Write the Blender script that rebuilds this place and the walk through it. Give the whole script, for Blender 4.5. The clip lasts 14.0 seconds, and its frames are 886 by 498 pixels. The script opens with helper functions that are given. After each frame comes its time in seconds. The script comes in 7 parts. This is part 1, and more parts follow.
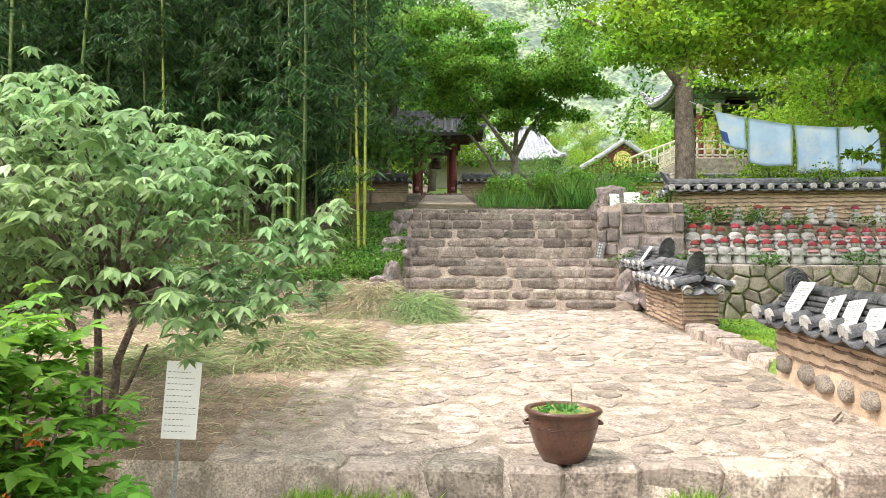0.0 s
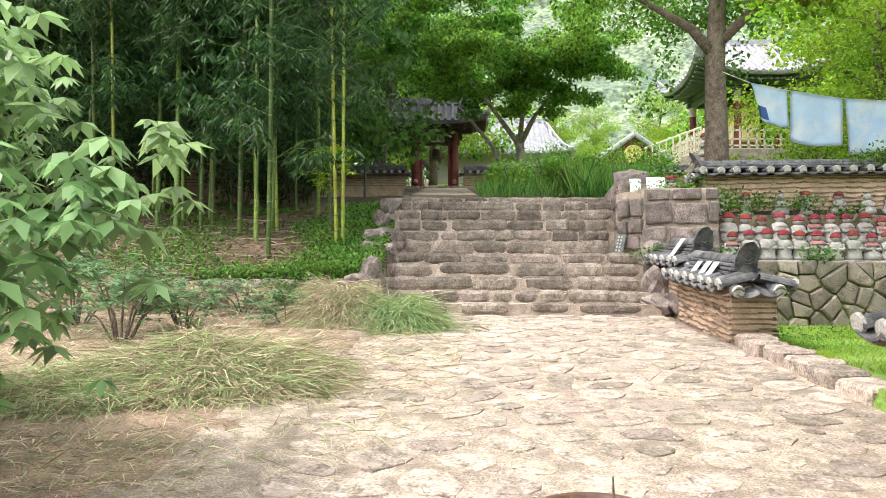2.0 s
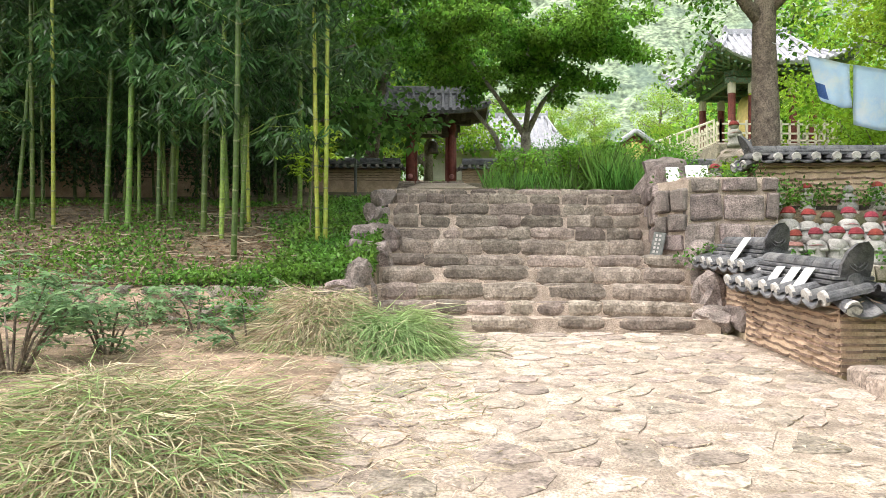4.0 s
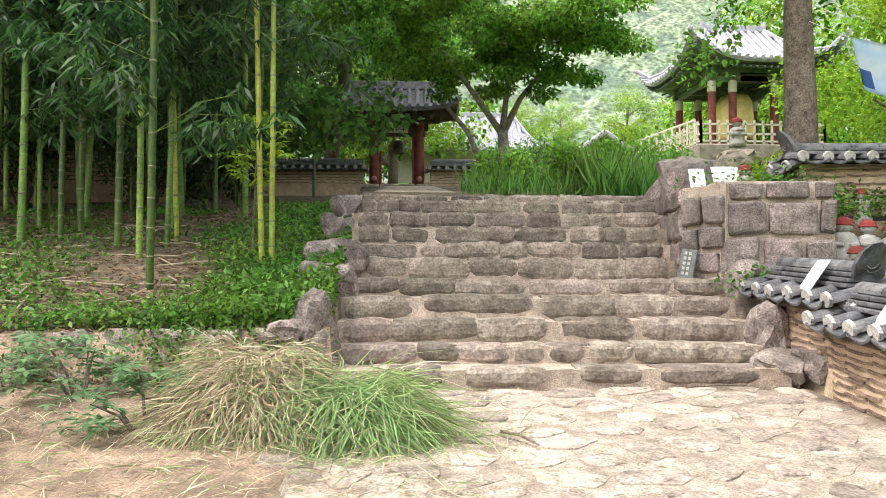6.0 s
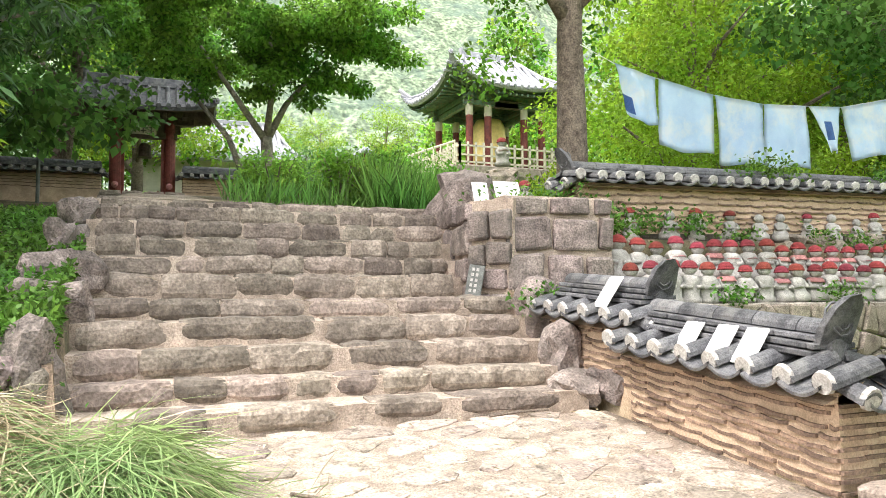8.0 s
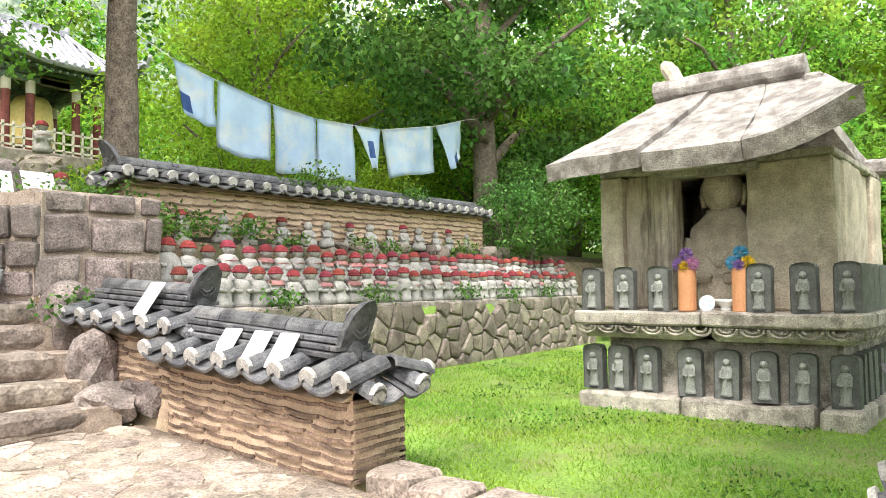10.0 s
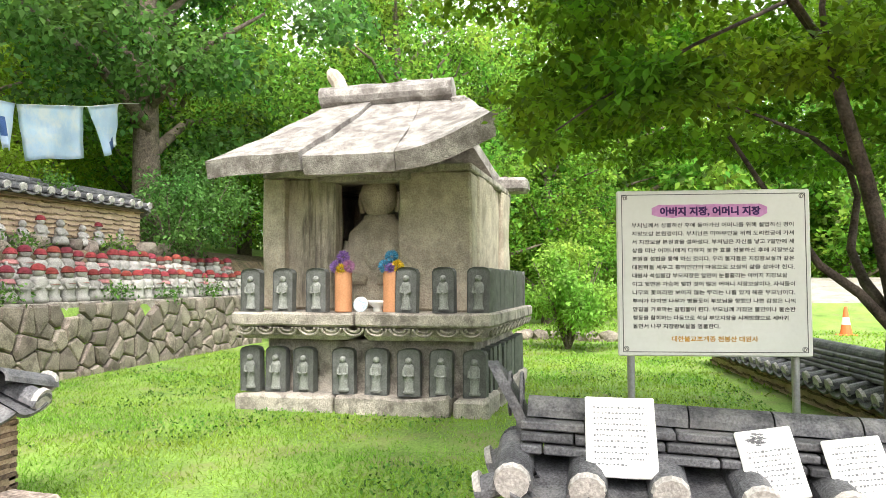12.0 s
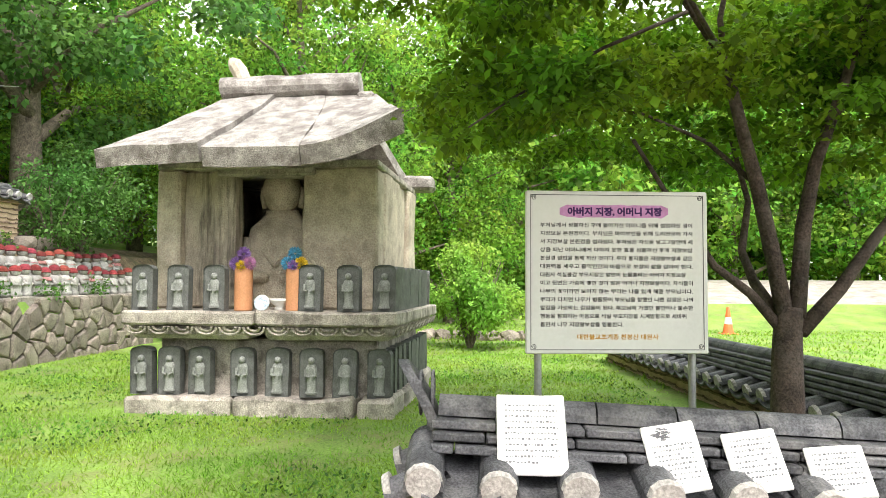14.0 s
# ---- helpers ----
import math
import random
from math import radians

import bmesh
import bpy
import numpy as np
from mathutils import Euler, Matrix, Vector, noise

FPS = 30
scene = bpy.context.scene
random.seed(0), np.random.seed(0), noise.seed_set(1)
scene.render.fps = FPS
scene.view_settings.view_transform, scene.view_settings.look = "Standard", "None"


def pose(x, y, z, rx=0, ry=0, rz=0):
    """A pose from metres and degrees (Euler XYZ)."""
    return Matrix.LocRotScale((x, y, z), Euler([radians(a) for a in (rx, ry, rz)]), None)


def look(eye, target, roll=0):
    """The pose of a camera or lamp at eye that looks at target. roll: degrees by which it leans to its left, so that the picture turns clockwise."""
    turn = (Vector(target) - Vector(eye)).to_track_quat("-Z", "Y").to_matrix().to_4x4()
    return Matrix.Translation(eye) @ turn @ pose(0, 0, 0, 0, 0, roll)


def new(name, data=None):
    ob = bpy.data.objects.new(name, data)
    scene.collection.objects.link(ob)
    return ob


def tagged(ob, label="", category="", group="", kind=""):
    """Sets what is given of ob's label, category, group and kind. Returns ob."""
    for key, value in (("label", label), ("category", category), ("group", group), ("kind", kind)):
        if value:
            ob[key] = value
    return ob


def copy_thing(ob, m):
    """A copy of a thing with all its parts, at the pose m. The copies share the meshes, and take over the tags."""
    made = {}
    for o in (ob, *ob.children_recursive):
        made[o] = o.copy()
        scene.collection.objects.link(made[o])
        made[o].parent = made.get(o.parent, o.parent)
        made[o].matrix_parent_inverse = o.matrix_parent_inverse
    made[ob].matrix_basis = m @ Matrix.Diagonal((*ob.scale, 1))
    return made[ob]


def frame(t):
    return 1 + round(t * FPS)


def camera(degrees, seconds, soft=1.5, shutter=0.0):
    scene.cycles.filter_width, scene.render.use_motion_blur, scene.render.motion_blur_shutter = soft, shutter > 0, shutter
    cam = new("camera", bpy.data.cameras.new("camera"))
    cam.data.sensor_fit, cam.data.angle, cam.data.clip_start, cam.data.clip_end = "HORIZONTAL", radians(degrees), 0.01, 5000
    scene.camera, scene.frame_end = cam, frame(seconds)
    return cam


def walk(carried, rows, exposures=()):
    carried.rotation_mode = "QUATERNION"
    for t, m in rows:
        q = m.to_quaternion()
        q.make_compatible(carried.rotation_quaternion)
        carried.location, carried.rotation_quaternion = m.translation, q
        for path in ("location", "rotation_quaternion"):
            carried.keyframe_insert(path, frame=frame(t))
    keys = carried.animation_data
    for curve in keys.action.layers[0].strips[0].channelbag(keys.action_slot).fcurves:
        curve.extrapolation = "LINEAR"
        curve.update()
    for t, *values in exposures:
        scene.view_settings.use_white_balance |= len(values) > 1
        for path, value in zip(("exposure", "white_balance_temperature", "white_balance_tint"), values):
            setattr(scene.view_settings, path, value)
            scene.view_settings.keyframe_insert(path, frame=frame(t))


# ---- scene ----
cam = camera(62.3, 14.0, soft=0.75)
METRES, EYE, TILT, LEAN, TURN = 8.0, 1.5, 0.0, 2.0, 0.0
ROWS = [
    (0.0, 0.0, 0.0, 0.0, -0.07, 1.82, -2.28),
    (0.5, 0.0115, 0.0658, -0.0011, 0.27, 1.79, -2.22),
    (1.0, 0.0149, 0.1377, -0.0033, 0.42, 1.73, -2.21),
    (1.5, 0.0281, 0.2065, -0.0038, 0.45, 1.76, -2.14),
    (2.0, 0.0328, 0.2708, -0.0024, 0.48, 1.75, -2.22),
    (2.5, 0.0303, 0.3359, 0.001, 0.52, 1.78, -2.25),
    (3.0, 0.0249, 0.402, 0.0012, 0.55, 1.73, -2.42),
    (5.5, -0.0102, 0.7361, 0.0309, -2.29, 1.93, -2.16),
    (6.0, -0.0143, 0.8033, 0.0415, -3.13, 2.03, -2.12),
    (6.5, -0.0094, 0.861, 0.0429, -4.06, 2.24, -2.11),
    (7.0, -0.0181, 0.8993, 0.0448, -6.93, 2.72, -2.2),
    (7.5, -0.0283, 0.9176, 0.0457, -13.97, 3.37, -1.95),
    (8.0, -0.0232, 0.9234, 0.0435, -22.05, 3.94, -1.63),
    (8.5, -0.0127, 0.9211, 0.0444, -30.41, 4.26, -1.34),
    (9.0, -0.0078, 0.9186, 0.0467, -38.9, 4.43, -1.07),
    (11.5, 0.0091, 0.9006, 0.0544, -74.78, 4.62, -0.25),
    (12.0, 0.011, 0.8972, 0.0554, -79.89, 4.61, -0.2),
    (12.5, 0.0127, 0.8972, 0.0563, -83.61, 4.58, -0.21),
    (13.0, 0.0157, 0.9018, 0.0549, -85.81, 4.54, -0.26),
    (13.5, 0.019, 0.9041, 0.0543, -86.96, 4.61, -0.28),
    (14.0, 0.0204, 0.9047, 0.0538, -87.63, 4.65, -0.34),
]
walk(cam, [(t, pose(0, 0, EYE, TILT, LEAN, TURN) @ pose(METRES * x, METRES * y, METRES * z, 90 + pitch, roll, yaw)) for t, x, y, z, yaw, pitch, roll in ROWS],
     [(0.0, 1.42), (2.5, 1.34), (6.0, 1.32), (7.0, 1.54), (8.0, 1.58), (9.2, 1.5), (11.5, 1.54), (12.5, 1.46), (14.0, 1.44)])

# ---- light ----
world = bpy.data.worlds.new("overcast_sky")
scene.world = world
world.use_nodes = True
wn = world.node_tree.nodes
sky = wn.new("ShaderNodeTexSky")
sky.sky_type = 'NISHITA'
sky.sun_disc = False
sky.sun_elevation, sky.sun_rotation = radians(56), radians(255)
sky.air_density, sky.dust_density, sky.ozone_density = 1.0, 4.0, 1.0
haze = wn.new("ShaderNodeMix")
haze.data_type = 'RGBA'
haze.inputs[0].default_value = 0.55
haze.inputs[7].default_value = (10.2, 10.2, 9.6, 1)
world.node_tree.links.new(sky.outputs[0], haze.inputs[6])
world.node_tree.links.new(haze.outputs[2], wn["Background"].inputs[0])
wn["Background"].inputs[1].default_value = 0.15
sun = new("sun", bpy.data.lights.new("sun", 'SUN'))
sun.data.energy, sun.data.angle, sun.data.color = 1.5, radians(12), (1.0, 0.96, 0.91)
sun.matrix_world = look((0, 0, 30), (10 * math.sin(radians(75)), 10 * math.cos(radians(75)), 30 - 15))

# ---- tools ----
rnd = random.Random(7)
rng = np.random.default_rng(11)


def bm_new():
    return bmesh.new()


def mesh_of(name, bm, mat, smooth=False):
    bmesh.ops.recalc_face_normals(bm, faces=bm.faces)
    me = bpy.data.meshes.new(name)
    bm.to_mesh(me)
    bm.free()
    if smooth:
        for p in me.polygons:
            p.use_smooth = True
    for m in (mat if isinstance(mat, (list, tuple)) else [mat]):
        me.materials.append(m)
    return me


def part(name, bm, mat, parent=None, label="", smooth=False, at=None):
    ob = new(name, bm if isinstance(bm, bpy.types.Mesh) else mesh_of(name, bm, mat, smooth))
    ob.parent = parent
    if at is not None:
        ob.matrix_basis = at
    if label:
        tagged(ob, label)
    return ob


def thing(name, label, category, m=None, group="", kind=""):
    ob = new(name)
    ob.empty_display_size = 0.1
    if m is not None:
        ob.matrix_basis = m
    return tagged(ob, label, category, group, kind)


def add_box(bm, x0, y0, z0, x1, y1, z1, bevel=0.0, m=None):
    """A box; with bevel its edges are chamfered, in 26 faces."""
    c = ((x0 + x1) / 2, (y0 + y1) / 2, (z0 + z1) / 2)
    h = [abs(x1 - x0) / 2, abs(y1 - y0) / 2, abs(z1 - z0) / 2]
    b = min(bevel, *(k * .9 for k in h))
    vs = {}
    for sx in (-1, 1):
        for sy in (-1, 1):
            for sz in (-1, 1):
                s = (sx, sy, sz)
                if b <= 0:
                    vs[s] = bm.verts.new([c[i] + s[i] * h[i] for i in range(3)])
                else:
                    for a in range(3):
                        vs[s, a] = bm.verts.new([c[i] + s[i] * (h[i] - (0 if i == a else b)) for i in range(3)])
    ring = ((-1, -1), (1, -1), (1, 1), (-1, 1))
    for a in range(3):
        i, j = (a + 1) % 3, (a + 2) % 3
        for sg in (-1, 1):
            f = []
            for p, q in ring:
                s = [0, 0, 0]
                s[a], s[i], s[j] = sg, p, q
                f.append(vs[tuple(s)] if b <= 0 else vs[tuple(s), a])
            bm.faces.new(f if sg > 0 else f[::-1])
        if b > 0:
            # the chamfer along axis a
            for p, q in ring:
                s0, s1 = [0, 0, 0], [0, 0, 0]
                s0[a], s0[i], s0[j] = -1, p, q
                s1[a], s1[i], s1[j] = 1, p, q
                s0, s1 = tuple(s0), tuple(s1)
                f = [vs[s0, i], vs[s1, i], vs[s1, j], vs[s0, j]]
                bm.faces.new(f if p * q > 0 else f[::-1])
    if b > 0:
        for s in [k for k in vs if k[1] == 0 and isinstance(k[0], tuple)]:
            f = [vs[s[0], 0], vs[s[0], 1], vs[s[0], 2]]
            bm.faces.new(f if s[0][0] * s[0][1] * s[0][2] > 0 else f[::-1])
    out = list(vs.values())
    if m is not None:
        for v in out:
            v.co = m @ v.co
    return out


def add_cone(bm, p0, p1, r0, r1, n=10, cap=True):
    p0, p1 = Vector(p0), Vector(p1)
    d = (p1 - p0).normalized()
    a = d.cross(Vector((0.31, 0.87, 0.38))).normalized()
    b = d.cross(a)
    rings = [[bm.verts.new(p + (a * math.cos(2 * math.pi * k / n) + b * math.sin(2 * math.pi * k / n)) * max(r, 1e-4)) for k in range(n)] for p, r in ((p0, r0), (p1, r1))]
    for k in range(n):
        bm.faces.new((rings[0][k], rings[0][(k + 1) % n], rings[1][(k + 1) % n], rings[1][k]))
    if cap:
        bm.faces.new(rings[0][::-1])
        bm.faces.new(rings[1])
    return rings[0] + rings[1]


def add_tube(bm, pts, radii, n=8):
    """A limb that follows the points with a changing radius."""
    rings = []
    pts = [Vector(p) for p in pts]
    for i, p in enumerate(pts):
        d = (pts[min(i + 1, len(pts) - 1)] - pts[max(i - 1, 0)]).normalized()
        a = d.cross(Vector((0.31, 0.87, 0.38))).normalized()
        b = d.cross(a)
        rings.append([bm.verts.new(p + (a * math.cos(2 * math.pi * k / n) + b * math.sin(2 * math.pi * k / n)) * radii[i]) for k in range(n)])
    for r0, r1 in zip(rings, rings[1:]):
        for k in range(n):
            bm.faces.new((r0[k], r0[(k + 1) % n], r1[(k + 1) % n], r1[k]))
    bm.faces.new(rings[0])
    bm.faces.new(rings[-1][::-1])


def add_lathe(bm, profile, n=20, m=None):
    """Turn a profile of (radius, z) about the z axis."""
    rings = []
    for r, z in profile:
        rings.append([bm.verts.new((r * math.cos(2 * math.pi * k / n), r * math.sin(2 * math.pi * k / n), z)) for k in range(n)])
    for r0, r1 in zip(rings, rings[1:]):
        for k in range(n):
            bm.faces.new((r0[k], r0[(k + 1) % n], r1[(k + 1) % n], r1[k]))
    bm.faces.new(rings[0])
    bm.faces.new(rings[-1])
    vs = [v for r in rings for v in r]
    if m is not None:
        bmesh.ops.transform(bm, matrix=m, verts=vs)
    return vs


def roughen(bm, amount, scale, seed=0.0, verts=None):
    for v in (verts or bm.verts):
        v.co += noise.noise_vector(v.co * scale + Vector((seed, seed * 1.7, 3.1))) * amount


def quads_mesh(name, V, mat, smooth=False):
    """A mesh of loose four-cornered leaves; V is (n, 4, 3)."""
    n = len(V)
    me = bpy.data.meshes.new(name)
    me.vertices.add(4 * n)
    me.loops.add(4 * n)
    me.polygons.add(n)
    me.vertices.foreach_set("co", V.reshape(-1).astype(np.float32))
    me.loops.foreach_set("vertex_index", np.arange(4 * n, dtype=np.int32))
    me.polygons.foreach_set("loop_start", np.arange(0, 4 * n, 4, dtype=np.int32))
    me.polygons.foreach_set("loop_total", np.full(n, 4, dtype=np.int32))
    me.materials.append(mat)
    me.update(calc_edges=True)
    return me


def unit(v):
    return v / (np.linalg.norm(v, axis=-1, keepdims=True) + 1e-9)


def leaf_quads(P, D, N, L, W):
    """Kite-shaped leaves at points P, along D, facing N, of length L and width W."""
    D = unit(D)
    S = unit(np.cross(D, N))
    N = np.cross(S, D)
    L = np.broadcast_to(L, len(P))[:, None]
    W = np.broadcast_to(W, len(P))[:, None]
    return np.stack([P, P + D * L * .42 + S * W * .5 + N * L * .06, P + D * L - N * L * .08, P + D * L * .42 - S * W * .5 + N * L * .06], 1)


def rand_dirs(n, up=0.0):
    v = rng.normal(size=(n, 3))
    v[:, 2] += up
    return unit(v)


def cells(pts, x0, y0, x1, y1):
    """Split a rectangle into the cells nearest to each point, as convex polygons."""
    out = []
    P = np.array(pts)
    for i, p in enumerate(P):
        poly = [(x0, y0), (x1, y0), (x1, y1), (x0, y1)]
        d = np.hypot(*(P - p).T)
        for j in np.argsort(d)[1:16]:
            q = P[j]
            mx, my, nx, ny = (p[0] + q[0]) / 2, (p[1] + q[1]) / 2, q[0] - p[0], q[1] - p[1]
            new_poly = []
            for k in range(len(poly)):
                a, b = poly[k], poly[(k + 1) % len(poly)]
                da, db = (a[0] - mx) * nx + (a[1] - my) * ny, (b[0] - mx) * nx + (b[1] - my) * ny
                if da <= 0:
                    new_poly.append(a)
                if da * db < 0:
                    s = da / (da - db)
                    new_poly.append((a[0] + (b[0] - a[0]) * s, a[1] + (b[1] - a[1]) * s))
            poly = new_poly
            if len(poly) < 3:
                break
        if len(poly) >= 3:
            out.append((p, poly))
    return out


def scatter_grid(x0, y0, x1, y1, sx, sy, jitter=0.38):
    pts = []
    ny = max(1, round((y1 - y0) / sy))
    for j in range(ny):
        nx = max(1, round((x1 - x0) / (sx * rnd.uniform(.85, 1.2))))
        for i in range(nx):
            pts.append((x0 + (i + .5 + rnd.uniform(-jitter, jitter) + (.25 if j % 2 else -.25)) * (x1 - x0) / nx,
                        y0 + (j + .5 + rnd.uniform(-jitter, jitter)) * (y1 - y0) / ny))
    return [p for p in pts if x0 < p[0] < x1 and y0 < p[1] < y1]


def cell_stone(poly, gap, height, bulge=0.3, round_off=0.35):
    """A rounded stone from a flat cell: its face stands proud by height. The cell's plane is xy, the face looks to +z. Centred on its cell."""
    cx, cy = sum(p[0] for p in poly) / len(poly), sum(p[1] for p in poly) / len(poly)
    size = min(math.hypot(p[0] - cx, p[1] - cy) for p in poly)
    k = max(.3, 1 - gap / max(size, .02))
    base = [((p[0] - cx) * k, (p[1] - cy) * k) for p in poly]
    soft = []
    for i, p in enumerate(base):
        q, r = base[i - 1], base[(i + 1) % len(base)]
        soft.append((p[0] + (q[0] - p[0]) * round_off * .5, p[1] + (q[1] - p[1]) * round_off * .5))
        soft.append((p[0] + (r[0] - p[0]) * round_off * .5, p[1] + (r[1] - p[1]) * round_off * .5))
    bm = bm_new()
    j = [1 + rnd.uniform(-.06, .06) for _ in soft]
    tilt = (rnd.uniform(-.12, .12), rnd.uniform(-.12, .12))
    r0 = [bm.verts.new((x * a, y * a, -height * .8)) for (x, y), a in zip(soft, j)]
    r1 = [bm.verts.new((x * a * .98, y * a * .98, height * .45)) for (x, y), a in zip(soft, j)]
    r2 = [bm.verts.new((x * a * .82, y * a * .82, height * (.9 + tilt[0] * x / size + tilt[1] * y / size))) for (x, y), a in zip(soft, j)]
    c = bm.verts.new((0, 0, height * (1 + bulge)))
    n = len(soft)
    for i in range(n):
        bm.faces.new((r0[i], r0[(i + 1) % n], r1[(i + 1) % n], r1[i]))
        bm.faces.new((r1[i], r1[(i + 1) % n], r2[(i + 1) % n], r2[i]))
        bm.faces.new((r2[i], r2[(i + 1) % n], c))
    return bm, cx, cy


def lump(sx, sy, sz, seed, rough=0.16, sub=2, flat=0.0):
    """A rounded boulder about the origin."""
    bm = bm_new()
    bmesh.ops.create_icosphere(bm, subdivisions=sub, radius=1.0)
    for v in bm.verts:
        c = v.co
        k = max(abs(c.x), abs(c.y), abs(c.z))
        c = c.lerp(c / k, .45)
        c = c * (1 + noise.noise(c * 1.3 + Vector((seed, seed * 2.1, 0))) * rough * 2)
        v.co = Vector((c.x * sx, c.y * sy, c.z * sz))
        if flat and v.co.z < -sz * flat:
            v.co.z = -sz * flat
    return bm


# ---- materials ----
def material(name, base, rough=0.8, var=0.35, scale=6.0, tint=None, fine=60.0, bump=0.25, metal=0.0, island=0.0, obj=0.0, stain=None, stain_scale=1.6, stain_amount=0.5, spec=0.4, streak=1.0):
    """A node material: broad and fine variation, bump, and shifts from piece to piece."""
    m = bpy.data.materials.new(name)
    m.use_nodes = True
    t = m.node_tree
    nodes, links = t.nodes, t.links
    b = nodes["Principled BSDF"]
    co = nodes.new("ShaderNodeTexCoord")
    pos = nodes.new("ShaderNodeNewGeometry")
    n1 = nodes.new("ShaderNodeTexNoise")
    n1.inputs["Scale"].default_value, n1.inputs["Detail"].default_value, n1.inputs["Roughness"].default_value = scale, 6, 0.62
    n2 = nodes.new("ShaderNodeTexNoise")
    n2.inputs["Scale"].default_value, n2.inputs["Detail"].default_value = fine, 3
    links.new(pos.outputs["Position"], n1.inputs["Vector"])
    links.new(pos.outputs["Position"], n2.inputs["Vector"])
    ramp = nodes.new("ShaderNodeValToRGB")
    lo = tuple(c * (1 - var) for c in base)
    hi = tuple(min(1, c * (1 + var)) for c in (tint or base))
    ramp.color_ramp.elements[0].color, ramp.color_ramp.elements[1].color = (*lo, 1), (*hi, 1)
    ramp.color_ramp.elements[0].position, ramp.color_ramp.elements[1].position = 0.3, 0.7
    links.new(n1.outputs["Fac"], ramp.inputs[0])
    col = ramp.outputs[0]
    mix = nodes.new("ShaderNodeMix")
    mix.data_type, mix.blend_type = 'RGBA', 'OVERLAY'
    mix.inputs[0].default_value = min(1, var * 1.2)
    links.new(col, mix.inputs[6])
    grey = nodes.new("ShaderNodeValToRGB")
    grey.color_ramp.elements[0].position, grey.color_ramp.elements[1].position = 0.3, 0.7
    links.new(n2.outputs["Fac"], grey.inputs[0])
    links.new(grey.outputs[0], mix.inputs[7])
    col = mix.outputs[2]
    if stain:
        n3 = nodes.new("ShaderNodeTexNoise")
        n3.inputs["Scale"].default_value, n3.inputs["Detail"].default_value, n3.inputs["Roughness"].default_value = stain_scale, 8, 0.7
        sq = nodes.new("ShaderNodeVectorMath")
        sq.operation = 'MULTIPLY'
        sq.inputs[1].default_value = (1, 1, streak)
        links.new(pos.outputs["Position"], sq.inputs[0])
        links.new(sq.outputs[0], n3.inputs["Vector"])
        r3 = nodes.new("ShaderNodeValToRGB")
        r3.color_ramp.elements[0].position, r3.color_ramp.elements[1].position = .48, .62
        links.new(n3.outputs["Fac"], r3.inputs[0])
        sc = nodes.new("ShaderNodeMath")
        sc.operation = 'MULTIPLY'
        sc.inputs[1].default_value = stain_amount
        links.new(r3.outputs[0], sc.inputs[0])
        m3 = nodes.new("ShaderNodeMix")
        m3.data_type = 'RGBA'
        links.new(sc.outputs[0], m3.inputs[0])
        links.new(col, m3.inputs[6])
        m3.inputs[7].default_value = (*stain, 1)
        col = m3.outputs[2]
    if island or obj:
        hsv = nodes.new("ShaderNodeHueSaturation")
        mp = nodes.new("ShaderNodeMapRange")
        mp.inputs[3].default_value, mp.inputs[4].default_value = 1 - (island or obj), 1 + (island or obj)
        if island:
            links.new(pos.outputs["Random Per Island"], mp.inputs[0])
        else:
            oi = nodes.new("ShaderNodeObjectInfo")
            links.new(oi.outputs["Random"], mp.inputs[0])
            mh = nodes.new("ShaderNodeMapRange")
            mh.inputs[3].default_value, mh.inputs[4].default_value = .485, .515
            mf = nodes.new("ShaderNodeMath")
            mf.operation = 'FRACT'
            ml = nodes.new("ShaderNodeMath")
            ml.operation = 'MULTIPLY'
            ml.inputs[1].default_value = 17.3
            links.new(oi.outputs["Random"], ml.inputs[0])
            links.new(ml.outputs[0], mf.inputs[0])
            links.new(mf.outputs[0], mh.inputs[0])
            links.new(mh.outputs[0], hsv.inputs["Hue"])
        links.new(mp.outputs[0], hsv.inputs["Value"])
        links.new(col, hsv.inputs["Color"])
        col = hsv.outputs[0]
    links.new(col, b.inputs["Base Color"])
    b.inputs["Roughness"].default_value = rough
    b.inputs["Metallic"].default_value = metal
    b.inputs["Specular IOR Level"].default_value = spec
    if bump:
        bp = nodes.new("ShaderNodeBump")
        bp.inputs["Strength"].default_value, bp.inputs["Distance"].default_value = bump, 0.02
        add = nodes.new("ShaderNodeMath")
        links.new(n1.outputs["Fac"], add.inputs[0])
        links.new(n2.outputs["Fac"], add.inputs[1])
        links.new(add.outputs[0], bp.inputs["Height"])
        links.new(bp.outputs[0], b.inputs["Normal"])
    return m


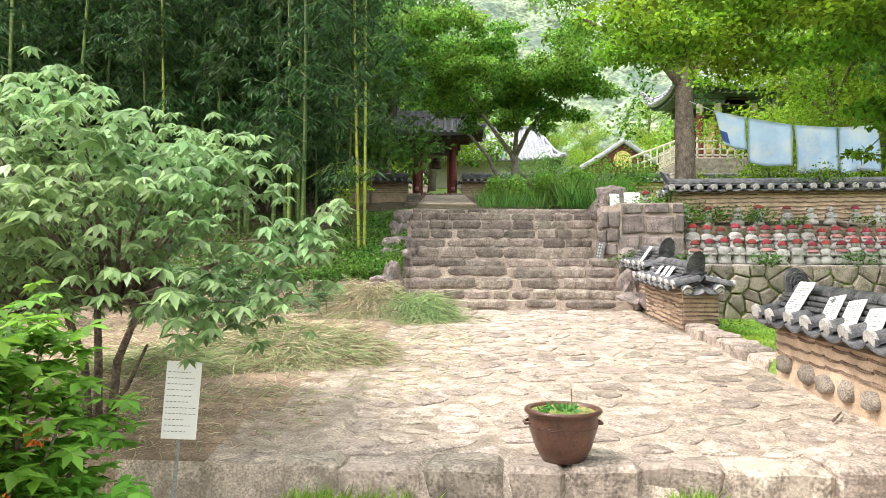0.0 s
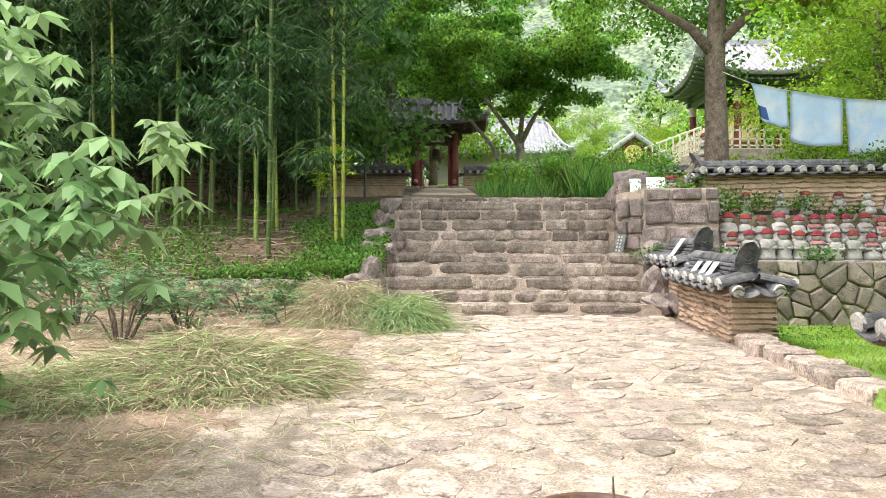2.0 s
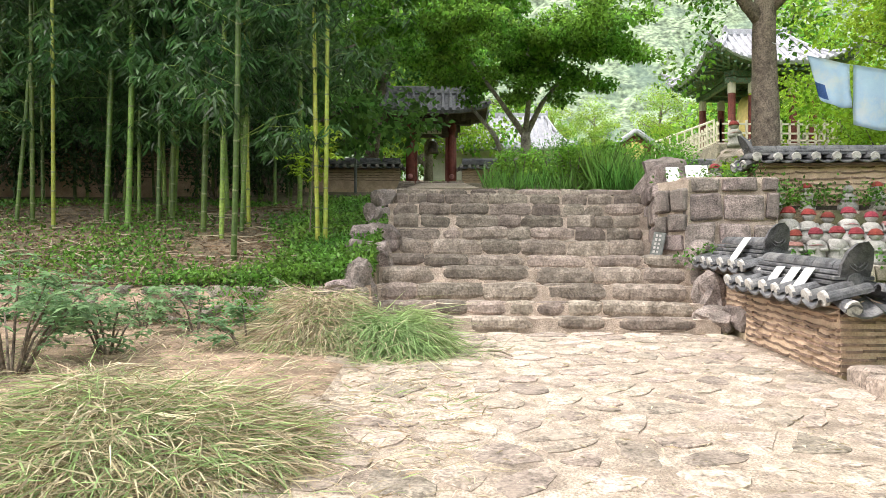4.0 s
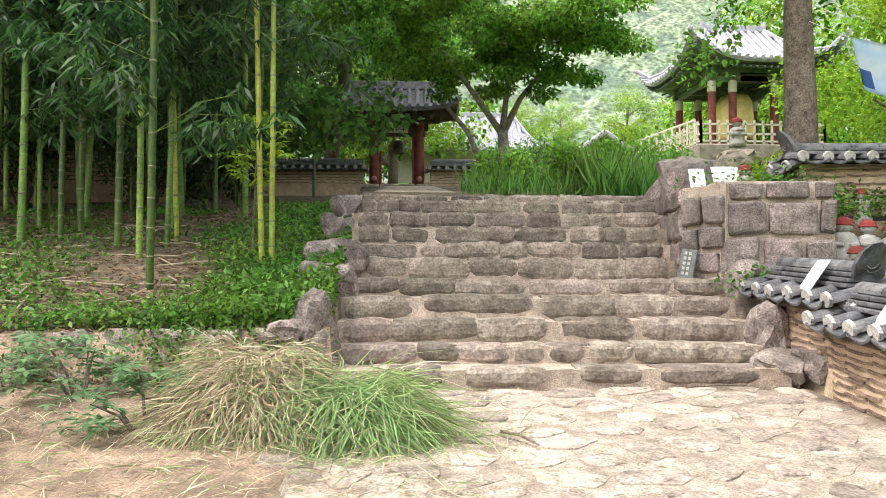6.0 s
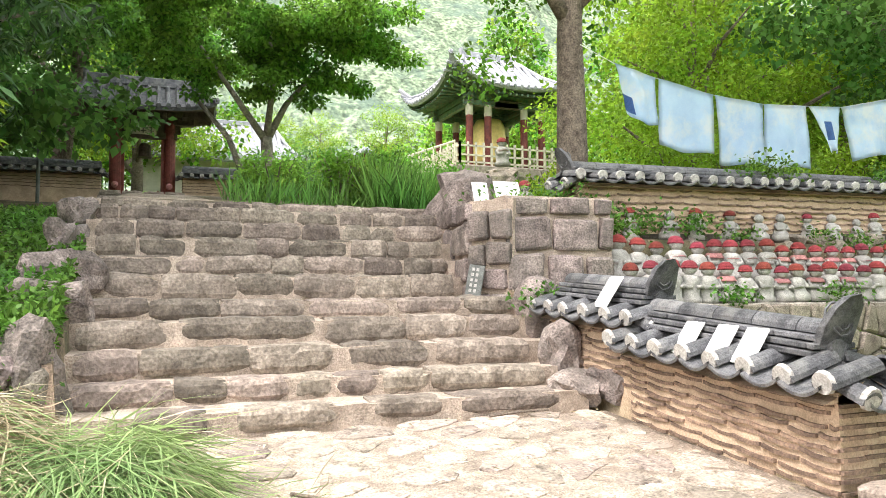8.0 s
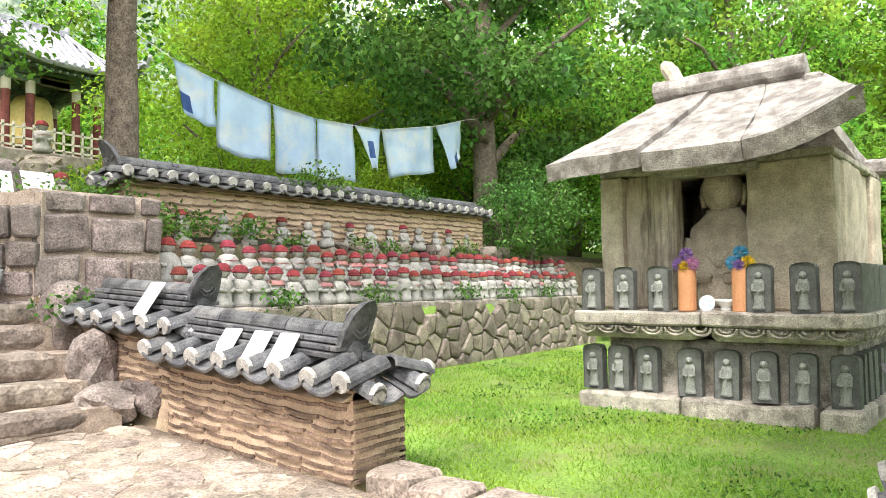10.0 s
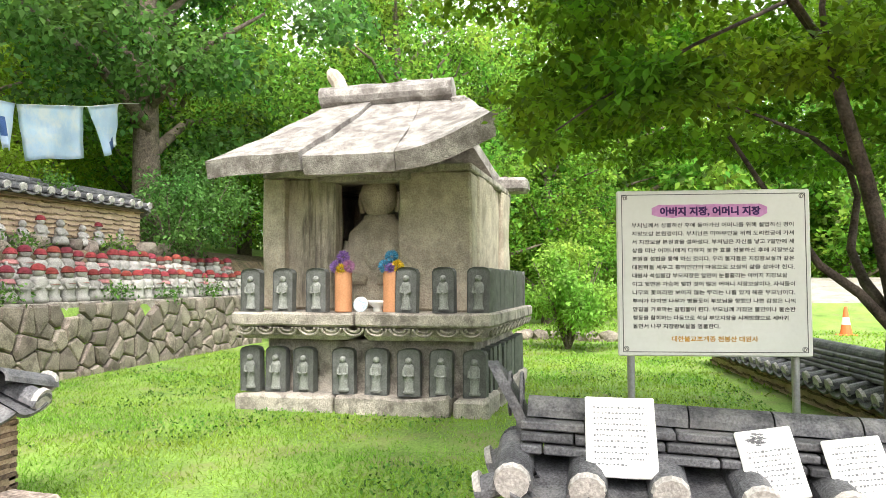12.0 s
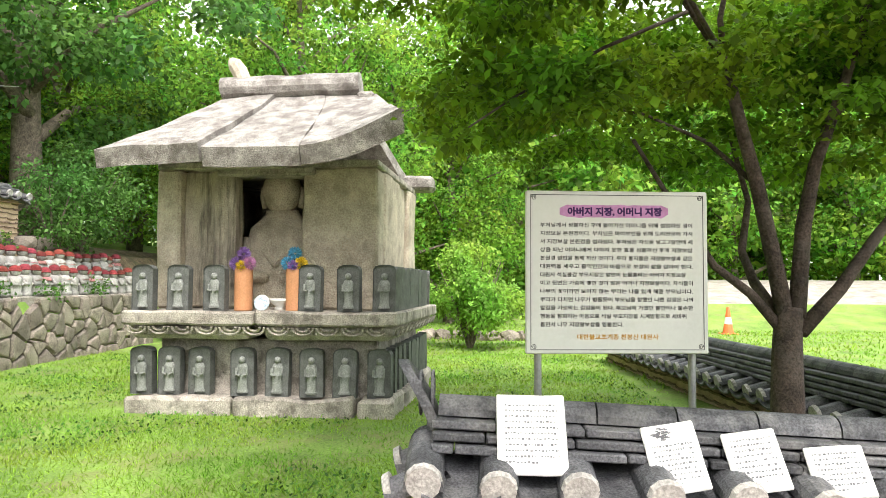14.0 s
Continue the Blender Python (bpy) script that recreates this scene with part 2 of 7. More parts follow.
def leaf_material(name, base, back=0.5, var=0.35, rough=0.55, hue=0.02):
    """Thin leaves: a little gloss, light shining through, and each leaf of its own shade."""
    m = bpy.data.materials.new(name)
    m.use_nodes = True
    t = m.node_tree
    nodes, links = t.nodes, t.links
    b = nodes["Principled BSDF"]
    geo = nodes.new("ShaderNodeNewGeometry")
    hsv = nodes.new("ShaderNodeHueSaturation")
    hsv.inputs["Color"].default_value = (*base, 1)
    mp = nodes.new("ShaderNodeMapRange")
    mp.inputs[3].default_value, mp.inputs[4].default_value = 1 - var, 1 + var
    links.new(geo.outputs["Random Per Island"], mp.inputs[0])
    n1 = nodes.new("ShaderNodeTexNoise")
    n1.inputs["Scale"].default_value = 0.9
    links.new(geo.outputs["Position"], n1.inputs["Vector"])
    mh = nodes.new("ShaderNodeMapRange")
    mh.inputs[1].default_value, mh.inputs[2].default_value = .3, .7
    mh.inputs[3].default_value, mh.inputs[4].default_value = .5 - hue, .5 + hue
    links.new(n1.outputs["Fac"], mh.inputs[0])
    links.new(mh.outputs[0], hsv.inputs["Hue"])
    links.new(mp.outputs[0], hsv.inputs["Value"])
    links.new(hsv.outputs[0], b.inputs["Base Color"])
    b.inputs["Roughness"].default_value = rough
    b.inputs["Specular IOR Level"].default_value = 0.35
    tr = nodes.new("ShaderNodeBsdfTranslucent")
    links.new(hsv.outputs[0], tr.inputs[0])
    ms = nodes.new("ShaderNodeMixShader")
    ms.inputs[0].default_value = back
    links.new(b.outputs[0], ms.inputs[1])
    links.new(tr.outputs[0], ms.inputs[2])
    links.new(ms.outputs[0], nodes["Material Output"].inputs[0])
    return m


MORTAR = material("pink_mortar", (.325, .26, .21), .92, .38, 4.5, tint=(.44, .362, .30), fine=70, bump=.9, stain=(.24, .19, .15), stain_scale=5, stain_amount=.75)
JOINT = material("pale_lime_mortar", (.40, .318, .258), .92, .25, 5, tint=(.49, .40, .335), fine=70, bump=.8, stain=(.26, .205, .165), stain_scale=4, stain_amount=.6)
FLAG = material("flagstone", (.25, .20, .165), .88, .42, 8, tint=(.36, .30, .255), fine=45, bump=.55, obj=.32, stain=(.40, .33, .275), stain_scale=5, stain_amount=.75)
STEP = material("step_stone", (.175, .138, .112), .88, .34, 6, tint=(.28, .232, .196), fine=38, bump=.55, obj=.34, stain=(.12, .10, .085), stain_scale=3.5, stain_amount=.55)
RUBBLE = material("rubble_stone", (.195, .160, .132), .88, .4, 6, tint=(.30, .255, .215), fine=70, bump=.8, obj=.3, stain=(.12, .105, .085), stain_scale=3, stain_amount=.5)
RUBBLE_J = material("rubble_stone_joined", (.27, .25, .22), .88, .35, 5, tint=(.34, .31, .27), fine=50, bump=.5, island=.3, stain=(.11, .12, .09), stain_scale=3, stain_amount=.5)
PURPLE = material("purple_stone", (.15, .12, .11), .8, .42, 6, tint=(.24, .195, .18), fine=50, bump=.8, obj=.2, stain=(.10, .09, .08))
CLAY = material("clay_render", (.50, .36, .25), .92, .2, 4, tint=(.56, .42, .31), fine=80, bump=.4, stain=(.34, .25, .18), stain_scale=3)
TILE = material("grey_roof_tile", (.062, .062, .070), .6, .4, 8, tint=(.12, .12, .13), fine=90, bump=.25, island=.25, stain=(.20, .19, .17), stain_scale=4, stain_amount=.35)
TILE_EDGE = material("thin_tile_edge", (.15, .10, .08), .85, .35, 9, tint=(.22, .15, .11), fine=60, bump=.3, island=.25)
LIME = material("lime_plug", (.44, .42, .40), .9, .25, 12, fine=70, bump=.3, stain=(.24, .22, .21), stain_scale=9, stain_amount=.6)
GRANITE = material("pale_granite", (.54, .47, .37), .85, .2, 5, tint=(.60, .53, .43), fine=60, bump=.9, stain=(.30, .245, .19), stain_scale=3, stain_amount=.6)
GRANITE_D = material("weathered_granite", (.37, .33, .29), .9, .3, 4, tint=(.45, .41, .36), fine=80, bump=.8, stain=(.13, .115, .10), stain_scale=4.5, stain_amount=.8)
GRANITE_R = material("speckled_roof_granite", (.27, .245, .225), .9, .38, 5, tint=(.36, .335, .31), fine=90, bump=.8, stain=(.12, .10, .09), stain_scale=4.5, stain_amount=.7)
GRANITE_S = material("streaked_granite", (.47, .41, .33), .88, .2, 4, tint=(.53, .47, .38), fine=90, bump=.7, stain=(.13, .11, .095), stain_scale=7, stain_amount=.8, streak=.12)
EARTH = material("dark_joint_earth", (.07, .058, .045), .95, .35, 6, fine=50, bump=.6)
SLATE = material("dark_carved_stone", (.10, .105, .098), .65, .25, 10, tint=(.12, .125, .12), fine=90, bump=.3, obj=.15)
SLATE_L = material("rubbed_carved_stone", (.25, .26, .245), .7, .25, 12, fine=90, bump=.3, obj=.15)
SOIL = material("dry_soil", (.20, .14, .098), .95, .4, 3, tint=(.28, .20, .145), fine=60, bump=.5, stain=(.17, .13, .09), stain_scale=5)
LITTER = material("leaf_litter", (.085, .064, .044), .95, .45, 5, tint=(.15, .112, .072), fine=50, bump=.7, stain=(.045, .06, .022), stain_scale=1.4, stain_amount=.7)
TURF = material("turf", (.13, .225, .04), .95, .3, 1.2, tint=(.175, .28, .048), fine=40, bump=.5, stain=(.22, .19, .09), stain_scale=1.7, stain_amount=.55)
WHITE = material("white_ceramic", (.78, .78, .76), .35, .05, 5, fine=30, bump=.05)
BARK = material("grey_brown_bark", (.13, .10, .08), .95, .4, 9, tint=(.18, .145, .115), fine=45, bump=.9)
BARK_M = material("smooth_maple_bark", (.05, .036, .029), .9, .4, 6, tint=(.085, .062, .05), fine=60, bump=.5, stain=(.16, .14, .12), stain_scale=4, stain_amount=.4)

# ---- ground ----
def plaza_z(y):
    return .31 + .073 * (y - 5)


def smooth(a, b, v):
    s = min(1, max(0, (v - a) / (b - a)))
    return s * s * (3 - 2 * s)


def bed_edge(y):
    """The edge between the paved walk and the planted bed."""
    return -1.35 + .55 * smooth(6, 11, y) + .12 * math.sin(y * 2.1)


def ground_z(x, y):
    n = noise.noise(Vector((x * .7, y * .7, 1.0)))
    low = .10 + .01 * n
    rise = 2.93 + .131 * (y - 16.8)
    if y < 4.58 and x < 3.5:
        return low
    if x > 3.42 and y < 14.2:
        return .62 + .015 * n if y > -5 else .6
    if x > 3.45:
        # statue bank and the ground behind its wall
        bank = 1.60 + .9 * smooth(14.25, 15.0, y) + .22 * smooth(15.3, 16.2, y)
        far = 2.9 + .131 * (y - 16.8)
        return bank if y < 16.2 else max(bank, bank + (far - bank) * smooth(16.2, 20, y))
    if x > -.72:
        if y < 12.7:
            return plaza_z(y) - .02 + (.05 + .03 * n) * smooth(0, .25, bed_edge(y) - x)
        return plaza_z(12.7) - .05 if y < 16.8 else rise - .02
    s = plaza_z(min(y, 12.9)) + .04 + .03 * n
    if y < 12.9:
        return s - .02 if x > bed_edge(y) else s
    hill = 1.36 + .3 * (y - 13.0) + .08 * n
    if y > 17:
        hill = 2.56 + .131 * (y - 17) + .1 * n
    return hill


def zone(x, y):
    if x > 3.42 and y < 14.2:
        return 2
    if y < 4.58:
        return 0 if x > -2 else 1
    if x > 3.45:
        return 3 if y < 16.2 else 2
    if y < 12.9:
        return 0 if x > bed_edge(y) else 1
    if x > -.72 and y > 16.7:
        return (0 if y < 32.4 else 2) if y > 21 and -1.8 < x < 1 else 3
    return 3


def axis_lines(stops):
    out = [stops[0][0]]
    for (a, _), (b, st) in zip(stops, stops[1:]):
        n = max(1, round((b - a) / st))
        out += [a + (b - a) * (i + 1) / n for i in range(n)]
    return out


GX = axis_lines([(-160, 0), (-40, 12), (-16, 2), (-6, .5), (-.74, .18), (-.70, .04), (3.4, .2), (3.75, .05), (9, .3), (20, .5), (50, 3), (170, 12)])
GY = axis_lines([(-60, 0), (-8, 8), (4, 1), (4.54, .2), (4.62, .04), (12.6, .2), (13.1, .1), (14.15, .25), (14.3, .05), (17.2, .2), (36, .6), (60, 3), (220, 16)])
gv = [(x, y, ground_z(x, y)) for y in GY for x in GX]
W = len(GX)
gf, gm = [], []
for j in range(len(GY) - 1):
    for i in range(W - 1):
        gf.append((j * W + i, j * W + i + 1, (j + 1) * W + i + 1, (j + 1) * W + i))
        gm.append(zone((GX[i] + GX[i + 1]) / 2, (GY[j] + GY[j + 1]) / 2))
me = bpy.data.meshes.new("ground")
me.from_pydata(gv, [], gf)
me.polygons.foreach_set("material_index", gm)
me.polygons.foreach_set("use_smooth", [True] * len(gf))
for m in (MORTAR, SOIL, TURF, LITTER):
    me.materials.append(m)
ground = tagged(new("ground", me), "sandy mortar, dry soil, lawn and leaf-littered slope", "ground", kind="structure")

# a pale drive that climbs past the far lawn
DRIVE = material("pale_gravel_drive", (.27, .24, .21), .95, .3, 2, tint=(.35, .315, .275), fine=30, bump=.5, stain=(.22, .22, .14), stain_scale=.8, stain_amount=.5)
bm = bm_new()
rows = []
for i in range(25):
    y = 3 - i * .8
    rows.append([bm.verts.new((x + .15 * math.sin(y), y, z + .05 * noise.noise(Vector((x, y, 0))))) for x, z in ((20.5, .55), (23.5, 1.1), (24, 1.3), (27.5, 1.75), (31, 2.1), (31.2, 1.9), (36, .5))])
for p, q in zip(rows, rows[1:]):
    for j in range(6):
        f = bm.faces.new((p[j], p[j + 1], q[j + 1], q[j]))
        f.material_index = 1 if 2 <= j < 4 else 0
tagged(new("drive", mesh_of("drive", bm, [TURF, DRIVE], True)), "pale gravel drive climbing along a grassy bank", "road", kind="structure")
cone = thing("traffic_cone", "orange and white traffic cone on the far lawn", "traffic cone", pose(19.8, .55, .6))
ORANGE = material("orange_plastic", (.75, .16, .05), .5, .1, 6, bump=.03)
bm = bm_new()
add_box(bm, -.2, -.2, 0, .2, .2, .04, .01)
part("base", bm, ORANGE, cone)
for z0, z1, m in ((.04, .28, ORANGE), (.28, .46, WHITE), (.46, .72, ORANGE)):
    bm = bm_new()
    add_cone(bm, (0, 0, z0), (0, 0, z1), .15 - .16 * z0, .15 - .16 * z1, 14)
    part("cone_band", bm, m, cone)

# ---- stone stairs ----
STEPS = [(12.70, 1.02), (13.12, 1.18), (13.52, 1.385), (13.93, 1.60), (14.33, 1.765), (15.15, 2.01), (15.47, 2.215), (15.79, 2.43), (16.11, 2.645), (16.43, 2.83), (16.75, 2.95)]


def stair_ends(k):
    return (-.62 - .02 * k, 3.06 + .09 * k) if k < 5 else (-.62 - .02 * (k - 5), 3.12 + .075 * (k - 5))


stairs = thing("stone_stairs", "worn brown fieldstone stairs with pale mortar joints", "stairs", kind="structure")
for k, (y, z) in enumerate(STEPS):
    nxt = STEPS[k + 1][0] if k + 1 < len(STEPS) else 17.3
    a, b = stair_ends(k)
    bm = bm_new()
    add_box(bm, a - .1, y + .02, z - .6, b + .25, nxt + .08, z - .012)
    bmesh.ops.subdivide_edges(bm, edges=[e for e in bm.edges if e.calc_length() > 2], cuts=40, use_grid_fill=True)
    roughen(bm, .014, 5, k)
    part("mortar_bed", bm, JOINT, stairs)


def step_block(w, d, h, seed):
    """A worn fieldstone: a box with rounded, uneven outlines."""
    r2 = random.Random(seed)
    bm = bm_new()
    nx, nz = max(4, round(w / .09)), 4
    ends = (r2.uniform(.0, .4), r2.uniform(.0, .4))
    sag = r2.uniform(-.05, .05)

    def at(u, v, y):
        x = (u - .5) * w
        side = ends[0] if u < .5 else ends[1]
        e = max(0.0, abs(2 * u - 1) - .78) / .22
        k = 1 - .5 * side * e * e
        mid = h * (.5 + sag * (2 * u - 1))
        q = Vector((x * 5 + seed, v * 2, y * 4))
        return (x * (1 - .05 * abs(2 * v - 1) ** 2), y + .03 * (2 * v - 1) ** 4 * (y < .05) + .025 * e * e * (y < .05), mid + (v - .5) * h * k + .018 * noise.noise(q) * (1 if v > .4 else .5))

    P = {}
    for i in range(nx + 1):
        for j in range(nz + 1):
            P[i, j, 0] = bm.verts.new(at(i / nx, j / nz, 0))
        for m in (1, 2):
            P[i, nz, m] = bm.verts.new(at(i / nx, 1, d * m / 2))
        P[i, 0, 2] = bm.verts.new(at(i / nx, 0, d))
    for i in range(nx):
        for j in range(nz):
            bm.faces.new((P[i, j, 0], P[i + 1, j, 0], P[i + 1, j + 1, 0], P[i, j + 1, 0]))
        for m in range(2):
            bm.faces.new((P[i, nz, m], P[i + 1, nz, m], P[i + 1, nz, m + 1], P[i, nz, m + 1]))
    for i in (0, nx):
        bm.faces.new([P[i, j, 0] for j in range(nz + 1)] + [P[i, nz, 1], P[i, nz, 2], P[i, 0, 2]])
    bmesh.ops.recalc_face_normals(bm, faces=bm.faces)
    roughen(bm, .014, 9, seed)
    roughen(bm, .006, 23, seed)
    return bm


# where the stones of the clearest courses begin and end, as shares of the step's width
COURSES = {0: (.11, .23, .29, .48, .55, .7, .74, .985), 1: (0, .17, .18, .27, .28, .4, .4, .49, .5, .59, .6, .7, .71, .99), 2: (0, .11, .12, .325, .33, .5, .53, .72, .75, .98),
           3: (0, .17, .19, .48, .505, .69, .695, .84, .86, .99), 4: (0, .13, .14, .28, .285, .46, .475, .675, .685, .86, .87, 1), 5: (.02, .15, .16, .35, .35, .51, .51, .68, .68, .85, .86, .99)}
for k, (y, z) in enumerate(STEPS):
    a, b = stair_ends(k)
    z0 = STEPS[k - 1][1] if k else plaza_z(12.7)
    h = z - z0
    spans = []
    if k in COURSES:
        c = COURSES[k]
        spans = [(a + (b - a) * c[i], a + (b - a) * c[i + 1]) for i in range(0, len(c), 2)]
    else:
        x = a
        while x < b - .1:
            w = rnd.choice((.3, .4, .48, .6, .75)) * rnd.uniform(.85, 1.15)
            w = b - x if b - x - w < .22 else w
            spans.append((x, x + w - rnd.uniform(.01, .07)))
            x += w
    for x0, x1 in spans:
        hh = h * rnd.choice((.84, .95, 1.0, 1.02))
        part("step_stone", step_block(x1 - x0 + .03, .3, hh + .02, rnd.uniform(0, 90)), STEP, stairs, smooth=False,
             at=pose((x0 + x1) / 2, y + rnd.uniform(-.035, .005), z - hh + rnd.uniform(-.004, .012) - .012, rnd.uniform(-1.5, 1.5), rnd.uniform(-1.5, 1.5), rnd.uniform(-2, 2)))

# ---- tile-capped clay walls ----
def frame_along(p0, p1):
    """A pose at p0 with x along the wall to p1, z up."""
    d = Vector(p1) - Vector(p0)
    a = math.atan2(d.y, d.x)
    return pose(*p0, 0, 0, math.degrees(a)), math.hypot(d.x, d.y), d.z


def half_round(bm, p0, p1, r, n=8, thick=.018, lift=0.0):
    """A half-round cover tile from p0 to p1, its hollow below."""
    p0, p1 = Vector(p0), Vector(p1)
    d = (p1 - p0).normalized()
    side = d.cross(Vector((0, 0, 1))).normalized()
    up = side.cross(d)
    rings = []
    for p in (p0, p1):
        for rr in (r, r - thick):
            rings.append([bm.verts.new(p + side * math.cos(math.pi * k / n) * rr + up * (math.sin(math.pi * k / n) * rr + lift)) for k in range(n + 1)])
    o0, i0, o1, i1 = rings
    for k in range(n):
        bm.faces.new((o0[k], o0[k + 1], o1[k + 1], o1[k]))
        bm.faces.new((i0[k + 1], i0[k], i1[k], i1[k + 1]))
        bm.faces.new((o0[k + 1], o0[k], i0[k], i0[k + 1]))
        bm.faces.new((o1[k], o1[k + 1], i1[k + 1], i1[k]))
    bm.faces.new((o0[0], o1[0], i1[0], i0[0]))
    bm.faces.new((o0[n], i0[n], i1[n], o1[n]))


def plug(bm, p, d, r, n=10):
    p, d = Vector(p), Vector(d).normalized()
    add_cone(bm, p - d * .02, p + d * .012, r, r * .92, n)


def trough(bm, p0, p1, w, sag, n=6, thick=.02):
    """A shallow pan tile from p0 to p1, curved downwards."""
    p0, p1 = Vector(p0), Vector(p1)
    d = (p1 - p0).normalized()
    side = d.cross(Vector((0, 0, 1))).normalized()
    up = side.cross(d)
    rows = []
    for p in (p0, p1):
        for t in (0, -thick):
            rows.append([bm.verts.new(p + side * w * (k / n - .5) + up * (-sag * (1 - (2 * k / n - 1) ** 2) + t)) for k in range(n + 1)])
    a, b, c, e = rows
    for k in range(n):
        bm.faces.new((a[k], a[k + 1], c[k + 1], c[k]))
        bm.faces.new((b[k + 1], b[k], e[k], e[k + 1]))
        bm.faces.new((a[k + 1], a[k], b[k], b[k + 1]))
        bm.faces.new((c[k], c[k + 1], e[k + 1], e[k]))


def horn(bm, at, h, w, lean, thick=.05, pattern=True):
    """An upright end tile on a ridge: a leaf-shaped slab that leans outwards along x."""
    n = 8
    front, back = [], []
    prof = [(-.5, 0), (-.52, .35), (-.42, .72), (-.2, .95), (.1, 1.0), (.38, .78), (.5, .4), (.5, 0)]
    for x, z in prof:
        for lst, t in ((front, -thick / 2), (back, thick / 2)):
            lst.append(bm.verts.new(Vector(at) + Vector((t + lean * z * h + .06 * z * z * math.copysign(1, lean), x * w, z * h))))
    n = len(prof)
    bm.faces.new(front)
    bm.faces.new(back[::-1])
    for k in range(n):
        bm.faces.new((front[k], front[(k + 1) % n], back[(k + 1) % n], back[k]))
    for r in (.34, .22, .1):
        for s in (-1, 1):
            pts = [Vector(at) + Vector((s * thick * .55 + lean * .5 * h, math.cos(a) * r * w, h * .5 + math.sin(a) * r * h)) for a in [2 * math.pi * i / 10 for i in range(11)]]
            add_tube(bm, pts, [.008] * 11, 4)


def tile_wall(name, p0, p1, body_h, thick, label, foot=0.25, over=.16, rise=.13, spacing=.29, ends=(True, True), horns=(True, True), r=.075, course=.085, ridge_h=.2, ridge_w=.24, sides=(-1, 1), body=True, bands=True, detail=True, horn_h=.3, inset=.0):
    """A clay wall with bands of thin tile, capped by a small tiled roof along its length."""
    m, L, dz = frame_along(p0, p1)
    w = thing(name, label, "wall", m, kind="structure")

    def lift(x):
        return dz * x / L

    if body:
        bm = bm_new()
        n = max(2, int(L / .25))
        xs = [L * i / n for i in range(n + 1)]
        levels = [-.3 + (body_h + .3) * j / 6 for j in range(7)]
        grid = {}
        for s in (-1, 1):
            for i, x in enumerate(xs):
                for j, z in enumerate(levels):
                    q = noise.noise(Vector((x * 3, z * 4, s + p0[0])))
                    grid[s, i, j] = bm.verts.new((x, s * (thick / 2 + .012 * q), z + lift(x)))
            for i in range(n):
                for j in range(6):
                    bm.faces.new((grid[s, i, j], grid[s, i + 1, j], grid[s, i + 1, j + 1], grid[s, i, j + 1]))
        for i in (0, n):
            for j in range(6):
                bm.faces.new((grid[-1, i, j], grid[1, i, j], grid[1, i, j + 1], grid[-1, i, j + 1]))
        for i in range(n):
            bm.faces.new((grid[-1, i, 6], grid[1, i, 6], grid[1, i + 1, 6], grid[-1, i + 1, 6]))
        part("clay_body", bm, CLAY, w)
    if bands:
        bm = bm_new()
        z = foot
        row = 0
        while z < body_h - .04:
            for s in sides:
                x = rnd.uniform(-.2, 0)
                while x < L:
                    l = rnd.uniform(.2, .34)
                    a, b = max(0, x), min(L, x + l - rnd.uniform(.0, .02))
                    if b - a > .05:
                        wob = rnd.uniform(-.012, .012)
                        k = 3
                        top, bot = [], []
                        for i in range(k + 1):
                            xx = a + (b - a) * i / k
                            zz = z + lift(xx) + wob - .012 * math.sin(math.pi * i / k) + .012 * noise.noise(Vector((xx * 2, z * 5, 2)))
                            top.append((xx, zz + .012))
                            bot.append((xx, zz - .010))
                        out = s * (thick / 2 + rnd.uniform(.008, .028))
                        inn = s * (thick / 2 - .05)
                        A = [bm.verts.new((u, out, v)) for u, v in top]
                        B = [bm.verts.new((u, out, v)) for u, v in bot]
                        C = [bm.verts.new((u, inn, v)) for u, v in top]
                        D = [bm.verts.new((u, inn, v)) for u, v in bot]
                        for i in range(k):
                            bm.faces.new((A[i], A[i + 1], B[i + 1], B[i]))
                            bm.faces.new((C[i], C[i + 1], A[i + 1], A[i]))
                            bm.faces.new((B[i], B[i + 1], D[i + 1], D[i]))
                        bm.faces.new((A[0], B[0], D[0], C[0]))
                        bm.faces.new((A[k], B[k], D[k], C[k]))
                    x += l
            for e, flag in ((0, ends[0]), (L, ends[1])):
                if flag:
                    sg = -1 if e == 0 else 1
                    y = -thick / 2
                    while y < thick / 2 - .03:
                        l = min(rnd.uniform(.18, .3), thick / 2 - y)
                        wob = rnd.uniform(-.01, .01)
                        add_box(bm, min(e, e + sg * .02) - .0, y, z + lift(e) + wob - .01, max(e, e + sg * .02), y + l - .01, z + lift(e) + wob + .012)
                        y += l
            z += course * rnd.uniform(.9, 1.1)
        tagged(part("thin_tile_courses", bm, TILE_EDGE, w), kind="stuff")
    # the little roof
    eave = body_h + .01
    hw = thick / 2 + over
    top = eave + rise
    bm = bm_new()
    n = max(2, int(L / .4))
    for i in range(n):
        a, b = L * i / n, L * (i + 1) / n
        vs = [bm.verts.new((x, y, z + lift(x))) for x in (a, b) for y, z in ((-hw + .05, eave - .07), (0, top - .07), (hw - .05, eave - .07))]
        bm.faces.new((vs[0], vs[3], vs[4], vs[1]))
        bm.faces.new((vs[1], vs[4], vs[5], vs[2]))
        bm.faces.new((vs[0], vs[2], vs[5], vs[3]))
    for i in (0, n):
        x = L * i / n
        bm.faces.new([bm.verts.new((x, y, z + lift(x))) for y, z in ((-hw + .05, eave - .07), (0, top - .07), (hw - .05, eave - .07))])
    part("roof_bed", bm, CLAY, w)
    covers, pans, plugs = bm_new(), bm_new(), bm_new()
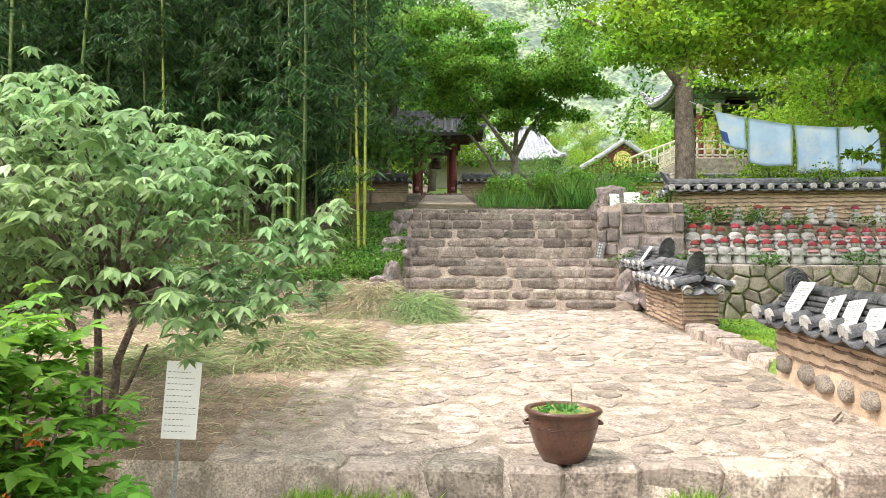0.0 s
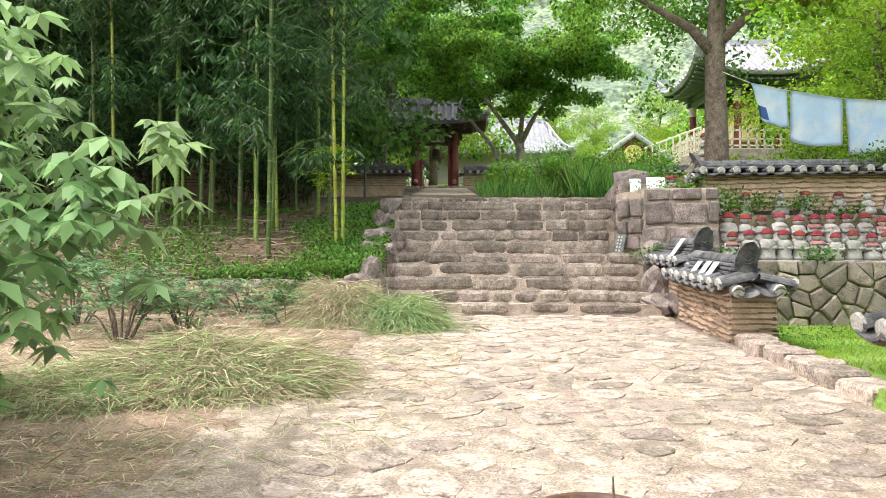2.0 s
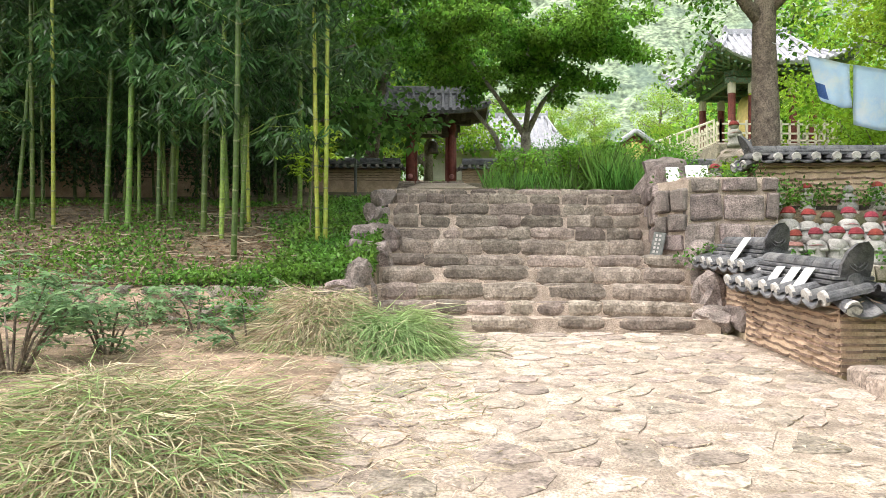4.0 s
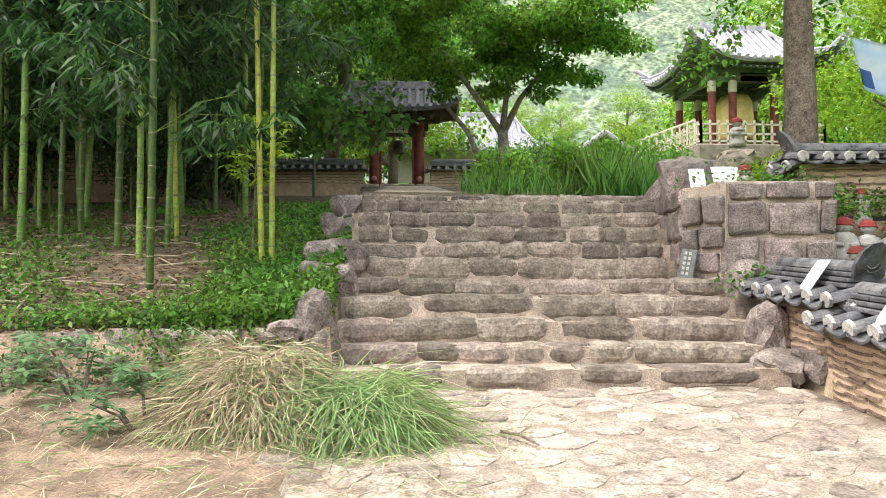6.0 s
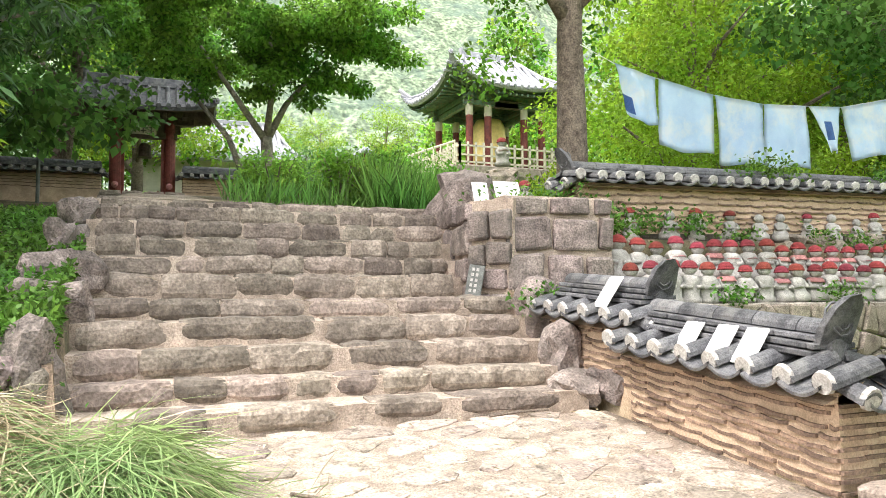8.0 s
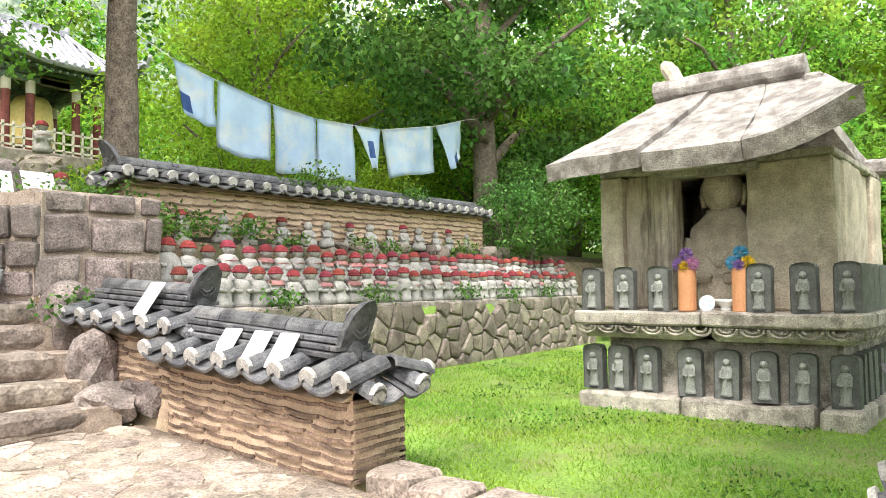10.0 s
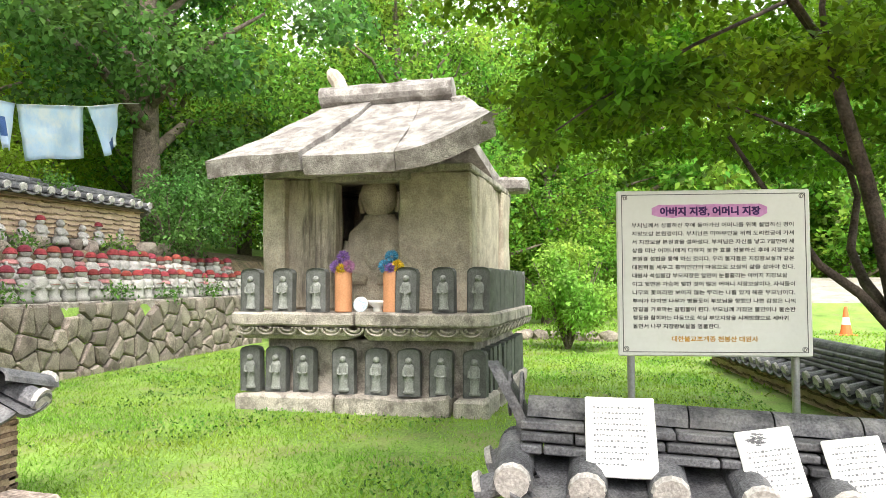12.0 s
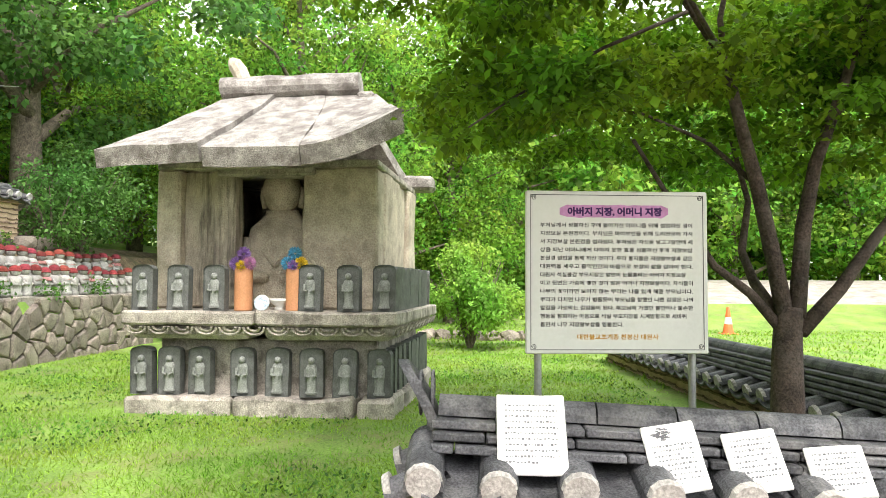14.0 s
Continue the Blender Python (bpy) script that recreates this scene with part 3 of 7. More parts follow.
    cnt = max(1, round((L + .1) / spacing))
    step = (L + .1) / cnt
    for i in range(cnt + 1):
        x = -.05 + i * step
        for s in sides:
            jx = x + rnd.uniform(-.012, .012)
            p_top, p_bot = (x, s * .03, top + lift(x) - .0), (jx, s * (hw + .02 + rnd.uniform(-.015, .015)), eave + .03 + lift(x) + rnd.uniform(-.008, .008))
            half_round(covers, p_top, p_bot, r, 8 if detail else 6)
            d = Vector(p_bot) - Vector(p_top)
            plug(plugs, Vector(p_bot) + Vector((0, 0, r * .42)), d, r * .93, 12 if detail else 8)
            if i < cnt:
                xm = x + step / 2
                trough(pans, (xm, s * .03, top + .03 + lift(xm)), (xm, s * (hw + .05), eave + .035 + lift(xm)), step * .98, .055)
    # verge tiles at free ends
    for e, flag in ((0, ends[0]), (L, ends[1])):
        if flag:
            sg = -1 if e == 0 else 1
            for yy in (-hw * .6, hw * .5):
                zt = top - abs(yy) / hw * (top - eave)
                p_bot = (e + sg * .2, yy, zt - .10 + lift(e))
                half_round(covers, (e - sg * .05, yy, zt + .0 + lift(e)), p_bot, r, 8)
                plug(plugs, Vector(p_bot) + Vector((0, 0, r * .42)), (sg, 0, -.3), r * .93, 12)
            for yy in (-hw * .35, hw * .25):
                zt = top - abs(yy) / hw * (top - eave)
                trough(pans, (e - sg * .05, yy, zt - .0 + lift(e)), (e + sg * .22, yy, zt - .12 + lift(e)), hw * .62, .05)
    part("cover_tiles", covers, TILE, w, smooth=False)
    part("pan_tiles", pans, TILE, w)
    part("lime_plugs", plugs, LIME, w, "pale lime plugs in the tile ends")
    # the ridge: flat courses and a round cap
    ridge = bm_new()
    e0, e1 = (inset if horns[0] else 0), L - (inset if horns[1] else 0)
    rows = max(2, int(ridge_h / .05))
    for k in range(rows):
        x = rnd.uniform(-.25, -.05)
        while x < L:
            l = rnd.uniform(.3, .42)
            a, b = max(x, e0 - .02), min(e1 + .02, x + l - .008)
            hwk = ridge_w - .03 * k + rnd.uniform(-.008, .008)
            if b > a + .03:
                zz = top + .02 + k * .045
                vs = add_box(ridge, a, -hwk, zz, b, hwk, zz + .036, .006 if detail else 0)
                for v in vs:
                    if v.is_valid:
                        v.co.z += lift(v.co.x)
            x += l
    zz = top + .02 + rows * .045
    x = e0
    while x < e1 - .02:
        l = min(.36, e1 - x)
        half_round(ridge, (x + .004, 0, zz + lift(x)), (x + l - .004, 0, zz + lift(x + l)), .085, 8)
        x += l
    part("ridge_tiles", ridge, TILE, w)
    hb = bm_new()
    for e, flag in ((e0, horns[0]), (e1, horns[1])):
        if flag:
            horn(hb, (e, 0, zz - .06 + lift(e)), horn_h, .26, -.35 if e == e0 else .35)
            add_cone(hb, (e - .05, 0, top + .06 + lift(e)), (e + .05, 0, top + .06 + lift(e)), .07, .07, 10)
    if any(horns):
        part("ridge_end_tile", hb, TILE, w, "dark leaf-shaped ridge end tile with carved rings")
    else:
        hb.free()
    return w, top + .02 + rows * .045, hw, eave


tile_wall("wall_stair_upper", (3.8, 13.75, .9), (3.78, 12.3, .82), .74, .5, "clay wall end with thin tile courses and a grey tiled cap", course=.064, ends=(False, True), horns=(False, True), ridge_h=.16, ridge_w=.2, inset=.08)
tile_wall("wall_stair_lower", (3.66, 12.25, .80), (3.66, 10.38, .67), .60, .5, "clay wall end with thin tile courses and a grey tiled cap", foot=.04, course=.062, ends=(True, True), horns=(False, True), horn_h=.3, inset=.24, ridge_h=.16, ridge_w=.2)
tile_wall("wall_walk_side", (3.62, 7.4, .47), (3.62, -3.0, 0.0), .56, .5, "low clay wall with thin tile courses and a grey tiled cap", foot=.26, ends=(True, False), horns=(True, False), ridge_h=.16, spacing=.33, r=.085)
tile_wall("wall_upper_terrace", (4.75, 15.3, 2.5), (12.4, 15.25, 2.62), .68, .4, "pale clay wall with thin tile courses under a grey tiled cap", ends=(True, True), horns=(True, False), foot=.12, ridge_h=.15, rise=.09)
tile_wall("wall_lawn_edge", (4.2, 4.1, .6), (12.6, 4.75, .6), .28, .5, "low wall with a mossy grey tiled cap along the lawn", foot=.08, ends=(False, True), horns=(False, False))
tile_wall("wall_gate_west", (-14, 31.9, 4.65), (-1.5, 31.9, 4.7), .7, .4, "clay wall with thin tile courses and a tiled cap", horns=(False, False), detail=False, spacing=.3, course=.1)
tile_wall("wall_gate_east", (.85, 31.9, 4.7), (16, 31.9, 4.8), .7, .4, "clay wall with thin tile courses and a tiled cap", horns=(False, False), detail=False, spacing=.3, course=.1)
tile_wall("wall_grove", (-16, 22.5, 3.6), (-5.6, 24.5, 3.8), 1.0, .4, "old clay wall with a grey tiled cap behind the bamboo", horns=(False, False), detail=False, spacing=.3, course=.1)


# ---- rubble walls ----
def rubble_wall(name, p0, p1, height, label, sx=.34, sy=.26, height_end=None, depth=.3, batter=.08, mat=None, bulge=.35, proud=.07, gap=.02, jitter=.38, round_off=.35, squared=False):
    m, L, dz = frame_along(p0, p1)
    w = thing(name, label, "wall", m, kind="structure")
    he = height if height_end is None else height_end
    hm = max(height, he)
    bm = bm_new()
    vs = [bm.verts.new(c) for c in ((0, .02, -.3), (L, .02, -.3), (L, batter + .03, he), (0, batter + .03, height), (0, depth, -.3), (L, depth, -.3), (L, depth, he), (0, depth, height))]
    for f in ((0, 1, 2, 3), (4, 5, 6, 7), (0, 1, 5, 4), (3, 2, 6, 7), (0, 3, 7, 4), (1, 2, 6, 5)):
        bm.faces.new([vs[i] for i in f])
    part("wall_core", bm, JOINT if mat is PURPLE else EARTH, w)
    if squared:
        pieces, z = [], -.08
        while z < hm - .1:
            hgt = min(hm - z, sy * rnd.uniform(.7, 1.25))
            x = -.02
            while x < L - .05:
                wid = min(L + .02 - x, sx * rnd.uniform(.6, 1.45))
                j = [rnd.uniform(-.022, .022) for _ in range(8)]
                pieces.append(((x + wid / 2, z + hgt / 2), [(x + j[0], z + j[1]), (x + wid + j[2], z + j[3]), (x + wid + j[4], z + hgt + j[5]), (x + j[6], z + hgt + j[7])]))
                x += wid
            z += hgt
    else:
        pieces = cells(scatter_grid(-.02, -.08, L + .02, hm, sx, sy, jitter), -.02, -.08, L + .02, hm)
    for p, poly in pieces:
        top = height + (he - height) * p[0] / L
        if p[1] > top - .02:
            continue
        poly = [(x, min(y, top + rnd.uniform(-.03, .03))) for x, y in poly]
        s, cx, cy = cell_stone(poly, gap, proud * rnd.uniform(.7, 1.3), bulge, round_off)
        part("stone", s, mat or RUBBLE, w, smooth=False, at=pose(cx, batter * cy / max(hm, .1), cy, 90, 0, 0))
    return w


rubble_wall("wall_retaining_lawn", (4.1, 14.12, .62), (15.6, 14.12, .62), 1.06, "grey fieldstone retaining wall with mossy joints beside the lawn", .4, .22, jitter=.46, round_off=.14, bulge=.05, proud=.07, gap=.014)
rubble_wall("wall_stair_cheek", (3.47, 14.5, 1.5), (4.75, 14.34, 1.5), 1.4, "large squared stones in pale mortar beside the stairs", .42, .40, depth=.5, mat=PURPLE, proud=.04, gap=.035, bulge=.1, batter=.1, round_off=.16, squared=True)
rubble_wall("wall_stair_side", (3.62, 17.3, 1.7), (3.2, 14.95, 1.7), 1.26, "stair side wall of mortared stones", .34, .34, height_end=1.16, mat=PURPLE, proud=.05, gap=.025, bulge=.12, batter=.02, depth=.35, round_off=.18, squared=True)
rubble_wall("wall_stair_return", (3.2, 14.97, 1.6), (3.5, 14.48, 1.6), 1.26, "stair side wall of mortared stones", .4, .34, height_end=1.26, mat=PURPLE, proud=.05, gap=.025, bulge=.12, batter=.02, depth=.3, round_off=.18, squared=True)
rubble_wall("wall_bed_edge", (-9.5, 13.0, .72), (-.75, 12.85, .72), .62, "low rough stone wall holding up the bamboo slope", .36, .2, height_end=.66, proud=.09, gap=.03, mat=RUBBLE, round_off=.3)
rubble_wall("wall_bank", (4.75, 14.95, 2.05), (13.5, 14.95, 2.05), .48, "mossy rubble bank under the tiled wall", .42, .25, proud=.1, height_end=.7)

# ---- stone shrine ----
SH = pose(7.22, 8.12, .6, 0, 0, 90 - 4.0)   # x runs along the front to the north, y points to the front (west)


def shrine_build():
    s = thing("stone_shrine", "pale granite shrine with a stone slab roof and a dark niche", "shrine", SH)
    X0, X1, D = -.13, 2.57, 2.98

    def block(name, box, mat, bevel=.025, cut=.3, r1=.02, r2=.008, label=""):
        bm = bm_new()
        add_box(bm, *box, bevel)
        bmesh.ops.subdivide_edges(bm, edges=[e for e in bm.edges if e.calc_length() > cut], cuts=4, use_grid_fill=True)
        roughen(bm, r1, 2.4, box[0] * 3)
        roughen(bm, r2, 9, box[1])
        return part(name, bm, mat, s, label)

    for a, b in ((X0, .24), (.26, 1.48), (1.5, X1 + .02)):
        block("base_stone", (a, -.62, -.15, b, .04, .2 + rnd.uniform(-.02, .01)), GRANITE_D, .03, .3, .035, .012)
    for y in (-1.33, -2.04, -2.75):
        for x in (X0, X1 - .5):
            block("base_stone", (x, y - .1, -.15, x + .5, y + .66, .2 + rnd.uniform(-.02, .01)), GRANITE_D, .03, .3, .03, .012)
    block("plinth", (X0 + .2, -D + .25, .05, X1 - .2, -.26, .75), GRANITE_D, .02)
    for a, b in ((X0 - .03, 1.225), (1.245, X1 + .03)):
        block("ledge", (a, -D - .05, .90, b, .1, 1.04), GRANITE_D, .02, .3, .014, .006)
        block("ledge", (a + .06, -D + .04, .76, b - .06, .02, .91), GRANITE_D, .045, .3, .012, .006)
    bm = bm_new()
    for i in range(11):
        cx = X0 + .16 + i * .243
        for k in range(2):
            pts = [(cx + math.cos(a) * (.105 - k * .045), .075 - .03 * math.sin(a), .885 - math.sin(a) * (.075 - k * .035)) for a in [math.pi * j / 8 for j in range(9)]]
            add_tube(bm, pts, [.014] * 9, 5)
    for i in range(12):
        cy = -.12 - i * .25
        pts = [(X0 - .005 + .03 * math.sin(a) - .02, cy + math.cos(a) * .105, .885 - math.sin(a) * .075) for a in [math.pi * j / 8 for j in range(9)]]
        add_tube(bm, pts, [.014] * 9, 5)
    tagged(part("lotus_carving", bm, GRANITE_D, s, "carved lotus petals under the ledge"), kind="stuff")
    # cella walls: upright slabs round a niche
    for box, mat in (((.14, -.78, 1.04, .94, -.45, 2.52), GRANITE), ((1.67, -.7, 1.04, 1.92, -.46, 2.52), GRANITE_S), ((1.9, -.75, 1.04, 2.28, -.56, 2.52), GRANITE_S), ((2.27, -.8, 1.04, 2.53, -.44, 2.52), GRANITE),
                     ((.12, -1.62, 1.04, .36, -.8, 2.52), GRANITE), ((.16, -2.3, 1.04, .38, -1.63, 2.52), GRANITE), ((.11, -2.88, 1.04, .36, -2.31, 2.52), GRANITE), ((2.3, -2.85, 1.04, 2.53, -.8, 2.52), GRANITE), ((.3, -2.9, 1.04, 2.4, -2.7, 2.52), GRANITE)):
        block("wall_slab", box, mat)
    block("niche_back", (.9, -1.75, 1.04, 1.8, -1.6, 2.5), GRANITE_D)
    block("lintel", (.8, -.7, 2.44, 1.85, -.40, 2.53), GRANITE_D, .015, .3, .01)
    block("ceiling_slab", (.12, -2.88, 2.52, 2.53, -.42, 2.6), GRANITE_D, .015, .3, .01)
    block("cornice", (1.1, -.5, 2.5, 2.1, -.3, 2.58), GRANITE_D, .015, .3, .01)

    # roof: big slabs falling straight to the front and the back, flared at the gable ends
    def slab(x0, x1, side, drop, seed, flare):
        bm = bm_new()
        n, mth = 9, 7
        P = {}
        for i in range(mth + 1):
            for j in range(n + 1):
                u, v = i / mth, j / n
                mid = 1.4
                xx = mid + (x0 + (x1 - x0) * u - mid) * (.62 + .38 * v ** .8)
                out = (u if flare > 0 else 1 - u) if flare else 0
                yy = -1.45 + side * (.06 + v * 1.82)
                zz = 3.53 - .94 * (v ** .92) + drop
                zz += (.0 if flare > 0 else .34) * out ** 1.5 * v ** 1.3 - (.05 * out ** 3 if flare > 0 else 0)
                thick = .13 + .05 * v + (.06 * out * v if flare < 0 else 0)
                P[i, j, 1] = bm.verts.new((xx, yy, zz))
                P[i, j, 0] = bm.verts.new((xx, yy - side * .05, zz - thick))
        for i in range(mth):
            for j in range(n):
                for k in (0, 1):
                    bm.faces.new((P[i, j, k], P[i + 1, j, k], P[i + 1, j + 1, k], P[i, j + 1, k]))
        for i in range(mth):
            for j in (0, n):
                bm.faces.new((P[i, j, 0], P[i + 1, j, 0], P[i + 1, j, 1], P[i, j, 1]))
        for j in range(n):
            for i in (0, mth):
                bm.faces.new((P[i, j, 0], P[i, j + 1, 0], P[i, j + 1, 1], P[i, j, 1]))
        roughen(bm, .022, 2.3, seed)
        roughen(bm, .010, 8, seed)
        return bm

    for a, b, drop, flare in ((-.27, .69, .0, -1), (.705, 1.65, .0, 0), (1.69, 2.72, .04, 1)):
        part("roof_slab", slab(a, b, 1, drop, a, flare), GRANITE_R, s)
        part("roof_slab", slab(max(a, .16), b, -1, drop, a + 4, max(flare, 0)), GRANITE_R, s)
    block("eave_stone", (-.12, -3.2, 2.58, .3, -2.8, 2.78), GRANITE_R, .04)
    bm = bm_new()
    add_cone(bm, (.56, -1.45, 3.67), (2.25, -1.45, 3.64), .145, .15, 12)
    bmesh.ops.subdivide_edges(bm, edges=[e for e in bm.edges if e.calc_length() > .5], cuts=5)
    roughen(bm, .03, 3)
    part("ridge_beam", bm, GRANITE_R, s)
    block("ridge_end_stone", (.36, -1.6, 3.36, .58, -1.3, 3.56), GRANITE_R, .03)
    bm = bm_new()
    add_tube(bm, [(1.98, -1.45, 3.72), (2.05, -1.45, 3.86), (2.12, -1.45, 3.95), (2.17, -1.45, 4.0)], [.1, .095, .085, .045], 10)
    roughen(bm, .015, 5)
    part("ridge_horn", bm, GRANITE, s)
    return s


shrine_build()


# ---- information board ----
STEEL = material("brushed_steel", (.42, .42, .42), .4, .1, 8, fine=60, bump=.03, metal=.8)
BOARD = material("cream_white_board", (.74, .74, .68), .45, .04, 3, fine=40, bump=.02)
VIOLET = material("violet_lettering", (.05, .012, .10), .7, .1, 5, bump=0)
MAUVE = material("pink_brush_stroke", (.62, .30, .55), .8, .12, 9, fine=40, bump=0)
GOLD = material("orange_lettering", (.62, .33, .06), .7, .1, 5, bump=0)
LETTER = material("dark_lettering", (.055, .05, .05), .7, .1, 5, bump=0)
TITLE = "아버지 지장, 어머니 지장"
LINES = ["부처님께서 성불하신 후에 돌아가신 어머니를 위해 설법하신 경이",
         "지장보살 본원경이다. 부처님은 마야부인을 위해 도리천궁에 가셔",
         "서 지장보살 본원경을 설하셨다. 부처님은 자신을 낳고 7일만에 세",
         "상을 떠난 어머니에게 다하지 못한 효를 성불하신 후에 지장보살",
         "본원경 설법을 통해 하신 것이다. 우리 불자들은 지장왕보살과 같은",
         "대원력을 세우고 홍익인간의 마음으로 보살의 삶을 살아야 한다.",
         "대원사 석실불감 부모지장은 앞면이 눈물흘리는 아버지 지장보살",
         "이고 뒷면은 가슴에 맺힌 것이 많은 어머니 지장보살이다. 자식들이",
         "나무의 꽃이라면 보이지 않는 뿌리는 나를 있게 해준 부모님이다.",
         "뿌리가 다치면 나무가 병들듯이 부모님을 향했던 나쁜 감정은 나의",
         "앞길을 가로막는 걸림돌이 된다. 부모님께 가졌던 불만이나 불손한",
         "행동을 참회하는 마음으로 석실 부모지장을 시계방향으로 세바퀴",
         "돌면서 나무 지장왕보살을 염불한다."]


def text_on(parent, s, x0, z, width, size, mat, name, y=-.0215, bold=0.0):
    """A line of lettering that fills the given width, on the face towards -y."""
    cu = bpy.data.curves.new(name, 'FONT')
    cu.body, cu.size, cu.extrude, cu.offset, cu.resolution_u = s, size, .0006, bold, 3
    tmp = new("tmp_text", cu)
    bpy.context.view_layer.update()
    me = bpy.data.meshes.new_from_object(tmp.evaluated_get(bpy.context.evaluated_depsgraph_get()))
    bpy.data.objects.remove(tmp)
    me.materials.clear()
    me.materials.append(mat)
    co = np.empty(len(me.vertices) * 3, dtype=np.float32)
    me.vertices.foreach_get("co", co)
    co = co.reshape(-1, 3)
    k = width / max(1e-6, co[:, 0].max() - co[:, 0].min())
    co[:, 0] = (co[:, 0] - co[:, 0].min()) * k
    me.vertices.foreach_set("co", co.reshape(-1))
    return part(name, me, mat, parent, at=pose(x0, y, z, 90, 0, 0))


def sign_build():
    s = thing("information_board", "white information board with dark lettering on two steel posts", "sign", pose(4.9, 6.325, .62, 0, 0, -90 + 5))
    bm = bm_new()
    add_box(bm, -.585, -.02, .86, .585, .02, 1.895, .008)
    board = part("board", bm, BOARD, s)
    bm = bm_new()
    for a, b, c, d in ((-.555, .885, .555, .889), (-.555, 1.866, .555, 1.87), (-.557, .885, -.553, 1.87), (.553, .885, .557, 1.87)):
        add_box(bm, a, -.0225, b, c, -.0205, d)
    for sx in (-1, 1):
        for sz, z in ((1, .905), (-1, 1.85)):
            pts = [(sx * (.535 + .018 * math.cos(t) * (1 - t / 14)), -.021, z + .018 * math.sin(t) * (1 - t / 14)) for t in [k * .8 for k in range(14)]]
            add_tube(bm, pts, [.002] * 14, 4)
    part("border", bm, LETTER, board, "thin dark border with scrolled corners")
    bm = bm_new()
    n = 16
    up, dn = [], []
    for k in range(n + 1):
        x = -.37 + .70 * k / n
        up.append(bm.verts.new((x, -.0208, 1.805 + .006 * noise.noise(Vector((x * 20, 1, 0))) - (.02 if k in (0, n) else 0))))
        dn.append(bm.verts.new((x, -.0208, 1.725 + .008 * noise.noise(Vector((x * 20, 7, 0))) + (.02 if k in (0, n) else 0))))
    for k in range(n):
        bm.faces.new((up[k], up[k + 1], dn[k + 1], dn[k]))
    part("title_stroke", bm, MAUVE, board, "pink brush stroke behind the title")
    text_on(board, TITLE, -.32, 1.742, .61, .056, VIOLET, "title", -.0225, .0026)
    for k, line in enumerate(LINES):
        w = .98 if k != len(LINES) - 1 else .53
        w *= .955 if len(line) < 34 and k != len(LINES) - 1 else 1
        text_on(board, line, -.495, 1.665 - k * .0525, w, .031, LETTER, "text_line", bold=.0004)
    text_on(board, "대한불교조계종 천봉산 대원사", -.26, .955, .52, .036, GOLD, "footer", bold=.0008)
    for x in (-.5, .5):
        bm = bm_new()
        add_cone(bm, (x, .045, -.2), (x, .045, 1.8), .024, .024, 14)
        part("post", bm, STEEL, s)


sign_build()


# ---- statues and tablets ----
WHITE_STONE = material("pale_statue_stone", (.35, .335, .315), .85, .25, 14, fine=90, bump=.35, obj=.22, stain=(.28, .27, .25), stain_scale=9, stain_amount=.55)
RED_KNIT = material("red_knit_cap", (.21, .032, .034), .95, .3, 20, fine=120, bump=.5, obj=.35)
RED_BIB = material("faded_pink_bib", (.36, .17, .16), .95, .3, 20, fine=120, bump=.5, obj=.3)


def statue_mesh(seed, cap=True, seated=False):
    """A small monk figure in a cap, one mesh."""
    bm = bm_new()
    r2 = random.Random(seed)
    w = r2.uniform(.95, 1.1)
    if seated:
        prof = [(.13, 0), (.17, .03), (.165, .09), (.12, .14), (.10, .20), (.105, .25), (.08, .29), (.045, .305)]
        hz = .37
    else:
        prof = [(.125, 0), (.128, .06), (.105, .08), (.11, .2), (.118, .27), (.085, .31), (.045, .325)]
        hz = .385
    add_lathe(bm, [(r * w, z) for r, z in prof], 12, Matrix.Diagonal((1, .82, 1, 1)))
    r = bmesh.ops.create_uvsphere(bm, u_segments=12, v_segments=8, radius=.075)
    bmesh.ops.transform(bm, matrix=pose(0, -.01, hz), verts=r["verts"])
    for s in (-1, 1):
        add_tube(bm, [(s * .10, -.01, .26), (s * .11, -.06, .19), (s * .03, -.10, .19)], [.03, .03, .022], 6)
        add_box(bm, s * .074 - .008, -.015, hz - .03, s * .074 + .008, .01, hz + .02)
    for f in bm.faces:
        f.material_index = 0
    if cap:
        k = len(bm.faces)
        add_lathe(bm, [(.083, hz + .012), (.086, hz + .03), (.076, hz + .062), (.045, hz + .088), (.012, hz + .096)], 12)
        add_lathe(bm, [(.09, hz + .005), (.093, hz + .016), (.088, hz + .03), (.08, hz + .03)], 12)
        for f in list(bm.faces)[k:]:
            f.material_index = 1
        if seed % 3 == 0:
            k = len(bm.faces)
            add_lathe(bm, [(.088, .30), (.115, .255), (.118, .245)], 12, Matrix.Diagonal((1.02, .9, 1, 1)))
            for f in list(bm.faces)[k:]:
                f.material_index = 2
    roughen(bm, .006, 14, seed)
    return mesh_of("statue", bm, [WHITE_STONE, RED_KNIT, RED_BIB], True)


statue_meshes = [statue_mesh(i, True, i % 2 == 1) for i in range(5)]
bare_mesh = statue_mesh(11, False, True)


def statue(x, y, z, k=1.0, turn=0, mesh=None, group="small statues on the stone terrace", label="small grey-white stone monk statue in a red knitted cap"):
    ob = tagged(new("statue", mesh or rnd.choice(statue_meshes)), label, "statue", group)
    ob.matrix_basis = pose(x, y, z, rnd.uniform(-2, 2), rnd.uniform(-2, 2), turn) @ Matrix.Diagonal((k, k, k, 1))
    return ob


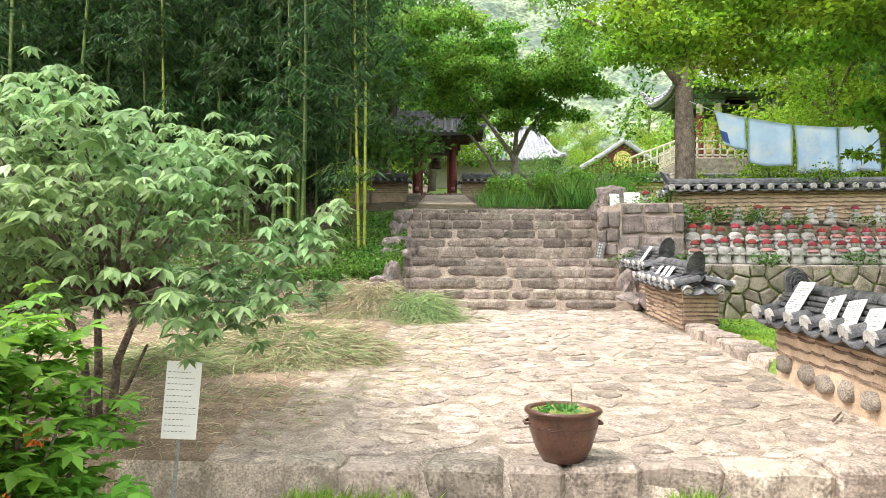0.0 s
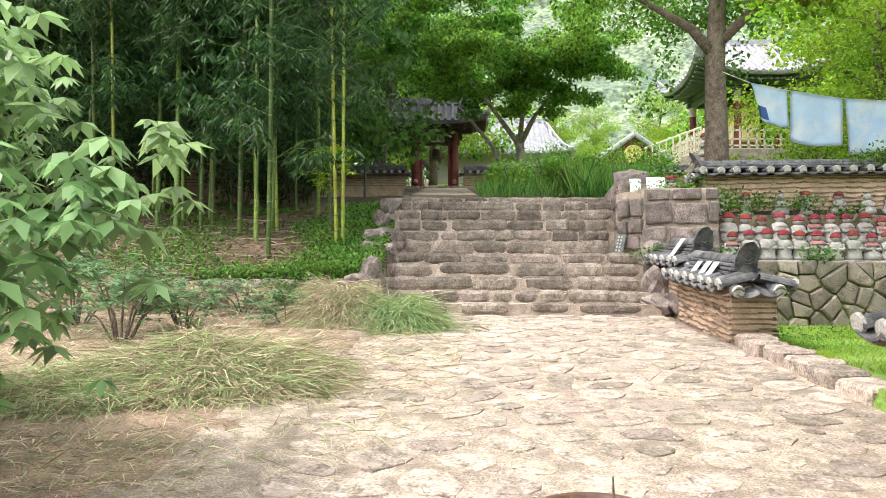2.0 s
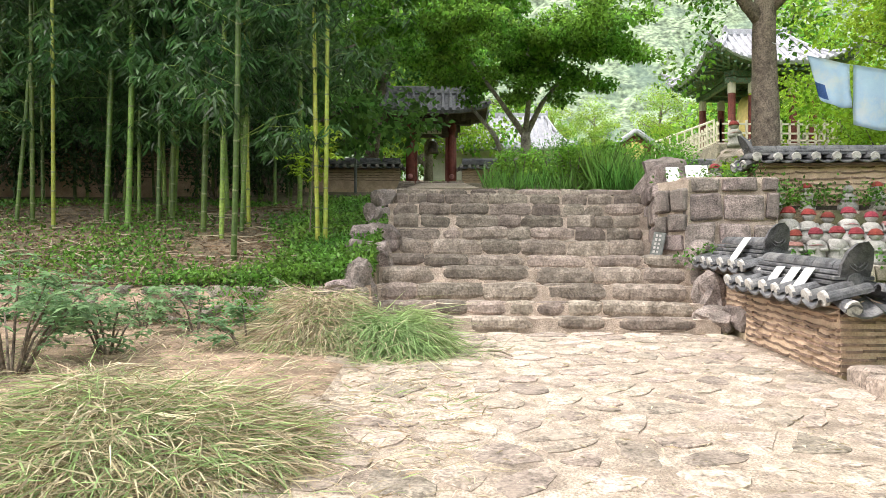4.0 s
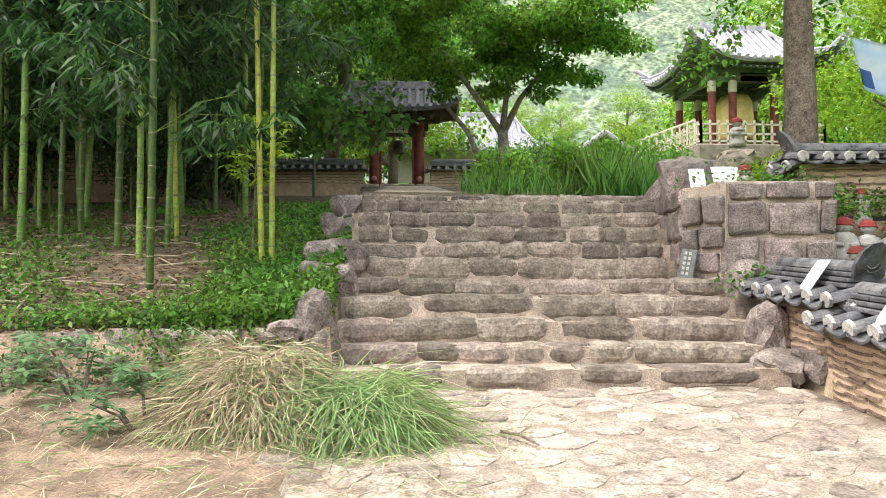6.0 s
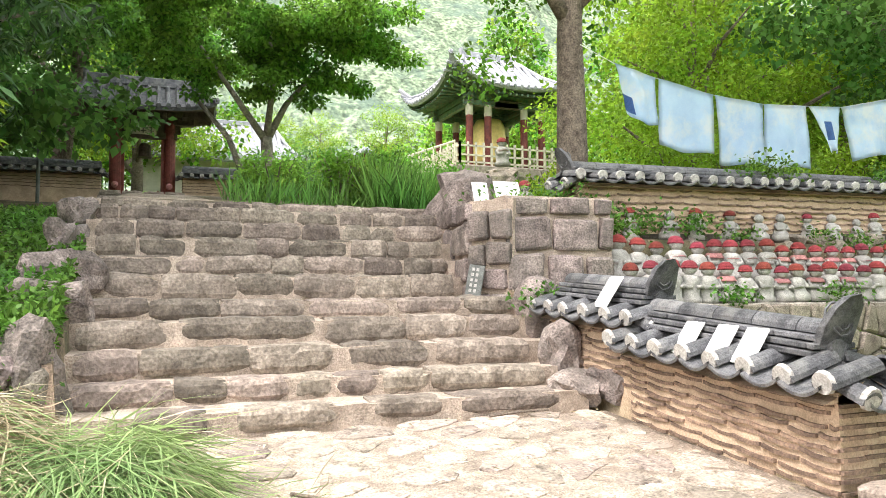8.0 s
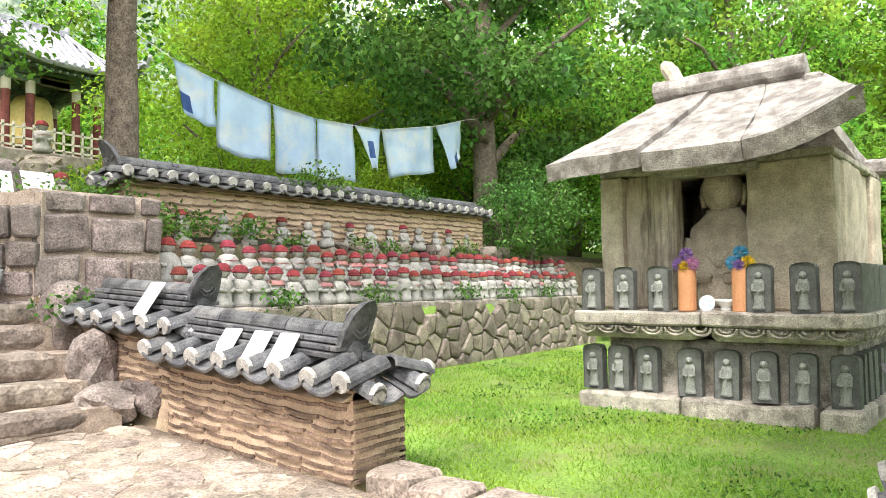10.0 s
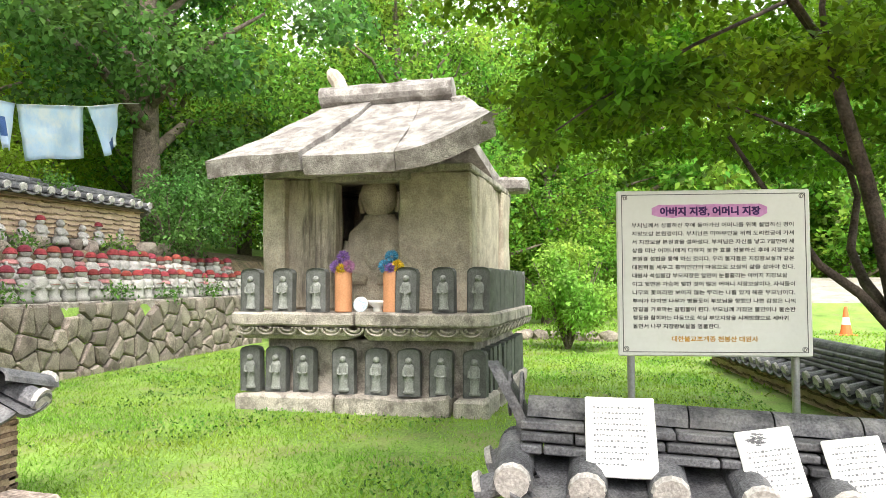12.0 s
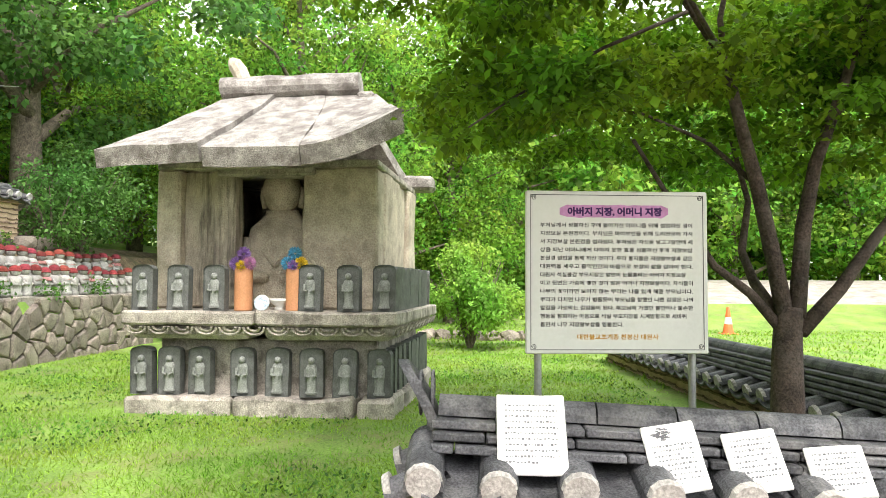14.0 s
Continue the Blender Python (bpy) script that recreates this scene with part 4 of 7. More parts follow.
# two shelves for the statue rows
for nm, y0, y1, z0, z1 in (("ledge_lower", 14.2, 14.52, 1.4, 1.68), ("ledge_upper", 14.5, 14.98, 1.4, 1.97)):
    bm = bm_new()
    n = 40
    add_box(bm, 4.75, y0, z0, 15.4, y1, z1, .02)
    bmesh.ops.subdivide_edges(bm, edges=[e for e in bm.edges if e.calc_length() > 4], cuts=50, use_grid_fill=True)
    roughen(bm, .02, 3)
    tagged(new(nm, mesh_of(nm, bm, GRANITE_D)), "flat stone shelf under a row of statues", "ledge", kind="structure")
for row, (y, z, a, b, st) in enumerate(((14.36, 1.68, 4.95, 15.2, .285), (14.66, 1.97, 5.0, 15.2, .29))):
    x = a
    while x < b:
        statue(x, y + rnd.uniform(-.02, .02), z - .004, rnd.uniform(.98, 1.14), rnd.uniform(-14, 14))
        x += st * rnd.uniform(.92, 1.08)
x = 5.0
while x < 12.2:
    statue(x, 15.04 + rnd.uniform(-.02, .02), 2.46 + .015 * (x - 5), rnd.uniform(.75, .92), rnd.uniform(-14, 14), mesh=None if rnd.random() < .55 else bare_mesh)
    x += rnd.uniform(.38, .6)


def tablet_mesh(seed):
    """A dark tablet with a rounded head and a figure carved on its front."""
    bm = bm_new()
    w, d, h = .23, .10, .47
    prof = [(-w / 2, 0), (-w / 2, h * .89), (-w * .42, h * .955), (-w * .2, h * .99), (w * .2, h * .99), (w * .42, h * .955), (w / 2, h * .89), (w / 2, 0)]
    f = [bm.verts.new((x, -d / 2, z)) for x, z in prof]
    b = [bm.verts.new((x, d / 2, z)) for x, z in prof]
    face = bm.faces.new(f)
    bm.faces.new(b[::-1])
    for i in range(len(prof)):
        bm.faces.new((f[i], f[(i + 1) % len(prof)], b[(i + 1) % len(prof)], b[i]))
    r = bmesh.ops.inset_region(bm, faces=[face], thickness=.028, depth=0)
    r = bmesh.ops.inset_region(bm, faces=[face], thickness=.006, depth=.018)
    k = len(bm.faces)
    add_lathe(bm, [(.05, .06), (.045, .1), (.05, .2), (.055, .28), (.04, .31), (.02, .32)], 10, pose(0, -d / 2 + .012, 0) @ Matrix.Diagonal((1, .5, 1, 1)))
    q = bmesh.ops.create_uvsphere(bm, u_segments=10, v_segments=6, radius=.034)
    bmesh.ops.transform(bm, matrix=pose(0, -d / 2 + .004, .35), verts=q["verts"])
    add_lathe(bm, [(.055, .03), (.06, .045), (.05, .062)], 10, pose(0, -d / 2 + .012, 0) @ Matrix.Diagonal((1, .5, 1, 1)))
    for s in (-1, 1):
        add_tube(bm, [(s * .048, -d / 2 - .01, .27), (s * .05, -d / 2 - .02, .21), (s * .012, -d / 2 - .025, .2)], [.014] * 3, 5)
    for fc in list(bm.faces)[k:]:
        fc.material_index = 1
    return mesh_of("stone_tablet", bm, [SLATE, SLATE_L])


tab = tablet_mesh(1)


def tablet(lx, ly, lz, turn, k=1.0):
    ob = tagged(new("stone_tablet", tab), "dark stone tablet with a carved standing figure on the shrine", "stone tablet", "tablets round the shrine")
    ob.matrix_basis = SH @ pose(lx, ly, lz, rnd.uniform(-1.5, 1.5), rnd.uniform(-1, 1), turn + rnd.uniform(-5, 5)) @ Matrix.Diagonal((k, k, k, 1))


for lx in (2.46, 2.17, 1.85, 1.41, 1.06, .71, .38, .03):
    tablet(lx, -.12, .2, 180, 1.02)
for lx in (2.44, 2.07, 1.69, .72, .33, -.02):
    tablet(lx, -.06, 1.04, 180, .98)
for i in range(9):
    tablet(-.02, -.44 - i * .29, .2, 90, 1.0)
    tablet(-.06, -.36 - i * .29, 1.04, 90, .96)

# the seated figure in the niche, its head just under the lintel
bm = bm_new()
add_lathe(bm, [(.40, 0), (.42, .1), (.38, .3), (.33, .5), (.34, .66), (.31, .84), (.22, .93), (.17, .99), (.16, 1.03)], 20, Matrix.Diagonal((1, .62, 1, 1)))
q = bmesh.ops.create_uvsphere(bm, u_segments=18, v_segments=14, radius=.19)
bmesh.ops.transform(bm, matrix=pose(0, .02, 1.24) @ Matrix.Diagonal((1, .95, 1.3, 1)), verts=q["verts"])
for s in (-1, 1):
    add_tube(bm, [(s * .3, .02, .72), (s * .36, .08, .5), (s * .28, .2, .32), (s * .06, .27, .3)], [.08, .085, .08, .05], 8)
    add_tube(bm, [(s * .19, .0, 1.28), (s * .2, .0, 1.18), (s * .18, .0, 1.06)], [.025, .03, .025], 6)
    add_tube(bm, [(s * .2, .12, .7), (s * .1, .2, .55), (0, .24, .42)], [.018] * 3, 5)
roughen(bm, .006, 4)
fig = tagged(new("statue", mesh_of("statue", bm, GRANITE, True)), "weathered pale granite seated statue inside the shrine niche", "statue")
fig.matrix_basis = SH @ pose(1.29, -.86, 1.06) @ Matrix.Diagonal((1.14, 1.05, 1.02, 1))
bm = bm_new()
add_box(bm, .94, -1.6, 1.03, 1.67, -.46, 1.06)
part("niche_floor", bm, GRANITE_D, bpy.data.objects["stone_shrine"])

STEM = material("green_stem", (.09, .17, .04), .7, .2, 8, bump=.1)
TERRACOTTA = material("orange_clay_vase", (.55, .26, .13), .6, .1, 6, fine=60, bump=.1)
CHINA = material("blue_white_china", (.62, .68, .72), .25, .1, 18, fine=40, bump=.02, stain=(.10, .22, .40), stain_scale=30, stain_amount=.6)
PETALS = {k: leaf_material("petal_" + k, c, .3, .3) for k, c in (("purple", (.38, .22, .55)), ("blue", (.12, .38, .62)), ("yellow", (.75, .60, .05)), ("orange", (.85, .22, .03)), ("pink", (.6, .3, .5)))}


def pompon(parent, c, r, mat, n=260, name="flower_head"):
    P = rand_dirs(n)
    V = leaf_quads(np.array(c) + P * r * .35, P + rand_dirs(n) * .25, rand_dirs(n), r * .75, r * .22)
    return part(name, quads_mesh(name, V, mat), mat, parent)


for lx, cols in ((1.43, ("purple", "purple", "pink", "yellow")), (.90, ("blue", "blue", "yellow", "purple"))):
    v = thing("flower_vase", "orange cylindrical vase with pompon flowers on the shrine ledge", "vase", SH @ pose(lx, -.12, 1.04), "flower vases")
    bm = bm_new()
    add_lathe(bm, [(.085, 0), (.09, .01), (.09, .41), (.086, .42), (.08, .42), (.08, .36)], 20)
    part("vase", bm, TERRACOTTA, v, smooth=False)
    for c, p, r in zip(cols, ((0, .01, .57), (.068, .03, .47), (-.068, .03, .47), (0, .06, .445)), (.07, .07, .07, .06)):
        pompon(v, p, r, PETALS[c])
    bm = bm_new()
    for p in ((0, .01, .56), (.07, .02, .46), (-.07, .02, .46)):
        add_tube(bm, [(0, 0, .3), (p[0] * .6, p[1], .42), p], [.006] * 3, 5)
    part("stems", bm, STEM, v)
bowl = thing("offering_bowl", "white china bowl on the shrine ledge", "bowl", SH @ pose(1.06, -.15, 1.04))
bm = bm_new()
add_lathe(bm, [(.05, 0), (.055, .03), (.045, .045), (.10, .09), (.115, .12), (.11, .12), (.05, .07)], 20)
part("bowl", bm, WHITE, bowl, smooth=True)
plate = thing("china_plate", "small blue and white china plate leaning on its edge", "plate", SH @ pose(1.19, .0, 1.04))
bm = bm_new()
add_lathe(bm, [(.0, -.004), (.05, 0), (.075, .012), (.08, .016), (.076, .02), (.05, .01), (.0, .008)], 24, pose(0, 0, .08, -80, 0, 0))
part("plate", bm, CHINA, plate, smooth=True)

# ---- plant pot ----
GLAZE = material("brown_glaze", (.065, .03, .022), .3, .2, 5, tint=(.10, .048, .033), fine=50, bump=.06, stain=(.2, .12, .09), stain_scale=4, stain_amount=.3)
WATER = material("murky_water", (.26, .24, .08), .25, .3, 9, fine=40, bump=.05, stain=(.12, .22, .04), stain_scale=14, stain_amount=.8)
pot = thing("plant_pot", "glazed brown earthenware pot with water plants on the paving", "pot", pose(.785, 4.76, plaza_z(4.76) + .005) @ Matrix.Diagonal((.955, .955, .87, 1)))
bm = bm_new()
add_lathe(bm, [(.13, 0), (.145, .01), (.19, .1), (.225, .22), (.235, .30), (.232, .335), (.25, .345), (.262, .36), (.262, .375), (.25, .385), (.225, .38), (.215, .36), (.21, .3)], 36)
for z in (.255, .265):
    add_lathe(bm, [(.228, z - .003), (.234, z), (.228, z + .003)], 36)
for s in (-1, 1):
    add_tube(bm, [(s * .22, -.05, .285), (s * .255, -.03, .275), (s * .26, .03, .275), (s * .22, .05, .285)], [.014] * 4, 6)
vessel = part("vessel", bm, GLAZE, pot, smooth=True)
bm = bm_new()
bmesh.ops.create_circle(bm, cap_ends=True, segments=32, radius=.217)
bmesh.ops.translate(bm, vec=(0, 0, .362), verts=bm.verts)
part("water", bm, WATER, vessel, "murky green water")
bm = bm_new()
add_tube(bm, [(.06, .02, .33), (.062, .02, .43), (.06, .025, .52)], [.006, .005, .004], 6)
part("stick", bm, BARK, pot)
n = 60
P = np.c_[rng.normal(0, .05, n) + .0, rng.normal(-.02, .04, n), np.full(n, .365)]
P[30:, 0] = rng.uniform(-.15, .16, 30)
P[30:, 1] = rng.uniform(-.14, .1, 30)
D = unit(rng.normal(size=(n, 3)) * .6 + np.array([0, 0, .8]))
D[30:, 2] *= .2
lf = leaf_material("water_plant_leaf", (.10, .28, .06), .4)
part("water_plants", quads_mesh("water_plants", leaf_quads(P, D, rand_dirs(n), rng.uniform(.03, .085, n), .028), lf), lf, pot)


# ---- cloth line ----
CLOTH = material("thin_pale_blue_cloth", (.52, .68, .92), .9, .08, 1.8, tint=(.62, .76, .95), fine=120, bump=.15, stain=(.80, .83, .88), stain_scale=2.0, stain_amount=.8)
BLUE = material("indigo_patch", (.08, .16, .40), .9, .2, 8, fine=90, bump=.2)
ROPE = material("white_cord", (.6, .6, .58), .9, .1, 20, bump=.1)
rope_pts = [(5.35, 16.1, 5.35), (5.95, 16.0, 5.07), (6.65, 15.95, 4.91), (7.67, 15.9, 4.745), (8.62, 15.9, 4.70), (9.6, 15.9, 4.757), (10.36, 15.95, 4.82), (12.27, 16.05, 5.24), (13.37, 16.1, 5.57), (14.1, 16.2, 5.75)]
bm = bm_new()
add_tube(bm, rope_pts, [.006] * len(rope_pts), 5)
tagged(new("washing_line", mesh_of("washing_line", bm, ROPE)), "thin white cord strung between two trees", "rope")


def on_rope(x):
    for a, b in zip(rope_pts, rope_pts[1:]):
        if a[0] <= x <= b[0]:
            s = (x - a[0]) / (b[0] - a[0])
            return Vector(a).lerp(Vector(b), s)
    return Vector(rope_pts[-1])


def cloth(x0, x1, drop, skew, patch=None, taper=0.0):
    c = thing("hanging_cloth", "pale blue tie-dyed cotton cloth hanging from a cord", "cloth", None, "cloths on the line")
    bm = bm_new()
    n, mm = 14, 12
    P = {}
    for i in range(n + 1):
        for j in range(mm + 1):
            u, v = i / n, j / mm
            p = on_rope(x0 + (x1 - x0) * u)
            wob = .035 * math.sin(u * 9 + x0 * 3 + v * 2) * v + .03 * noise.noise(Vector((u * 3, v * 3, x0)))
            w = (u - .5) * taper * v * (x1 - x0)
            P[i, j] = bm.verts.new((p.x + skew * v - w, p.y + wob - .02, p.z - drop * v * (1 + .05 * math.sin(u * 4 + x0))))
    for i in range(n):
        for j in range(mm):
            f = bm.faces.new((P[i, j], P[i + 1, j], P[i + 1, j + 1], P[i, j + 1]))
            f.material_index = 1 if patch and patch[0] <= i < patch[1] and patch[2] <= j < patch[3] else 0
    bmesh.ops.solidify(bm, geom=list(bm.faces), thickness=.003)
    part("sheet", bm, [CLOTH, BLUE], c, smooth=True)


cloth(5.95, 6.62, .72, .12, (0, 4, 7, 11), taper=.3)
cloth(6.67, 7.62, .95, .0)
cloth(7.66, 8.6, 1.0, .06)
cloth(8.62, 9.5, 1.02, .05)
cloth(9.55, 10.28, .74, .22, (5, 9, 4, 9), taper=.7)
cloth(10.32, 12.1, .92, .12, taper=.16)
cloth(12.2, 13.2, .85, .25, (6, 12, 9, 12), taper=.6)

# ---- plaques on the tiled walls ----
PENCIL = material("grey_ink", (.16, .16, .17), .7, .1, 5, bump=0)
INK = material("dark_ink", (.05, .05, .055), .7, .1, 5, bump=0)


def plaque(c, w, h, lean, turn, lines, picture=False, group="ceramic plaques on the wall", roll=0):
    """A white ceramic plaque leaning on a tiled cap, its face towards local -y."""
    p = thing("ceramic_plaque", "white ceramic plaque with handwriting leaning on a tiled wall", "plaque", pose(*c, 0, 0, turn) @ pose(0, 0, 0, -lean, 0, 0) @ pose(0, 0, 0, 0, roll, 0), group)
    bm = bm_new()
    add_box(bm, -w / 2, -.008, 0, w / 2, .008, h, .006)
    bmesh.ops.subdivide_edges(bm, edges=[e for e in bm.edges if e.calc_length() > .1], cuts=2, use_grid_fill=True)
    for v in bm.verts:
        v.co.x += .006 * noise.noise(Vector((v.co.z * 9, c[1], 0)))
        v.co.z += .006 * noise.noise(Vector((v.co.x * 9, c[1], 5)))
    slab = part("slab", bm, WHITE, p)
    if lines:
        bm = bm_new()
        z = h * (.68 if picture else .86)
        for k in range(lines):
            x = -w * .38
            end = w * .38 * (1 if k < lines - 1 else .2)
            while x < end:
                l = rnd.uniform(.004, .012)
                add_box(bm, x, -.0105, z - .004 + rnd.uniform(-.003, .003), min(end, x + l), -.009, z + rnd.uniform(-.001, .004))
                x += l + rnd.uniform(.004, .009)
            z -= h * (.62 if picture else .78) / max(lines, 1)
        if picture:
            for _ in range(40):
                a, r = rnd.uniform(0, 6.3), rnd.uniform(.2, 1)
                x, zz = -w * .18 + math.cos(a) * w * .17 * r, h * .84 + math.sin(a) * h * .1 * r
                add_box(bm, x, -.0105, zz, x + .014, -.009, zz + .006)
        part("handwriting", bm, PENCIL, slab)


rail = "ceramic plaques on the walk-side wall"
plaque((3.30, 6.985, 1.12), .30, .36, 32, -90, 11, group=rail)
plaque((3.31, 6.35, 1.055), .235, .30, 30, -90, 9, True, group=rail, roll=-9)
plaque((3.31, 6.02, 1.06), .235, .265, 30, -90, 9, group=rail, roll=-8)
plaque((3.31, 5.69, 1.04), .25, .22, 28, -90, 8, group=rail, roll=-5)
y = 5.25
while y > 1.0:
    plaque((3.31, y, 1.06 - (5.6 - y) * .047), .22, rnd.uniform(.22, .28), 29, -90, 6, group=rail, roll=rnd.uniform(-6, 6))
    y -= rnd.uniform(.36, .48)
for y, z in ((11.6, 1.40), (11.28, 1.39), (11.02, 1.38)):
    plaque((3.33, y, z), .2, .27, 35, -90 - 4, 0, group="ceramic plaques on the stair wall")
plaque((3.45, 12.75, 1.70), .22, .32, 35, -90 - 4, 0, group="ceramic plaques on the stair wall")
plaque((3.68, 15.6, 2.93), .2, .3, 25, -8, 0, group="plaques above the stairs")
plaque((4.05, 15.55, 2.93), .34, .36, 32, -8, 3, group="plaques above the stairs")
sl = thing("slate_plaque", "black slate with pale lettering leaning on the stair wall", "plaque", pose(3.14, 14.72, 1.775, 0, 0, -35) @ pose(0, 0, 0, -12, 8, 0))
bm = bm_new()
add_box(bm, -.09, -.015, 0, .09, .015, .36, .008)
slab = part("slab", bm, SLATE, sl)
bm = bm_new()
for k in range(5):
    for j in range(2):
        add_box(bm, -.05 + j * .05, -.0175, .05 + k * .06, -.02 + j * .05, -.016, .085 + k * .06)
part("lettering", bm, LIME, slab, "pale brushed marks")
statue(4.42, 15.85, 2.83, .95, -10, group="statues above the stairs", label="white seated stone statue in a red knitted cap on a rock")
def rugged(sx, sy, sz, seed):
    bm = lump(sx, sy, sz, seed, .2, 3)
    roughen(bm, .07, 3.2, seed)
    roughen(bm, .02, 11, seed)
    return bm


# rock and cairn above the stairs
for c, s, seed in (((3.75, 16.35, 3.0), (.42, .3, .42), 3), ((4.55, 16.2, 2.75), (.4, .3, .15), 5), ((3.42, 13.3, 1.15), (.16, .22, .36), 8), ((3.28, 12.9, .98), (.24, .2, .14), 9), ((3.55, 14.0, 1.65), (.2, .2, .3), 12), ((3.58, 12.75, 1.02), (.16, .2, .12), 15), ((-.86, 13.0, 1.25), (.18, .22, .38), 18), ((-1.12, 12.95, 1.3), (.16, .2, .12), 21), ((-.88, 14.1, 1.72), (.14, .3, .2), 22), ((-.9, 14.9, 2.0), (.14, .4, .2), 23), ((-.92, 15.8, 2.35), (.14, .4, .22), 24), ((-.92, 16.6, 2.7), (.14, .35, .2), 25)):
    b = tagged(new("boulder", mesh_of("boulder", rugged(*s, seed), PURPLE)), "rough grey-brown boulder beside the stone stairs", "boulder", "boulders beside the stairs")
    b.matrix_basis = pose(*c, 0, 0, seed * 37)
cairn = thing("stone_cairn", "heap of small brown stones under a statue", "cairn", pose(7.2, 22, 3.55))
for k in range(5):
    rr = .72 - .09 * k
    cnt = 9 - k
    for i in range(cnt):
        a = 2 * math.pi * (i + .5 * (k % 2)) / cnt
        part("stone", lump(.2, .17, .11, k * 9 + i, .2, 1), RUBBLE, cairn, at=pose(math.cos(a) * rr * .75, math.sin(a) * rr * .6, .12 + k * .19, 0, 0, rnd.uniform(0, 180)))
bm = lump(.5, .4, .5, 2, .1, 2)
part("core", bm, RUBBLE, cairn, at=pose(0, 0, .5))
statue(7.2, 22, 4.62, 1.35, 0, group="statues above the stairs", label="pale stone statue in a red cap on a stone heap")

# ---- small paper sign in the bed ----
pp = thing("paper_sign", "white laminated paper sign on a thin stake in the bed", "sign", pose(-1.46, 4.0, .1, 0, 4, 8))
bm = bm_new()
add_box(bm, -.092, -.004, .49, .092, .004, .91, .003)
sheet = part("sheet", bm, WHITE, pp)
bm = bm_new()
add_box(bm, -.01, .004, -.1, .01, .014, .8)
part("stake", bm, SLATE_L, pp)
bm = bm_new()
for k in range(11):
    x = -.08
    end = rnd.uniform(.02, .085)
    while x < end:
        l = rnd.uniform(.008, .018)
        add_box(bm, x, -.0055, .85 - k * .032, min(x + l, end), -.0045, .8535 - k * .032)
        x += l + .007
part("lettering", bm, PENCIL, sheet)


# ---- gate ----
RED = material("dark_red_painted_wood", (.12, .026, .02), .6, .3, 5, tint=(.16, .038, .028), fine=40, bump=.2)
WOOD = material("dark_old_wood", (.07, .05, .038), .8, .35, 5, tint=(.10, .075, .055), fine=50, bump=.4)
CREAM = material("cream_board", (.55, .50, .40), .7, .1, 6, bump=.05)
GREEN_PAINT = material("green_painted_beams", (.06, .13, .10), .6, .35, 7, tint=(.11, .17, .12), fine=30, bump=.1, stain=(.30, .10, .04), stain_scale=9, stain_amount=.4)
BRASS = material("gilded_bronze", (.78, .60, .22), .45, .15, 6, fine=50, bump=.2, metal=.25)
PLASTER = material("pale_plaster", (.62, .58, .50), .9, .12, 3, fine=60, bump=.1)


